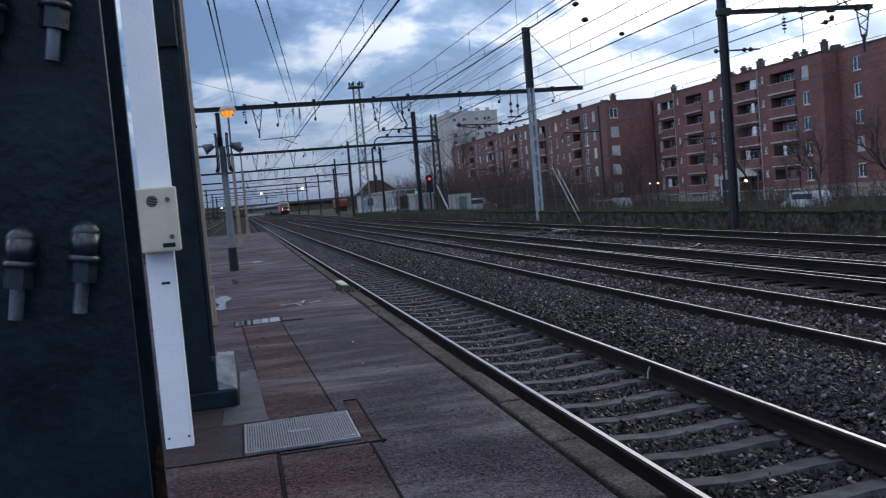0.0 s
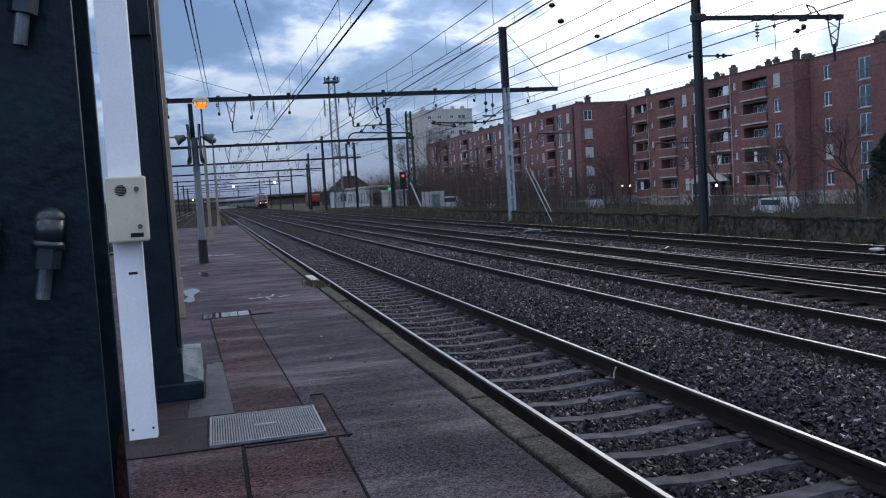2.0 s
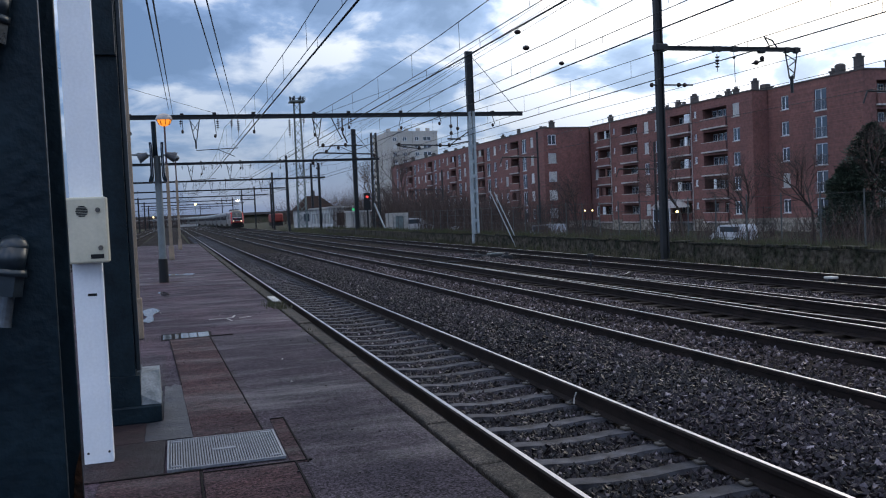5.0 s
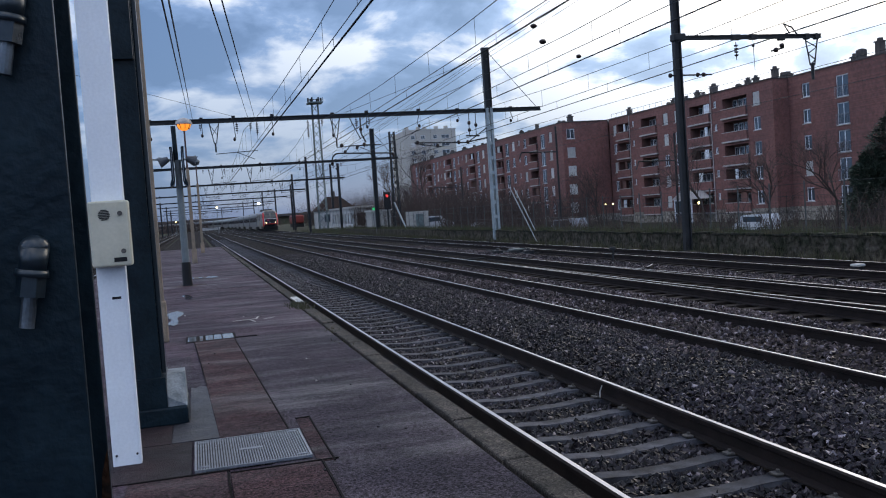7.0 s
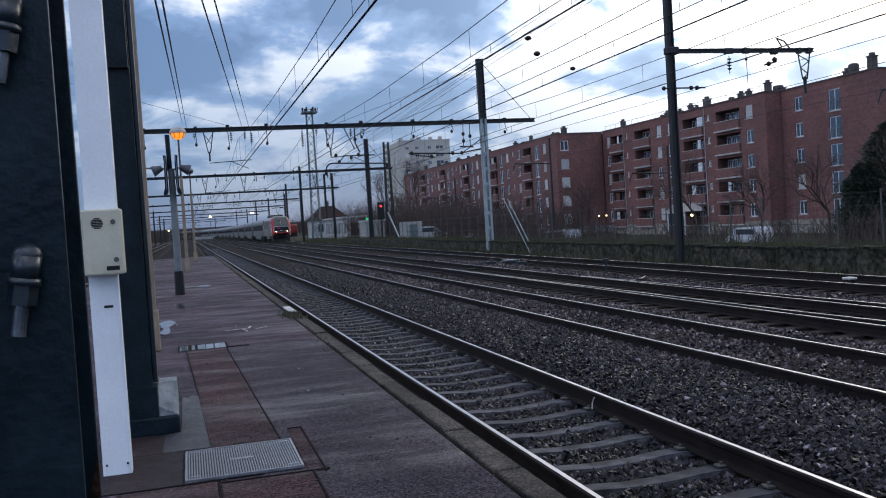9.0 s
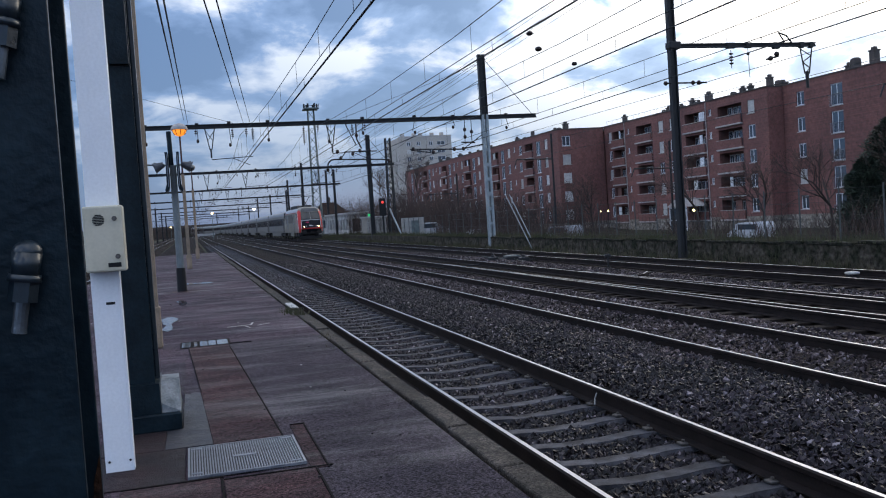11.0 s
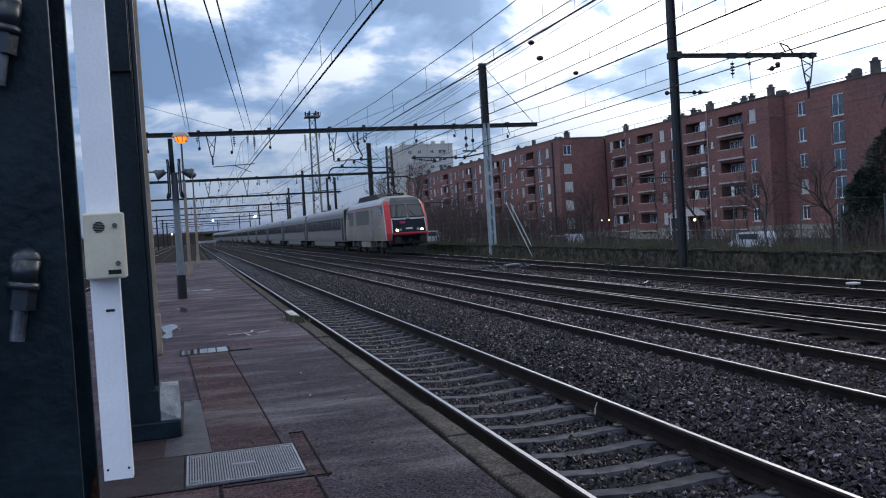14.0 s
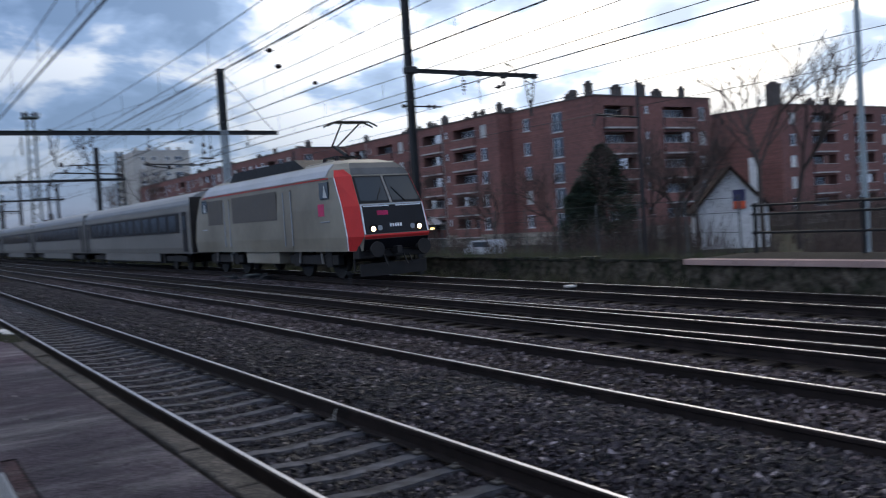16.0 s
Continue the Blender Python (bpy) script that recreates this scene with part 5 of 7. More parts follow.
# ---------- wall, fence and railings ----------
def old_wall():
    t = thing("boundary_wall", pose(0, 0, 0), "low mossy masonry wall overgrown with weeds along the line", "wall", kind="structure")
    bm = bmesh.new()
    ys = np.arange(15.2, 112, 0.6)
    for k, (y0, y1) in enumerate(zip(ys, ys[1:])):
        j = [noise.noise((0, y, 3)) * 0.06 for y in (y0, y1)]
        h = [0.30 + 0.07 * noise.noise((5, y * 0.7, 0)) for y in (y0, y1)]
        v = [bm.verts.new(p) for p in ((18.6 + j[0], y0, -0.6), (18.6 + j[1], y1, -0.6), (18.62 + j[1], y1, h[1]), (18.62 + j[0], y0, h[0]), (18.95, y0, h[0]), (18.95, y1, h[1]))]
        bm.faces.new((v[0], v[3], v[2], v[1])), bm.faces.new((v[3], v[4], v[5], v[2]))
    bmesh.ops.recalc_face_normals(bm, faces=bm.faces)
    part("masonry", bm, M["wall"], t)
    for y in np.arange(15.3, 70, 1.1):
        z = 0.30 + 0.07 * noise.noise((5, y * 0.7, 0))
        part("cap_stone", boxes((18.58, 18.98, y, y + random.uniform(0.85, 1.07), z - 0.03, z + random.uniform(0.03, 0.08)), bevel=0.02), M["wall_cap"], t)


old_wall()


def weeds(name, label, spots, blades, h, material):
    """Tufts of thin blades, one mesh."""
    V, F = [], []
    for x, y, z in spots:
        for _ in range(blades):
            a, r, hh = random.uniform(0, 6.28), random.uniform(0, 0.14), h * random.uniform(0.4, 1.2)
            bx, by = x + r * math.cos(a), y + r * math.sin(a)
            lean, w = random.uniform(0, 0.5) * hh, 0.008
            k = len(V)
            V += [(bx - w, by, z), (bx + w, by, z), (bx + lean * math.cos(a), by + lean * math.sin(a), z + hh)]
            F.append((k, k + 1, k + 2))
    me = bpy.data.meshes.new(name)
    me.from_pydata(V, [], F)
    me.materials.append(material)
    tagged(new(name, me), label, "weeds", kind="stuff")


weeds("wall_weeds", "dry and green weeds growing along the foot of the wall", [(random.uniform(17.4, 18.5), random.uniform(15, 105), -0.42) for _ in range(420)] + [(random.uniform(18.9, 20.5), random.uniform(15, 100), 0.16) for _ in range(900)], 12, 0.45, M["grass"])
weeds("wall_weeds", "dry weeds and ivy hanging over the top of the wall", [(random.uniform(18.55, 18.75), random.uniform(15.3, 100), 0.33) for _ in range(700)], 9, 0.2, M["grass"])
weeds("edge_weeds", "small tufts of grass in the platform edge joint", [(1.52, random.uniform(8, 40), PZ - 0.04) for _ in range(24)] + [(1.52 + random.uniform(-0.1, 0.12), 14.7 + random.uniform(-0.6, 0.5), PZ - 0.01) for _ in range(14)], 14, 0.075, M["grass"])
weeds("trackside_weeds", "patches of weeds beyond the end of the platform", [(random.uniform(-2.5, 1.5), random.uniform(58, 75), -0.55) for _ in range(500)], 10, 0.6, M["grass"])
weeds("yard_weeds", "rough grass round the sheds beside the line", [(random.uniform(17, 26), random.uniform(100, 150), -0.45) for _ in range(900)], 10, 0.8, M["grass"])


def fence():
    t = thing("wire_fence", pose(0, 0, 0), "tall wire mesh fence on pale concrete posts", "fence", kind="structure")
    posts = mesh_of(boxes((-0.022, 0.022, -0.022, 0.022, 0, 2.05), bevel=0.005), M["fence_grey"], "post")
    rows = []
    for i, y in enumerate(np.arange(18, 112, 2.1)):
        z = ground_height(22, y) - 0.1
        part("post", posts, None, t, at=pose(22, y, z, random.uniform(-1, 1), random.uniform(-1, 1), 0))
    for z in (0.3, 0.9, 1.5, 1.95):
        rows.append(((22, 18, z), (22, 112, z), 0.008, 0.008))
    for y in np.arange(18, 75, 0.35):
        rows.append(((22, y, 0.1), (22, y, 1.95), 0.004, 0.004))
    part("wire_mesh", tube_mesh("wire_mesh", rows, M["wire"], 4), None, t)
    r = thing("platform_railing", pose(0, 0, 0), "black steel railing along the back of the far platform", "railing")
    for z in (1.05, 1.5, 1.72):
        part("rail_bar", tubes(((18.3, -28, z), (18.3, 14.7, z), 0.03), n=6), M["black"], r)
    for y in np.arange(-28, 14.8, 2.84):
        part("post", boxes((18.26, 18.34, y - 0.035, y + 0.035, 0.545, 1.78)), M["black"], r)


fence()


# ---------- buildings ----------
def window_meshes(w, h):
    f = 0.10
    fr = boxes((-w / 2, -w / 2 + f, 0.10, 0.16, 0, h), (w / 2 - f, w / 2, 0.10, 0.16, 0, h), (-w / 2 + f, w / 2 - f, 0.10, 0.16, 0, f), (-w / 2 + f, w / 2 - f, 0.10, 0.16, h - f, h), (-f / 2, f / 2, 0.10, 0.16, f, h - f))
    gl = boxes((-w / 2 + f, -f / 2, 0.125, 0.14, f, h - f), (f / 2, w / 2 - f, 0.125, 0.14, f, h - f))
    sh, n = bmesh.new(), int(h / 0.12)
    zz = [(0.05 if i % 2 else 0.075, 0.03 + (h - 0.06) * i / (2 * n)) for i in range(2 * n + 1)]
    prism(sh, zz + [(0.095, h - 0.03), (0.095, 0.03)], "x", -w / 2 + 0.03, w / 2 - 0.03)
    si = boxes((-w / 2 - 0.08, w / 2 + 0.08, -0.08, 0.1, -0.09, -0.002), bevel=0.015)
    return mesh_of(fr, M["win_frame"], "window_frame"), mesh_of(gl, M["pane"], "pane"), mesh_of(sh, M["shutter"], "roller_shutter"), mesh_of(si, M["slab_edge"], "window_sill")


WIN = {}
HEADS = (12.35, 9.65, 6.95, 4.25, 1.55)


def add_window(parent, u, z, w, h, m, closed):
    if (w, h) not in WIN:
        WIN[(w, h)] = window_meshes(w, h)
    fr, gl, sh, si = WIN[(w, h)]
    f = part("window", fr, None, parent, at=m @ pose(u, 0, z))
    part("pane", gl, None, f)
    part("window_sill", si, None, f)
    if closed:
        part("roller_shutter", sh, None, f)


LOG = {}


def loggia_meshes(w, h):
    d = 1.25
    bm = bmesh.new()
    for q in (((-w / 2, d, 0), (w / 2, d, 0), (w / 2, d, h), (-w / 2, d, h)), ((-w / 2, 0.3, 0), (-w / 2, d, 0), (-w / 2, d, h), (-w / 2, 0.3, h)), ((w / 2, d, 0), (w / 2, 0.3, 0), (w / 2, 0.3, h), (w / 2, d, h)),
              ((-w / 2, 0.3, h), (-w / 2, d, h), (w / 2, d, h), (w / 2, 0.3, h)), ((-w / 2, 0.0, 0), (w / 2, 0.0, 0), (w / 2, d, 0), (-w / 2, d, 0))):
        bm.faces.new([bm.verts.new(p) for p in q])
    par = boxes((-w / 2 - 0.05, w / 2 + 0.05, -0.25, -0.10, -0.02, 0.95))
    slab = boxes((-w / 2 - 0.12, w / 2 + 0.12, -0.32, 0.05, -0.2, -0.03))
    rail = boxes((-w / 2 - 0.07, w / 2 + 0.07, -0.29, -0.06, 0.952, 1.02))
    win, gl, n = bmesh.new(), bmesh.new(), 4
    for i in range(n):
        a = -w / 2 + 0.3 + i * (w - 0.5) / n
        b = a + (w - 0.5) / n - 0.22
        box(win, a, b, d - 0.06, d - 0.01, 0.05, h - 0.2)
        box(gl, a + 0.09, (a + b) / 2 - 0.035, d - 0.08, d - 0.062, 0.15, h - 0.3)
        box(gl, (a + b) / 2 + 0.035, b - 0.09, d - 0.08, d - 0.062, 0.15, h - 0.3)
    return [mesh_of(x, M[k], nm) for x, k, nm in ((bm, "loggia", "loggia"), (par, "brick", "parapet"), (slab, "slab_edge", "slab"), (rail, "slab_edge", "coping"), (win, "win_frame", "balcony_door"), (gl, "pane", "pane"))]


def add_loggia(parent, u, z, w, h, m):
    if (w, h) not in LOG:
        LOG[(w, h)] = loggia_meshes(w, h)
    a, par, slab, rail, win, gl = LOG[(w, h)]
    b = part("balcony", a, None, parent, at=m @ pose(u, 0, z))
    for nm, me in (("parapet", par), ("slab", slab), ("coping", rail), ("balcony_door", win), ("pane", gl)):
        part(nm, me, None, b)
    if random.random() < 0.35:
        c = random.uniform(-w / 2 + 0.5, w / 2 - 0.8)
        part("awning", boxes((c, c + random.uniform(0.3, 1.2), 0.0, 0.1, random.uniform(0.5, 1.1), h - 0.1), bevel=0.02), M[random.choice(("win_frame", "shutter", "loggia"))], b, "drawn balcony blind")


def facade(parent, m, u0, u1, cols, z0=-1.9, z1=13.3, heads=HEADS):
    holes, rng = [], random.Random(int(u0 * 10))
    for kind, u, w in cols:
        for hd in heads:
            hh = {"w": 1.45, "l": 2.2, "s": 0.75, "f": 2.15}[kind]
            holes.append((u - w / 2, u + w / 2, hd - hh, hd))
    part("wall", shift(holed_wall(u0, u1, z0, z1, holes, 0.32), m), M["brick"], parent)
    for kind, u, w in cols:
        for hd in heads:
            hh = {"w": 1.45, "l": 2.2, "s": 0.75, "f": 2.15}[kind]
            if kind == "l":
                add_loggia(parent, u, hd - hh, w, hh, m)
            else:
                add_window(parent, u, hd - hh, w, hh, m, kind == "w" and rng.random() < 0.5)
    part("plinth", shift(boxes((u0, u1, -0.03, 0.0, z0 - 0.3, z0 + 1.5)), m), M["plinth_stone"], parent, "pale stone plinth")
    part("cornice", shift(boxes((u0 - 0.06, u1 + 0.06, -0.08, 0.35, z1, z1 + 0.14)), m), M["chimney"], parent)


def chimney(parent, x, y, z, h, w, round_=False):
    h, w = h * 0.85, w * 0.72
    if round_:
        bm = tubes(((x, y, z), (x, y, z + h), w), n=12)
        ball(bm, (x, y, z + h), w, 0.5)
    else:
        bm = boxes((x - w, x + w, y - w, y + w, z, z + h), (x - w - 0.08, x + w + 0.08, y - w - 0.08, y + w + 0.08, z + h, z + h + 0.12), (x - w * 0.6, x + w * 0.6, y - w * 0.6, y + w * 0.6, z + h + 0.12, z + h + 0.4))
    part("chimney", bm, M["chimney"], parent)


def west(x):
    """The place of a facade that looks towards the line: u runs along -y."""
    return Matrix.Translation((x, 0, 0)) @ Matrix.Rotation(radians(-90), 4, "Z")


def south(y):
    return Matrix.Translation((0, y, 0))


def flats(label, x0, x1, y0, y1):
    b = thing("apartment_building", pose(0, 0, 0), label, "apartment building", "brick apartment blocks")
    part("roof", boxes((x0 + 0.35, x1, y0 + 0.35, y1 - 0.05, 13.0, 13.28)), M["roof"], b)
    part("rear_wall", boxes((x1 - 0.3, x1, y0 + 0.33, y1, -2.2, 13.0)), M["brick"], b)
    part("side_wall", boxes((x0 + 0.33, x1 - 0.3, y1 - 0.3, y1, -2.2, 13.0)), M["brick"], b)
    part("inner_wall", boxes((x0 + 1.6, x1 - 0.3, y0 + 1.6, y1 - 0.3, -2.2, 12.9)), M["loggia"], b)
    return b


def build_flats():
    b = flats("five storey red brick apartment block with recessed balconies", 60, 72, 81.1, 119.3)
    cols = [("w", 117.5, 1.0), ("l", 114.9, 3.6), ("s", 112.0, 0.5), ("l", 107.6, 4.2), ("w", 103.2, 1.2), ("w", 100.4, 1.2), ("l", 95.2, 4.4), ("s", 91.9, 0.6), ("l", 88.0, 4.6), ("w", 84.0, 1.25)]
    facade(b, west(60), -119.3, -81.1, [(k, -y, w) for k, y, w in cols])
    facade(b, south(81.1), 60, 72, [])
    part("drainpipe", tubes(((59.9, 92.6, -1.8), (59.9, 92.6, 13.2), 0.055)), M["slab_edge"], b)
    part("drainpipe", tubes(((59.9, 112.9, -1.8), (59.9, 112.9, 13.2), 0.055)), M["slab_edge"], b)
    for y, h, w, r in ((116, 1.3, .4, 0), (106.5, .9, .45, 1), (104.8, 1.0, .4, 0), (102.6, .9, .4, 0), (100, 1.3, .4, 0), (98.5, .8, .4, 0), (95.5, 1.5, .5, 0), (90.2, .8, .5, 1), (88.9, 1.1, .4, 0), (86.6, 1.0, .35, 0), (83.9, 1.6, .4, 0), (82.8, .9, .55, 1), (81.9, .5, .6, 0)):
        chimney(b, 61.5 + random.uniform(0, 1.5), y, 13.28, h, w, r)
    part("roof_rail", tube_mesh("rail", [((60.3, 82, 14.1), (60.3, 119, 14.1), 0.025, 0.025)] + [((60.3, y, 13.3), (60.3, y, 14.1), 0.02, 0.02) for y in np.arange(82, 119, 1.6)], M["steel"], 4), None, b)

    c = flats("five storey red brick corner block with tall stair windows", 61.9, 79.6, 67.4, 81.0)
    facade(c, west(61.9), -81.0, -67.4, [("w", -78.3, 1.2), ("f", -73.0, 1.7)])
    facade(c, south(67.4), 61.9, 79.6, [("l", 65.6, 4.2), ("s", 69.6, 0.6), ("l", 74.4, 4.6), ("w", 78.2, 1.1)])
    for hd in HEADS:
        jm = Matrix.Translation((61.9, 0, 0)) @ Matrix(((0, 1, 0, 0), (1, 0, 0, 0), (0, 0, 1, 0), (0, 0, 0, 1)))
        jr = part("juliet_rail", shift(tubes(((72.1, -0.12, hd - 1.15), (73.9, -0.12, hd - 1.15), 0.03)), jm), M["steel"], c)
        for i in range(10):
            part("baluster", shift(tubes(((72.1 + i * 0.2, -0.12, hd - 2.1), (72.1 + i * 0.2, -0.12, hd - 1.16), 0.02), n=6), jm), M["steel"], jr)
    for x, y, h, w, r in ((62.6, 71.0, 1.1, .7, 1), (62.8, 68.8, 1.6, .45, 0), (63.2, 72.6, .7, .35, 0), (66.4, 68.5, 1.2, .6, 0), (70.0, 68.5, 1.6, .5, 0), (72.5, 68.6, .9, .6, 0), (76.2, 68.4, 1.3, .4, 0)):
        chimney(c, x, y, 13.28, h, w, r)

    a = flats("long five storey red brick apartment block with many windows", 52.6, 64, 119.5, 213)
    cols, y = [], 122.6
    pat = [("w", 1.2, 2.9), ("f", 1.7, 3.3), ("l", 3.4, 4.4), ("w", 1.2, 3.0), ("s", 0.6, 2.4)]
    i = 0
    while y < 209:
        k, w, step = pat[i % 5]
        y += step / 2
        if y + w / 2 > 211:
            break
        cols.append((k, -y, w))
        y += step / 2
        i += 1
    facade(a, west(52.6), -213, -119.5, cols)
    facade(a, south(119.5), 52.6, 59.95, [("w", 53.9, 1.3)])
    for y in (121, 126, 128, 135, 141, 143, 150, 158, 165, 168, 176, 185, 194, 203):
        chimney(a, 54.5 + random.uniform(0, 2), y, 13.28, random.uniform(0.8, 1.7), random.uniform(.4, .65), y % 3 == 0)

    d = flats("red brick apartment block beyond the gabled house", 95.7, 122, 70, 82)
    facade(d, south(70), 95.7, 122, [("w", 98, 1.2), ("l", 104.5, 5.0), ("s", 109.3, 0.6), ("l", 113.6, 4.4), ("w", 118.5, 1.2)])
    facade(d, west(95.7), -82, -70, [])
    for x, h, w in ((96.5, 3.2, .95), (104, .9, .6), (107.5, 1.1, .5), (111, .9, .5), (115, 1.2, .5)):
        chimney(d, x, 71.5, 13.28, h, w)


build_flats()


def white_tower():
    t = thing("tower_block", pose(0, 0, 0), "tall cream concrete tower block far behind the flats", "tower block")
    heads = [23.9 - 2.2 * i for i in range(11)]
    cols = [("w", 63.2, 1.2), ("w", 66.2, 1.2), ("w", 69.9, 1.2), ("l", 73.0, 2.4)]
    holes = [(u - w / 2, u + w / 2, h - (1.5 if k == "l" else 1.15), h) for k, u, w in cols for h in heads]
    part("wall", shift(holed_wall(60.3, 76.2, -2, 25.3, holes, 0.3), south(250)), M["tower_wall"], t)
    part("core", boxes((60.6, 75.9, 250.35, 266, -2, 25.0)), M["tower_wall"], t)
    side = [(-260 - 0.6, -260 + 0.6, h - 1.15, h) for h in heads]
    part("wall", shift(holed_wall(-266, -250, -2, 25.3, side, 0.3), west(60.3)), M["tower_wall"], t)
    for k, u, w in cols:
        for h in heads:
            add_window(t, u, h - 1.15, w, 1.15, south(250), random.random() < 0.2)
    part("parapet", boxes((60.2, 76.3, 249.9, 250.3, 25.3, 25.6)), M["pale_concrete"], t)
    for x in (62, 65.5, 67.5, 71, 74):
        part("roof_vent", boxes((x - 0.5, x + 0.5, 252, 253, 25.0, 26.6)), M["tower_wall"], t)


white_tower()


def gabled_house():
    t = thing("gabled_house", pose(54.4, 44.6, 0, 0, 0, -46), "small white gabled house with a poster on its gable", "house")
    bm = bmesh.new()
    prism(bm, [(-2.6, -2.1), (2.6, -2.1), (2.6, 1.1), (0, 4.15), (-2.6, 1.1)], "y", 0, 9)
    part("wall", bm, M["house_wall"], t)
    for s in (-1, 1):
        rf = bmesh.new()
        prism(rf, [(0, 4.25), (s * 3.0, 0.8), (s * 3.0, 1.0), (0, 4.48)], "y", -0.3, 9.2)
        part("roof", rf, M["tile_roof"], t)
    part("chimney", boxes((1.6, 2.3, 1.6, 2.3, 1.4, 5.0)), M["house_wall"], t)
    part("poster", boxes((0.1, 1.0, -0.07, -0.01, 1.75, 2.6)), M["poster_blue"], t, "dark blue upper half of a poster")
    part("poster", boxes((0.1, 1.0, -0.07, -0.01, 1.15, 1.74)), M["red_logo"], t, "orange lower half of a poster")


gabled_house()


def sheds():
    t = thing("yard_shed", pose(0, 0, 0), "low white railway shed with dark openings and a flat roof", "shed", "yard sheds")
    holes = [(27 + 2.2 * i, 28.4 + 2.2 * i, 0.2, 2.3) for i in range(4)]
    part("wall", shift(holed_wall(26.4, 36, -0.6, 3.2, holes, 0.25), south(150)), M["white_wall"], t)
    part("side_wall", shift(holed_wall(-175, -150, -0.6, 3.2, [(-174 + 3 * i, -172.4 + 3 * i, 0.5, 2.4) for i in range(8)], 0.25), west(26.4)), M["white_wall"], t)
    # solid black box paints the unlit inside behind the openings
    part("interior", boxes((26.9, 36, 150.4, 175, -0.6, 3.1)), M["black"], t)
    part("roof", boxes((26.0, 36.4, 149.6, 175.4, 3.2, 3.5)), M["pale_concrete"], t)
    t = thing("crossing_house", pose(0, 0, 0), "old house with a dark hipped roof beside the yard", "house")
    bm = bmesh.new()
    part("wall", boxes((27, 35, 196, 206, -0.6, 3.4)), M["white_wall"], t)
    vs = [(26.5, 195.5, 3.4), (35.5, 195.5, 3.4), (35.5, 206.5, 3.4), (26.5, 206.5, 3.4), (29.5, 201, 6.6), (32.5, 201, 6.6)]
    v = [bm.verts.new(p) for p in vs]
    for f in ((0, 1, 5, 4), (1, 2, 5), (2, 3, 4, 5), (3, 0, 4), (3, 2, 1, 0)):
        bm.faces.new([v[i] for i in f])
    part("roof", bm, M["tile_roof"], t)
    part("chimney", boxes((30.6, 31.4, 200.6, 201.4, 6.2, 7.8)), M["chimney"], t)
    for i in range(3):
        part("window", boxes((28 + i * 2.3, 29.2 + i * 2.3, 195.93, 195.99, 0.9, 2.6)), M["pane"], t)
    t = thing("pharmacy_kiosk", pose(0, 0, 0), "small grey kiosk with a lit green cross", "kiosk")
    part("wall", boxes((24.4, 27.2, 124, 128, -0.6, 2.3), bevel=0.03), M["concrete"], t)
    part("roof", boxes((24.2, 27.4, 123.8, 128.2, 2.3, 2.5)), M["pale_concrete"], t)
    part("sign", boxes((24.6, 25.3, 123.85, 123.97, 2.5, 2.85)), M["green_sign"], t, "lit green sign")
    t = thing("equipment_cabin", pose(0, 0, 0), "grey trackside equipment cabin", "cabin")
    part("body", boxes((22.5, 24.3, 92, 95, -0.6, 1.9), bevel=0.05), M["concrete"], t)
    part("door", boxes((22.9, 23.7, 91.94, 91.99, -0.3, 1.6)), M["green_steel"], t)
    t = thing("goods_wagon", pose(0, 0, 0), "red goods wagon standing in the yard", "wagon")
    part("body", boxes((25.2, 27.8, 232, 244, 0.9, 3.1), bevel=0.4), M["red_paint"], t)
    part("underframe", boxes((25.3, 27.7, 232.5, 243.5, -0.1, 0.9)), M["bogie"], t)
    t = thing("entrance_porch", pose(0, 0, 0), "lit glazed entrance porch of the brick block", "porch")
    part("frame", boxes((57.2, 57.35, 93.6, 93.75, -1.9, 1.0), (57.2, 57.35, 97.3, 97.45, -1.9, 1.0), (57.2, 57.35, 95.4, 95.55, -1.9, 1.0), (57.2, 57.35, 93.6, 97.45, 0.9, 1.05), (57.2, 57.35, 93.6, 97.45, -0.6, -0.5)), M["win_frame"], t)
    part("glazing", boxes((57.26, 57.29, 93.75, 97.3, -1.8, 0.9)), M["pane"], t)
    bm = bmesh.new()
    prism(bm, [(93.4, 1.05), (97.7, 1.05), (95.5, 2.1)], "x", 57.0, 60.0)
    part("roof", bm, M["slab_edge"], t)
    bm = bmesh.new()
    ball(bm, (57.0, 91.6, 0.6), 0.15)
    part("lamp", bm, M["lamp_yellow"], t, "lit yellow lamp")
    for y in (111.5, 113.8):
        s = thing("street_lamp", pose(56, y, -1.9), "small lit lamp among the shrubs", "lamp", "path lamps")
        part("pole", tubes(((0, 0, 0), (0, 0, 2.9), 0.05)), M["dark_steel"], s)
        bm = bmesh.new()
        ball(bm, (0, 0, 2.95), 0.10)
        part("globe", bm, M["lamp_yellow"], s, "lit globe")


sheds()


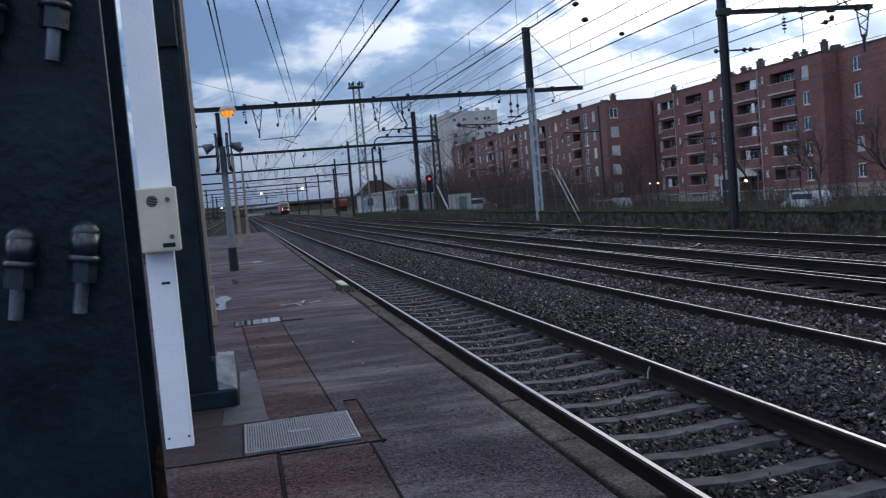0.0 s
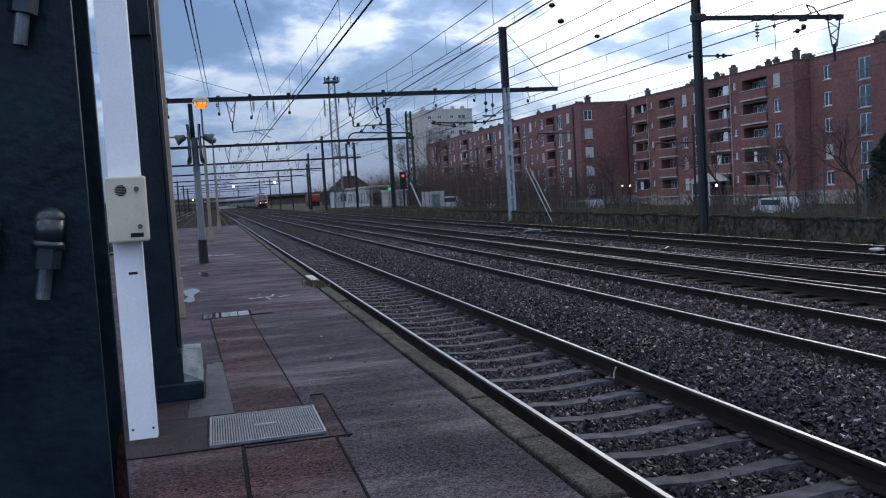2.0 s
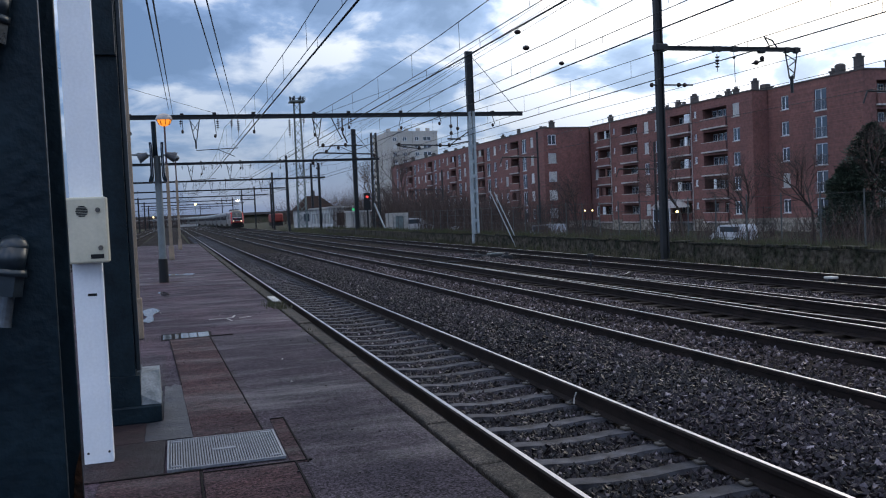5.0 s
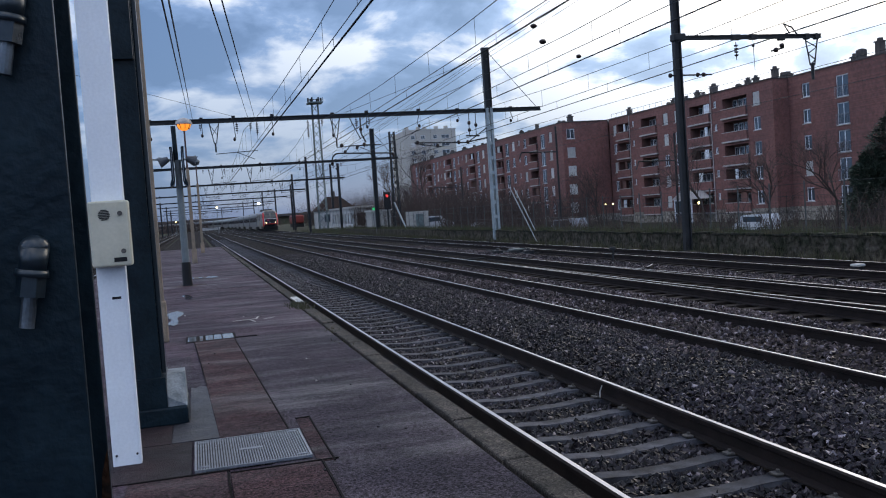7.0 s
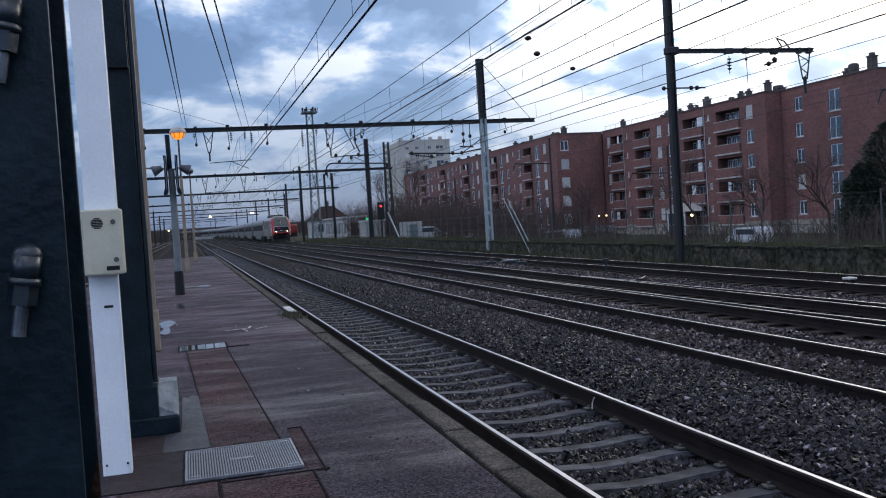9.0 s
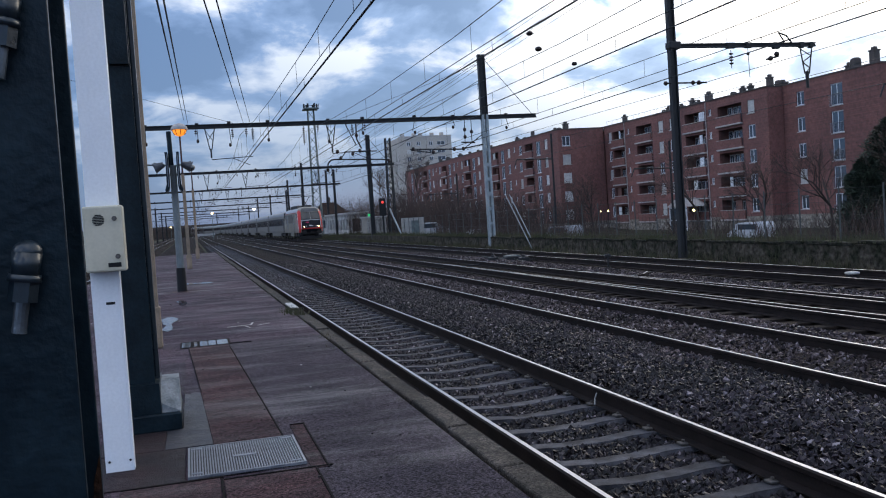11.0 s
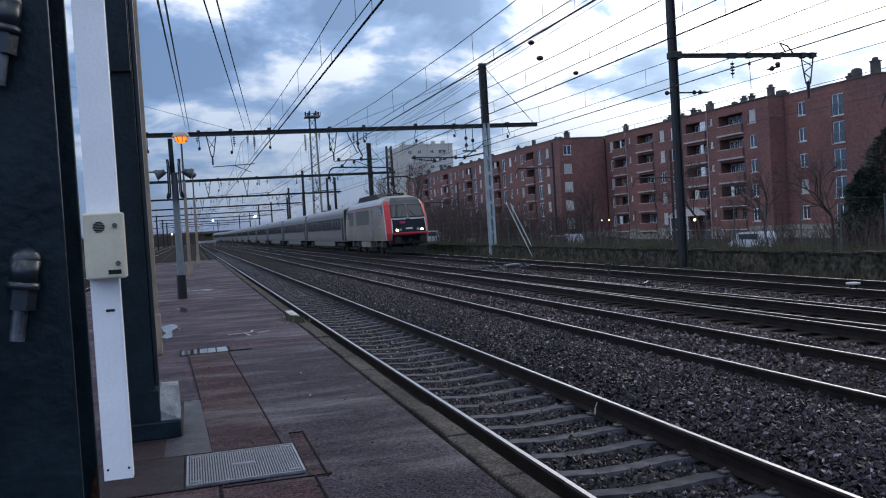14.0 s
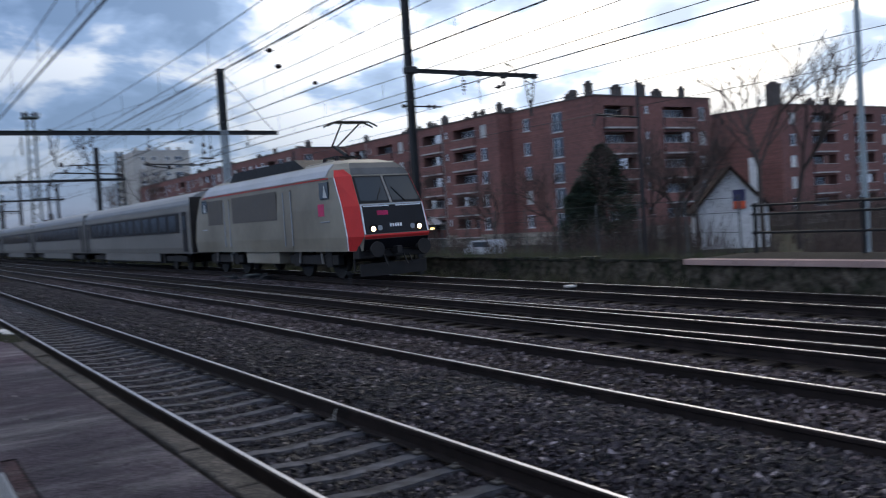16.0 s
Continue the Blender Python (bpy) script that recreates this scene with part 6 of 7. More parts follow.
def van(x, y, heading, material, label, sink=0.0):
    t = thing("parked_van", pose(x, y, ground_height(x, y) - sink, 0, 0, heading), label, "van", "parked vehicles")
    bm = bmesh.new()
    prism(bm, [(-2.4, 0.35), (2.3, 0.35), (2.35, 0.9), (1.5, 1.1), (0.9, 1.75), (-2.2, 1.8), (-2.4, 1.2)], "y", -0.85, 0.85)
    bmesh.ops.bevel(bm, geom=bm.edges[:], offset=0.08, segments=2, affect="EDGES")
    part("body", bm, M[material], t)
    for s in (-1, 1):
        for xx in (-1.5, 1.45):
            w = part("wheel", tubes(((xx, s * 0.65, 0.32), (xx, s * 0.87, 0.32), 0.32), n=16), M["black"], t)
            part("rim", tubes(((xx, s * 0.86, 0.32), (xx, s * 0.885, 0.32), 0.19), n=12), M["steel"], w)
        part("side_window", boxes((-2.0, 0.6, s * 0.86 - 0.01, s * 0.86 + 0.01, 1.15, 1.62)), M["pane"], t)
    bm = bmesh.new()
    prism(bm, [(1.52, 1.14), (0.95, 1.70), (0.99, 1.72), (1.56, 1.16)], "y", -0.72, 0.72)
    part("windscreen", bm, M["pane"], t)


van(48.5, 69.0, 92, "van_white", "white van parked before the flats", 0.45)
van(33.5, 103, 70, "van_white", "pale car parked beyond the wall")
van(25.6, 95.5, 8, "van_white", "pale car parked beyond the wall")
van(31.0, 71, 95, "steel", "grey car parked beyond the fence")


# ---------- trees ----------
def bare_tree(x, y, h, seed, spread=0.5, depth=6, label="bare winter tree with many thin twigs"):
    rng = random.Random(seed)
    big, small = [], []

    def grow(p, d, length, r, k):
        q = p
        n = 3 if k < 3 else 2
        for i in range(n):
            d = (d + Vector((rng.uniform(-1, 1), rng.uniform(-1, 1), rng.uniform(-0.1, 0.5))) * 0.10).normalized()
            e = q + d * (length / n)
            (big if k < 3 else small).append((q, e, r * (1 - 0.25 * i / n), r * (1 - 0.25 * (i + 1) / n)))
            q = e
            if k and i < n - 1 and k < depth:
                side(q, d, length, r, k)
        if k < depth:
            for _ in range(2 if k else 3):
                side(q, d, length, r, k)

    def side(q, d, length, r, k):
        a = rng.uniform(0, 6.28)
        t = d.cross(Vector((math.cos(a), math.sin(a), 0.3))).normalized()
        nd = (d * rng.uniform(0.6, 1.0) + t * rng.uniform(0.35, 1.0) * spread * 1.6 + Vector((0, 0, 0.12))).normalized()
        grow(q, nd, length * rng.uniform(0.55, 0.8), r * rng.uniform(0.5, 0.68), k + 1)

    grow(Vector((0, 0, -0.2)), Vector((0, 0, 1)), h * 0.34, h * (0.0135 if h < 15 else 0.0105), 0)
    t = thing("tree", pose(x, y, ground_height(x, y), 0, 0, rng.uniform(0, 360)), label, "tree", "bare trees")
    part("trunk", tube_mesh("trunk", big, M["bark"], 7), None, t)
    part("crown", tube_mesh("crown", small, M["twig"], 3), None, t)
    return t


def brush(name, label, spots, stems, h):
    """A thicket of thin upright twigs, one mesh."""
    rows = []
    for x, y in spots:
        z = ground_height(x, y)
        for _ in range(stems):
            a, hh = random.uniform(0, 6.28), h * random.uniform(0.5, 1.15)
            p = Vector((x + random.uniform(-0.5, 0.5), y + random.uniform(-0.5, 0.5), z))
            m = p + Vector((math.cos(a) * hh * 0.1, math.sin(a) * hh * 0.1, hh * 0.55))
            e = m + Vector((math.cos(a) * hh * 0.22, math.sin(a) * hh * 0.22, hh * 0.45))
            rows += [(p, m, 0.022, 0.014), (m, e, 0.014, 0.005)]
            for _ in range(3):
                b = random.uniform(0, 6.28)
                s = p.lerp(m, random.uniform(0.4, 1))
                rows.append((s, s + Vector((math.cos(b) * hh * 0.15, math.sin(b) * hh * 0.15, hh * 0.25)), 0.009, 0.004))
    tagged(new(name, tube_mesh(name, rows, M["twig"], 3)), label, "shrubs", kind="stuff")


def conifer(x, y, h, seed):
    rng = random.Random(seed)
    t = thing("evergreen_tree", pose(x, y, ground_height(x, y)), "dense dark evergreen tree behind the fence", "tree")
    part("trunk", tubes(((0, 0, 0), (0, 0, h * 0.8), 0.2, 0.06)), M["bark"], t)
    V, F = [], []
    for _ in range(10000):
        z = rng.random() ** 0.8
        r = (0.27 * h) * (1 - z ** 2.4) ** 0.7 * (0.6 + 0.4 * rng.random() ** 0.5) * (1 + 0.5 * noise.noise((z * 7, seed, rng.random())))
        a = rng.uniform(0, 6.28)
        r *= 1 + 0.55 * noise.noise((math.cos(a) * 1.8, math.sin(a) * 1.8, z * 7))
        c = Vector((r * math.cos(a), r * math.sin(a), h * (0.06 + 0.94 * z)))
        d = Vector((math.cos(a) + rng.uniform(-.6, .6), math.sin(a) + rng.uniform(-.6, .6), rng.uniform(-0.4, 0.9))).normalized()
        s = d.cross(Vector((rng.uniform(-1, 1), rng.uniform(-1, 1), 1))).normalized() * 0.05
        k = len(V)
        V += [c - s, c + s, c + d * rng.uniform(0.2, 0.42)]
        F.append((k, k + 1, k + 2))
    me = bpy.data.meshes.new("crown")
    me.from_pydata(V, [], F)
    me.materials.append(M["needle"])
    part("crown", me, None, t)


bare_tree(41.5, 66, 9.0, 3), bare_tree(42.5, 58.5, 7.5, 5), bare_tree(43, 52.0, 8.2, 8), bare_tree(45, 50.0, 7.0, 12)
bare_tree(47, 41.5, 11, 21), bare_tree(50.6, 39.0, 17.5, 34, 0.42, 4), bare_tree(40, 83, 8, 40), bare_tree(53.6, 38.4, 16.5, 44, 0.42, 4)
bare_tree(46.3, 45.0, 9.0, 81), bare_tree(48.0, 44.2, 10.0, 82), bare_tree(49.5, 45.4, 8.5, 83), bare_tree(85, 75, 18, 51), bare_tree(90, 78, 17, 52), bare_tree(45, 46.5, 9.5, 61)
conifer(44.6, 48.0, 8.2, 7), conifer(43.0, 48.6, 5.6, 9)
brush("thicket", "dense leafless brown thicket behind the fence", [(random.uniform(26, 42), random.uniform(84, 150)) for _ in range(420)], 9, 6.0)
brush("fence_shrubs", "leafless shrubs and brambles along the fence", [(random.uniform(22.5, 30), random.uniform(20, 85)) for _ in range(160)], 7, 1.6)
brush("thicket", "leafless brown thicket beside the gabled house", [(random.uniform(40, 50), random.uniform(42, 50)) for _ in range(60)], 8, 3.0)
brush("thicket", "leafless scrub and hedges beyond the gabled house", [(random.uniform(58, 130), random.uniform(36, 66)) for _ in range(330)], 7, 4.2)
brush("thicket", "low scrub between the far platform and the gabled house", [(x, x * random.uniform(0.45, 0.70)) for x in [random.uniform(32, 58) for _ in range(150)]], 8, 2.0)
brush("thicket", "far leafless trees beside the yard", [(random.uniform(34, 60), random.uniform(200, 330)) for _ in range(220)], 8, 9.0)
bare_tree(38, 128, 8, 71), bare_tree(34, 142, 8, 72), bare_tree(44, 168, 17, 73), bare_tree(41, 182, 16, 74)


def poles():
    for x, y, h, m in ((33.8, 78.5, 10.8, "dark_steel"), (41.4, 41.0, 11.7, "dark_steel"), (26.9, 17.0, 14, "mast_grey"), (32, 104, 8.5, "dark_steel"), (41.5, 70.2, 9.0, "dark_steel")):
        t = thing("lamp_pole", pose(x, y, ground_height(x, y)), "slender pole behind the fence", "pole", "slender poles")
        part("shaft", tubes(((0, 0, -0.2), (0, 0, h), 0.11, 0.09), n=10), M[m], t)
        part("arm", tubes(((0, 0, h - 2.4), (-3.6, 0, h - 2.3), 0.06), ((-3.6, 0, h - 2.3), (-3.9, 0, h - 3.0), 0.05)), M[m], t)


poles()


def far_lights():
    for x, y, z, m, r, lab in ((23.3, 330, 9.4, "lamp_white", 0.5, "bright white yard lamp on a mast"), (5.2, 205, 6.3, "lamp_yellow", 0.24, "yellow signal lamp on a post"), (-4.5, 240, 4.0, "lamp_yellow", 0.2, "yellow lamp on a post")):
        t = thing("yard_lamp", pose(x, y, -0.5), lab, "lamp", "yard lamps")
        part("pole", tubes(((0, 0, 0), (0, 0, z), 0.06)), M["green_steel"], t)
        bm = bmesh.new()
        ball(bm, (0, -0.2, z), r, 0.9, 12, 8)
        part("lantern", bm, M[m], t, "lit lantern")


far_lights()


def far_end():
    """What closes the line: a road embankment with its bridge, a low white wall and bare scrub."""
    t = thing("road_overpass", pose(0, 0, 0), "grey road embankment and bridge crossing far behind the yard", "overpass")
    bm = bmesh.new()
    prism(bm, [(560, -1), (566, 4.6), (580, 4.6), (590, -1)], "x", -420, 520)
    part("embankment", bm, M["earth"], t, "scrubby earth embankment")
    part("deck", boxes((-420, 520, 563, 582, 4.6, 5.2)), M["chimney"], t)
    part("parapet", boxes((-420, 520, 562.6, 563.0, 4.7, 6.2)), M["chimney"], t)
    w = thing("low_wall", pose(0, 0, 0), "low white wall beside the curving line", "wall")
    part("masonry", boxes((2.8, 10.4, 384, 384.5, -0.6, 0.75), bevel=0.05), M["pale_concrete"], w)
    part("coping", boxes((2.6, 10.6, 383.8, 384.7, 0.752, 0.95), bevel=0.04), M["white_wall"], w)


far_end()
brush("thicket", "far leafless brown scrub before the embankment", [(random.uniform(-14, 6), random.uniform(392, 440)) for _ in range(150)] + [(random.uniform(-60, -14), random.uniform(300, 460)) for _ in range(260)] + [(random.uniform(-19, -10.5), random.uniform(190, 300)) for _ in range(90)], 6, 7.0)
brush("thicket", "leafless scrub along the foot of the embankment", [(random.uniform(20, 170), random.uniform(430, 540)) for _ in range(260)], 5, 5.5)
brush("thicket", "low scrub at the end of the platform", [(random.uniform(-0.4, 1.3), random.uniform(58.5, 66)) for _ in range(26)], 8, 0.9)


# ---------- train ----------
NOSE = [(0.98, 0.26, 1.18, 0.80, 1.45), (1.45, 0.0, 1.23, 0.72, 1.49), (2.46, 0.28, 1.20, 1.0, 1.49), (3.48, 0.92, 1.10, 1.55, 1.43), (3.74, 1.15, 1.03, 1.85, 1.30), (3.95, 1.5, 0.88, 2.2, 1.08), (4.1, 2.1, 0.55, 2.7, 0.8)]
LOCO = 17.7


def nose_at(z):
    zs = [r[0] for r in NOSE]
    return [float(np.interp(z, zs, [r[i] for r in NOSE])) for i in range(1, 5)]


def strip(levels, side, out):
    """A panel on the cab: its front (side 0) or one of its slanting cheeks (-1, 1), 'out' metres proud of the shell."""
    bm = bmesh.new()
    rows = []
    for z, a, b in levels:
        yf, hf, ys, hs = nose_at(z)
        if side == 0:
            p, q = (a * hf, yf - out, z), (b * hf, yf - out, z)
            back = [(a * hf, yf + 0.03, z), (b * hf, yf + 0.03, z)]
        else:
            P = lambda f, o: (side * (hf + (hs - hf) * f + o * 0.7), yf + (ys - yf) * f - o * 0.7, z)
            p, q = P(a, out), P(b, out)
            back = [P(a, -0.03), P(b, -0.03)]
        rows.append([bm.verts.new(v) for v in (p, q, back[1], back[0])])
    for r, s in zip(rows, rows[1:]):
        for i in range(4):
            bm.faces.new((r[i], r[(i + 1) % 4], s[(i + 1) % 4], s[i]))
    bm.faces.new(rows[0]), bm.faces.new(rows[-1][::-1])
    bmesh.ops.recalc_face_normals(bm, faces=bm.faces)
    return bm


def wheelset():
    bm = bmesh.new()
    tube(bm, (-0.8, 0, 0), (0.8, 0, 0), 0.08, n=10)
    for s in (-1, 1):
        tube(bm, (s * 0.685, 0, 0), (s * 0.82, 0, 0), 0.6, n=28)
        tube(bm, (s * 0.82, 0, 0), (s * 0.84, 0, 0), 0.14, n=10)
        box(bm, s * 0.83 - 0.01, s * 0.83 + 0.01, -0.45, 0.45, -0.05, 0.05)
    return bm


def locomotive():
    t = thing("locomotive", pose(14.44, 27, 0), "grey electric locomotive with red cab cheeks and a black front", "locomotive")
    bm = bmesh.new()
    rings = []
    for z, yf, hf, ys, hs in NOSE:
        p = [(-hf, yf), (-hs, ys), (-hs, LOCO - ys), (-hf, LOCO - yf), (hf, LOCO - yf), (hs, LOCO - ys), (hs, ys), (hf, yf)]
        rings.append([bm.verts.new((x, y, z)) for x, y in p])
    for a, b in zip(rings, rings[1:]):
        for i in range(8):
            bm.faces.new((a[i], b[i], b[(i + 1) % 8], a[(i + 1) % 8]))
    bm.faces.new(rings[0]), bm.faces.new(rings[-1][::-1])
    bmesh.ops.recalc_face_normals(bm, faces=bm.faces)
    part("body", bm, M["loco_grey"], t)
    for s in (-1, 1):
        part("cheek_panel", strip([(0.99, 0.45, 0.92), (1.45, 0.0, 0.95), (2.46, 0.0, 0.95), (3.48, 0.0, 1.0), (3.72, 0.35, 0.95)], s, 0.012), M["loco_red"], t, "red cab cheek")
        part("cheek_edge", strip([(1.0, 0.93, 1.0), (1.45, 0.96, 1.02), (2.46, 0.96, 1.02), (3.46, 0.98, 1.04)], s, 0.014), M["win_frame"], t, "thin pale edge line")
        for za, zb, ca, cb in ((2.36, 2.46, 0.55, 0.97), (1.52, 2.46, 0.95, 0.985)):
            part("edge_line", strip([(za, min(s * ca, s * cb), max(s * ca, s * cb)), (zb, min(s * ca, s * cb), max(s * ca, s * cb))] if za < 2 else [(2.41, min(s * 0.1, s * 0.9), max(s * 0.1, s * 0.9)), (2.44, min(s * 0.1, s * 0.9), max(s * 0.1, s * 0.9))], 0, 0.022), M["win_frame"], t, "thin pale line")
        part("wiper", tubes(((s * 0.55, 0.30, 2.56), (s * 0.2, 0.60, 3.05), 0.015)), M["black"], t)
    part("front_panel", strip([(1.52, -0.97, 0.97), (2.0, -0.97, 0.97), (2.44, -0.97, 0.97)], 0, 0.014), M["loco_black"], t, "black front panel")
    part("bumper_band", strip([(1.36, -0.98, 0.98), (1.45, -0.98, 0.98), (1.50, -0.98, 0.98)], 0, 0.018), M["loco_red"], t, "red band under the lamps")
    # added black sheet; the dark of the unlit void below is its colour
    part("apron", strip([(0.99, -0.99, 0.99), (1.2, -0.99, 0.99), (1.345, -0.99, 0.99)], 0, 0.02), M["loco_black"], t, "black panel painted for the unlit void under the red band")
    part("front_panel", strip([(2.46, -0.98, 0.98), (2.50, -0.98, 0.98)], 0, 0.03), M["loco_roof"], t, "pale moulding")
    part("windscreen_surround", strip([(2.52, -0.99, 0.99), (3.46, -0.99, 0.99)], 0, 0.012), M["loco_black"], t)
    part("brow", strip([(3.5, -1.0, 1.0), (3.74, -1.0, 1.0), (3.94, -0.98, 0.98)], 0, 0.01), M["brow_grey"], t, "dark grey brow over the windscreen")
    part("screen_pillar", strip([(2.52, -0.035, 0.035), (3.46, -0.035, 0.035)], 0, 0.03), M["loco_dark"], t, "grey pillar between the windscreens")
    for a, b in ((-0.93, -0.07), (0.07, 0.93)):
        part("windscreen", strip([(2.60, a, b), (3.40, a, b)], 0, 0.022), M["screen"], t)
    for s in (-1, 1):
        yf = nose_at(1.68)[0]
        hl = part("headlight", tubes(((s * 0.85, yf - 0.035, 1.68), (s * 0.85, yf + 0.05, 1.68), 0.16), n=18), M["loco_black"], t)
        part("lamp", tubes(((s * 0.87, yf - 0.05, 1.68), (s * 0.87, yf - 0.036, 1.68), 0.08), n=18), M["head_glow"], hl, "lit headlamp")
        part("marker_lamp", tubes(((s * 0.62, yf - 0.03, 1.70), (s * 0.62, yf, 1.70), 0.09), n=14), M["loco_roof"], t, "unlit marker lamp")
    for i in range(5):
        yf = nose_at(1.76)[0]
        part("number", boxes((-0.23 + i * 0.095, -0.165 + i * 0.095, yf - 0.024, yf - 0.01, 1.69, 1.83)), M["white_paint"], t, "pale number bar")
    yf = nose_at(2.18)[0]
    part("badge", boxes((-0.62, -0.22, yf - 0.03, yf - 0.005, 2.11, 2.27), bevel=0.008), M["loco_logo"], t, "magenta badge")
    part("badge", boxes((-1.497, -1.47, 2.35, 2.85, 2.2, 2.62), bevel=0.006), M["loco_logo"], t, "red badge on the side")
    for y0, y1 in ((1.95, 2.65), (LOCO - 2.65, LOCO - 1.95)):
        for s in (-1, 1):
            part("cab_window", boxes((s * 1.482 - 0.022, s * 1.482 + 0.022, y0, y1, 2.78, 3.36), bevel=0.01), M["screen"], t)
            ql = bmesh.new()
            prism(ql, [(y0 + 0.08, 2.82), (y0 + 0.42, 2.82), (y0 + 0.3, 3.25)], "x", s * 1.505 - 0.003, s * 1.505 + 0.003)
            part("quarter_light", ql, M["shutter"], t, "pale triangular quarter light")
            part("grab_rail", tubes(((s * 1.5, y0, 2.0), (s * 1.5, y1, 2.0), 0.022), n=6), M["loco_roof"], t)
    for s in (-1, 1):
        for y0, y1 in ((5.2, 5.75), (12.0, 12.5)):
            dr = part("side_door", boxes((s * 1.492 - 0.012, s * 1.492 + 0.012, y0, y1, 1.1, 3.3), bevel=0.01), M["loco_grey"], t)
            part("handrail", tubes(((s * 1.53, y0 - 0.08, 1.2), (s * 1.53, y0 - 0.08, 3.2), 0.02), n=6), M["loco_roof"], dr)
            part("handrail", tubes(((s * 1.53, y1 + 0.08, 1.2), (s * 1.53, y1 + 0.08, 3.2), 0.02), n=6), M["loco_roof"], dr)
        for y0, y1 in ((6.6, 11.6), (12.9, 14.9)):
            gr = boxes((s * 1.486 - 0.012, s * 1.486 + 0.012, y0, y1, 2.2, 3.3), bevel=0.004)
            for i in range(11):
                box(gr, s * 1.497 - 0.006, s * 1.497 + 0.006, y0 + 0.05, y1 - 0.05, 2.24 + i * 0.095, 2.29 + i * 0.095)
            part("side_grille", gr, M["grille_brown"], t, "brown-grey ventilation grille")
        part("roof_stripe", boxes((s * 1.437 - 0.02, s * 1.437 + 0.02, 2.0, LOCO - 2.0, 3.45, 3.485)), M["loco_red"], t, "thin red line under the roof")
        rs = bmesh.new()
        prism(rs, [(s * 1.42, 3.52), (s * 1.44, 3.53), (s * 1.31, 3.76), (s * 1.10, 3.97), (s * 1.08, 3.95), (s * 1.29, 3.74)], "y", 2.2, LOCO - 2.2)
        part("roof_edge", rs, M["loco_roof"], t, "silver roof edge")
    part("roof", boxes((-0.78, 0.78, 2.9, LOCO - 2.9, 4.05, 4.14), bevel=0.02), M["loco_dark"], t)
    cov = bmesh.new()
    prism(cov, [(4.9, 4.0), (13.2, 4.0), (12.6, 4.42), (5.9, 4.42)], "x", -0.95, 0.95)
    part("roof_cover", cov, M["black"], t, "black roof equipment cover")
    part("roof_pipe", tubes(((-0.9, 8.6, 4.43), (-0.9, 9.9, 4.43), 0.04), ((-0.75, 13.0, 4.35), (-0.75, 14.6, 4.12), 0.04)), M["loco_roof"], t)
    # raised single-arm pantograph
    fr = bmesh.new()
    prism(fr, [(-0.5, 3.2), (0.5, 3.2), (0.5, 4.2), (-0.5, 4.2)], "z", 4.28, 4.33)
    pan = part("pantograph", fr, M["black"], t)
    part("lower_arm", tubes(((0, 3.3, 4.34), (0, 4.3, 4.76), 0.06)), M["black"], pan)
    for sx in (-1, 1):
        part("upper_arm", tubes(((sx * 0.1, 4.3, 4.74), (sx * 0.35, 2.9, 5.42), 0.03)), M["black"], pan)
    part("collector_head", tubes(*[((sx * 0.65, y, 5.48), (sx * 0.98, y, 5.33), 0.03) for sx in (-1, 1) for y in (2.7, 3.05)], *[((-0.65, y, 5.48), (0.65, y, 5.48), 0.04) for y in (2.7, 3.05)], ((-0.4, 2.7, 5.46), (-0.4, 3.05, 5.46), 0.03), ((0.4, 2.7, 5.46), (0.4, 3.05, 5.46), 0.03)), M["black"], pan)
    part("insulator", tubes(*[((sx * 0.45, y, 4.05), (sx * 0.45, y, 4.3), 0.09) for sx in (-1, 1) for y in (3.2, 4.2)]), M["insulator"], pan)
    # underframe
    part("buffer_beam", boxes((-1.3, 1.3, 0.32, 0.8, 0.72, 1.16), bevel=0.03), M["bogie"], t)
    for s in (-1, 1):
        bu = part("buffer", tubes(((s * 0.88, 0.35, 1.02), (s * 0.88, -0.15, 1.02), 0.11), n=14), M["bogie"], t)
        part("buffer_head", tubes(((s * 0.88, -0.15, 1.02), (s * 0.88, -0.21, 1.02), 0.25), n=20), M["bogie"], bu)
        part("step", boxes((s * 1.15 - 0.2, s * 1.15 + 0.2, 0.5, 0.75, 0.3, 0.34), (s * 1.15 - 0.2, s * 1.15 - 0.17, 0.6, 0.66, 0.34, 0.75)), M["bogie"], t)
    part("coupling_hook", boxes((-0.1, 0.1, -0.1, 0.34, 0.85, 1.08), bevel=0.02), M["bogie"], t)
    part("air_hose", tubes(((-0.4, 0.3, 0.8), (-0.4, 0.05, 0.45), 0.03), ((0.35, 0.3, 0.8), (0.35, 0.05, 0.45), 0.03), ((0.55, 0.3, 0.8), (0.55, 0.08, 0.5), 0.025)), M["bogie"], t)
    pl = bmesh.new()
    prism(pl, [(-1.25, 0.15), (0, 0.12), (1.25, 0.15), (1.25, 0.55), (-1.25, 0.55)], "y", 0.35, 0.45)
    part("snow_plough", pl, M["bogie"], t)
    part("equipment_case", boxes((-1.38, 1.38, 6.9, 10.5, 0.5, 0.975), bevel=0.04), M["loco_grey"], t, "grey equipment case under the body")
    wheels = []
    wm = mesh_of(wheelset(), M["bogie"], "wheelset")
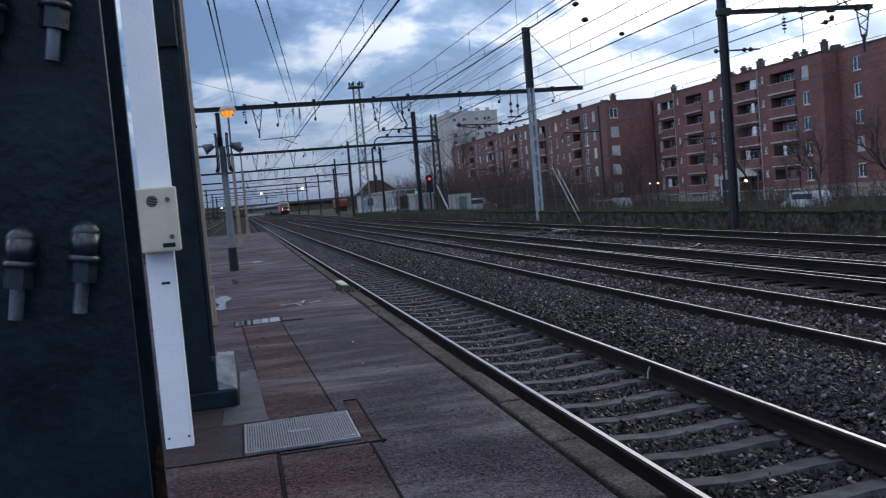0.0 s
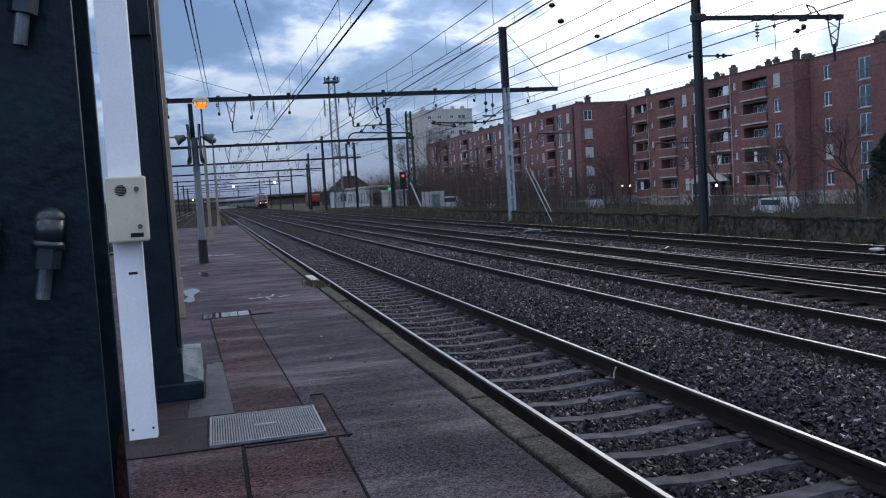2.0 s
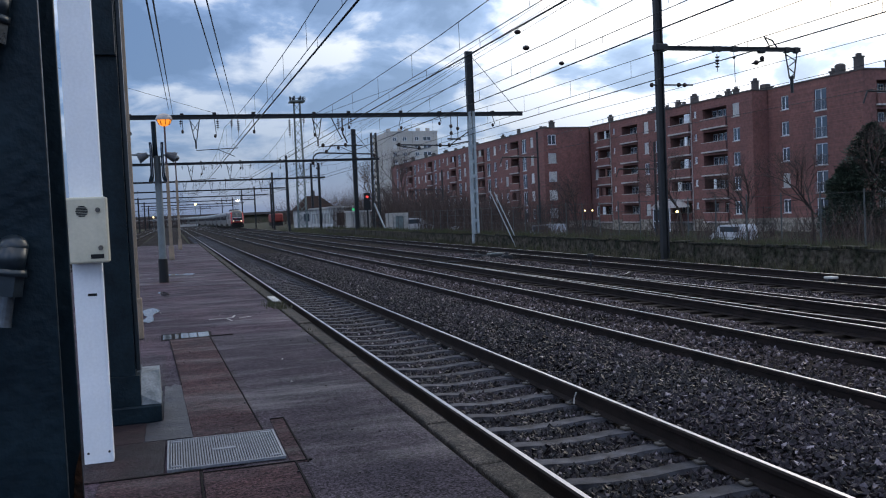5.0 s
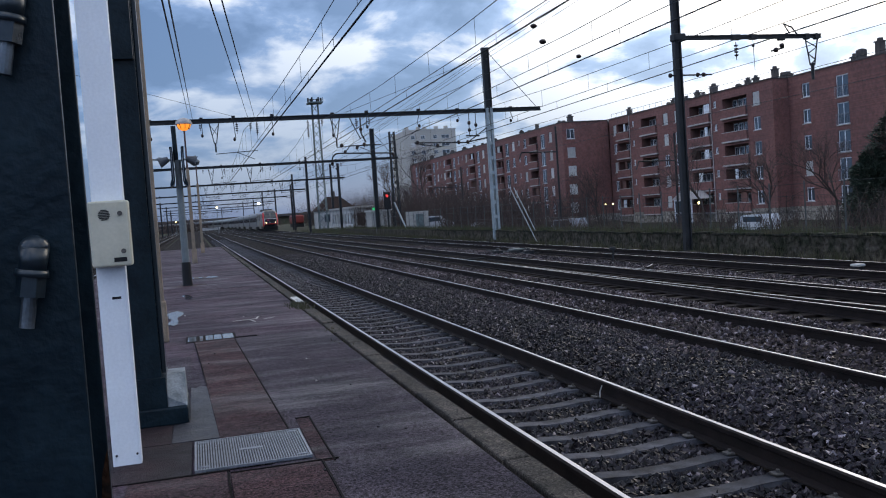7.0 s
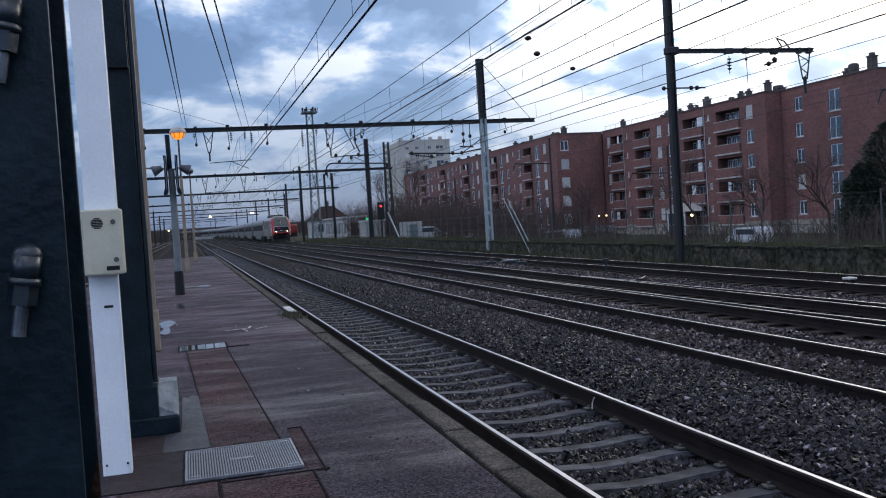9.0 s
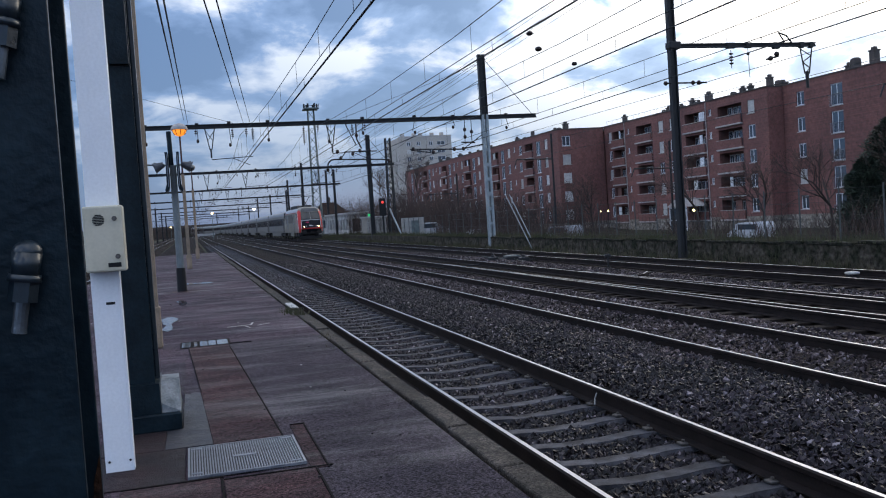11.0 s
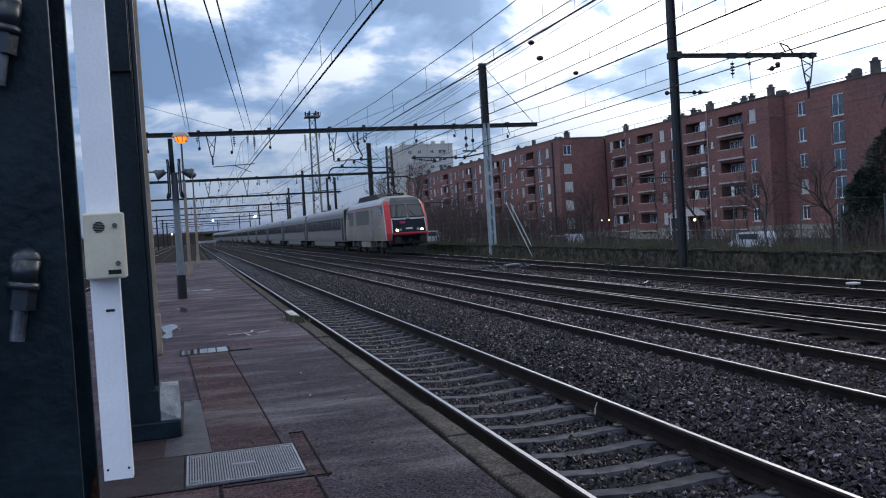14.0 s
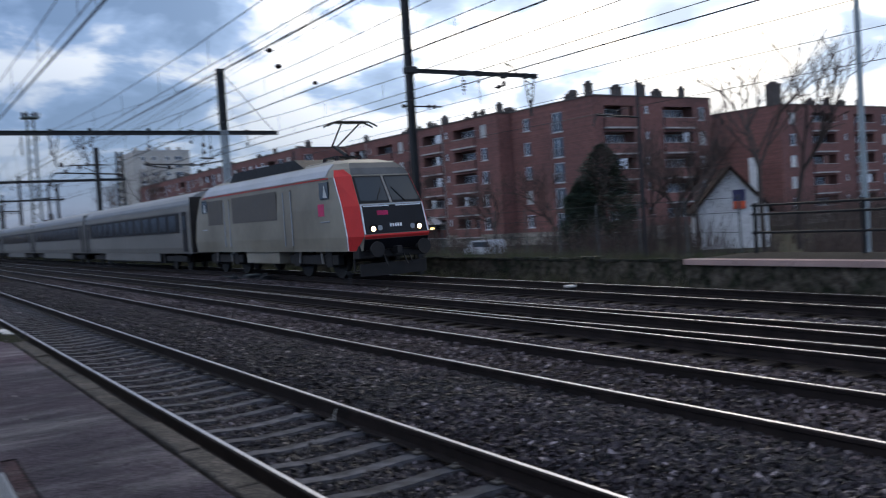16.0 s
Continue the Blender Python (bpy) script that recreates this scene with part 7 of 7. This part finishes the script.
    for yc in (4.15, 13.55):
        bg = part("bogie", boxes((-1.22, -1.0, yc - 2.1, yc + 2.1, 0.5, 0.85), (1.0, 1.22, yc - 2.1, yc + 2.1, 0.5, 0.85), (-1.0, 1.0, yc - 0.3, yc + 0.3, 0.5, 0.85), bevel=0.03), M["bogie"], t)
        for s in (-1, 1):
            for dy in (-1.4, 1.4):
                part("axle_box", boxes((s * 1.1 - 0.14, s * 1.1 + 0.14, yc + dy - 0.25, yc + dy + 0.25, 0.42, 0.98), bevel=0.04), M["bogie"], bg)
            for dd in (-1, 1):
                part("damper", tubes(((s * 1.28, yc + dd * 1.0, 0.55), (s * 1.28, yc + dd * 0.9, 0.98), 0.05)), M["loco_dark"], bg)
        for dy in (-1.4, 1.4):
            wheels.append((part("wheelset", wm, None, t, at=pose(0, yc + dy, 0.6)), yc + dy, 0.6))
    return t, wheels


COACH = 26.1


def coach():
    t = thing("passenger_coach", pose(14.44, 45, 0), "grey express passenger coach with a dark window band and silver roof", "coach", "coaches of the train")
    shell = bmesh.new()
    prism(shell, [(-1.36, 0.9), (-1.41, 1.2), (-1.41, 3.05), (-1.36, 3.3), (1.36, 3.3), (1.41, 3.05), (1.41, 1.2), (1.36, 0.9)], "y", 0, COACH)
    part("body", shell, M["coach_grey"], t)
    roof = bmesh.new()
    pts = [(-1.37, 3.302)] + [(-1.37 * math.cos(w), 3.36 + 0.68 * math.sin(w)) for w in np.linspace(0.05, math.pi - 0.05, 12)] + [(1.37, 3.302)]
    prism(roof, [(float(a), float(b)) for a, b in pts], "y", 0.02, COACH - 0.02)
    part("roof", roof, M["coach_roof"], t)
    for s in (-1, 1):
        part("window_band", boxes((s * 1.414 - 0.012, s * 1.414 + 0.012, 1.7, COACH - 1.7, 1.95, 2.98), bevel=0.005), M["coach_band"], t, "dark grey band along the windows")
        for i in range(12):
            y = 2.3 + i * 1.8
            part("window", boxes((s * 1.428 - 0.008, s * 1.428 + 0.008, y, y + 1.35, 2.05, 2.86), bevel=0.004), M["coach_pane"], t)
        for y in (0.45, COACH - 1.25):
            d = part("door", boxes((s * 1.414 - 0.012, s * 1.414 + 0.012, y, y + 0.8, 1.0, 3.0), bevel=0.005), M["coach_band"], t, "dark entrance door")
            part("door_window", boxes((s * 1.43 - 0.006, s * 1.43 + 0.006, y + 0.2, y + 0.6, 2.1, 2.8)), M["coach_pane"], d)
        part("skirt", boxes((s * 1.3 - 0.03, s * 1.3 + 0.03, 6.2, COACH - 6.2, 0.45, 0.9), bevel=0.01), M["coach_grey"], t)
    part("underframe", boxes((-1.15, 1.15, 5.8, COACH - 5.8, 0.35, 0.895)), M["bogie"], t)
    for y in (0, COACH):
        s = -1 if y == 0 else 1
        # near-black colour carries the shade of the gap between vehicles
        part("end_wall", boxes((-1.34, 1.34, y - 0.02, y + 0.02, 0.95, 3.7), bevel=0.01), M["bogie"], t, "end wall coloured dark for the shaded gap")
        part("gangway", boxes((-0.75, 0.75, min(y, y + s * 0.28), max(y, y + s * 0.28), 1.1, 3.5), bevel=0.03), M["black"], t, "black rubber gangway")
    for yc in (3.6, COACH - 3.6):
        bg = part("bogie", boxes((-1.15, -0.95, yc - 1.9, yc + 1.9, 0.45, 0.75), (0.95, 1.15, yc - 1.9, yc + 1.9, 0.45, 0.75), (-0.95, 0.95, yc - 0.3, yc + 0.3, 0.45, 0.8), bevel=0.03), M["bogie"], t)
        for dy in (-1.28, 1.28):
            part("wheelset", tubes(((-0.82, yc + dy, 0.46), (-0.69, yc + dy, 0.46), 0.46), ((0.69, yc + dy, 0.46), (0.82, yc + dy, 0.46), 0.46), ((-0.69, yc + dy, 0.46), (0.69, yc + dy, 0.46), 0.08), n=20), M["bogie"], bg)
    return t


loco, loco_wheels = locomotive()
first = coach()
coaches = [first] + [copy_thing(first, pose(14.44, 45 + i, 0)) for i in range(1, 12)]


# ---------- loose ballast stones near the platform ----------
def stones(name, label, count, x0, x1, y0, y1, material, skip, seed, size=(0.015, 0.036)):
    """Crushed stones joined into one mesh, resting on the bed."""
    rng = np.random.default_rng(seed)
    # eight-faced chips, each pushed out of shape
    bv = np.array([(1, 0, 0), (0, 1, 0), (-1, 0, 0), (0, -1, 0), (0.15, 0.1, 0.95), (-0.1, 0.1, -0.95)])
    bf = np.array([(0, 1, 4), (1, 2, 4), (2, 3, 4), (3, 0, 4), (1, 0, 5), (2, 1, 5), (3, 2, 5), (0, 3, 5)])
    u = rng.random(count)
    y = y0 + (y1 - y0) * u ** 1.5
    x = rng.uniform(x0, x1, count)
    keep = np.array([not skip(a, b) for a, b in zip(x, y)])
    x, y = x[keep], y[keep]
    n = len(x)
    z = np.interp(x, [p[0] for p in BED], [p[1] for p in BED]) + rng.uniform(-0.018, 0.036, n)
    z = np.where((x > 2.35) & (x < 4.3), np.minimum(z, -0.212), z)
    s = rng.uniform(*size, n)[:, None] * rng.uniform(0.65, 1.25, (n, 3)) * np.array([1.1, 1.1, 0.85])
    v = bv[None] * s[:, None, :] * rng.uniform(0.65, 1.3, (n, len(bv), 1)) + rng.normal(0, 0.006, (n, len(bv), 3))
    a = rng.uniform(0, 2 * np.pi, (n, 2))
    ca, sa, cb, sb = np.cos(a[:, 0])[:, None], np.sin(a[:, 0])[:, None], np.cos(a[:, 1])[:, None], np.sin(a[:, 1])[:, None]
    X, Y, Z = v[..., 0], v[..., 1], v[..., 2]
    Y, Z = Y * cb - Z * sb, Y * sb + Z * cb
    X, Y = X * ca - Y * sa, X * sa + Y * ca
    v = np.stack([X + x[:, None], Y + y[:, None], Z + z[:, None]], -1).reshape(-1, 3)
    f = (bf[None] + (np.arange(n) * len(bv))[:, None, None]).reshape(-1, 3)
    me = bpy.data.meshes.new(name)
    me.vertices.add(len(v)); me.vertices.foreach_set("co", v.astype(np.float32).ravel())
    me.loops.add(f.size); me.loops.foreach_set("vertex_index", f.astype(np.int32).ravel())
    me.polygons.add(len(f)); me.polygons.foreach_set("loop_start", (np.arange(len(f)) * 3).astype(np.int32))
    me.update(calc_edges=True); me.validate(); me.shade_flat()
    me.materials.append(M[material])
    tagged(new(name, me), label, "ballast", kind="stuff")


near_rail = lambda x: min(abs(x - r) for r in (2.561, 4.068, 6.372, 7.879, 9.57, 11.08, 13.687, 15.194)) < 0.07
on_sleeper = lambda x, y: 2.12 < x < 4.5 and abs((y + 6 + 0.3) % 0.6 - 0.3) < 0.088 + 0.03 * math.sin(x * 9 + y * 5)
stones("ballast_stones", "loose dark crushed ballast stones", 175000, 1.95, 6.3, 2.5, 52, "stone", lambda x, y: near_rail(x) or on_sleeper(x, y), 1)
stones("ballast_stones", "loose brownish crushed ballast stones", 80000, 5.75, 12.9, 4.0, 52, "stone_brown", lambda x, y: near_rail(x) or 9.1 < x < 11.6, 2)
stones("ballast_stones", "loose grey crushed ballast stones beside the far track", 26000, 11.6, 17.2, 8.0, 52, "stone", lambda x, y: near_rail(x) or 13.2 < x < 15.6, 3)
M["pale_stone"] = mat("pale_ballast_stone", (0.20, 0.17, 0.18), (0.10, 0.08, 0.086), 0.5, 0.5, 0.2, island=0.7, fine=40, spec=0.35, rough2=0.35)
stones("ballast_stones", "scattered paler ballast stones", 17000, 1.95, 12.9, 2.5, 46, "pale_stone", lambda x, y: near_rail(x) or on_sleeper(x, y) or 9.1 < x < 11.6, 4, (0.018, 0.034))

TRAIN_SPEED, FRONT_AT_END = 16.6, 25.65


def front_y(t):
    return FRONT_AT_END + TRAIN_SPEED * (16.0 - t)


def on_line(y, length):
    """The pose of a vehicle whose front stands at y on the far track."""
    a, b = y, y + length
    return pose(14.44 + bend(a), y, 0, 0, 0, math.degrees(math.atan2(bend(a) - bend(b), length)))


def motions():
    times = [0.5 * i for i in range(33)]
    walk(loco, [(t, on_line(front_y(t), LOCO)) for t in times])
    for i, c in enumerate(coaches):
        walk(c, [(t, on_line(front_y(t) + LOCO + 0.45 + i * (COACH + 0.55), COACH)) for t in times])
    step = 1 / 30
    for w, y, z in loco_wheels:
        walk(w, [(k * step, pose(0, y, z, math.degrees(TRAIN_SPEED * k * step / 0.6))) for k in range(481)])


motions()
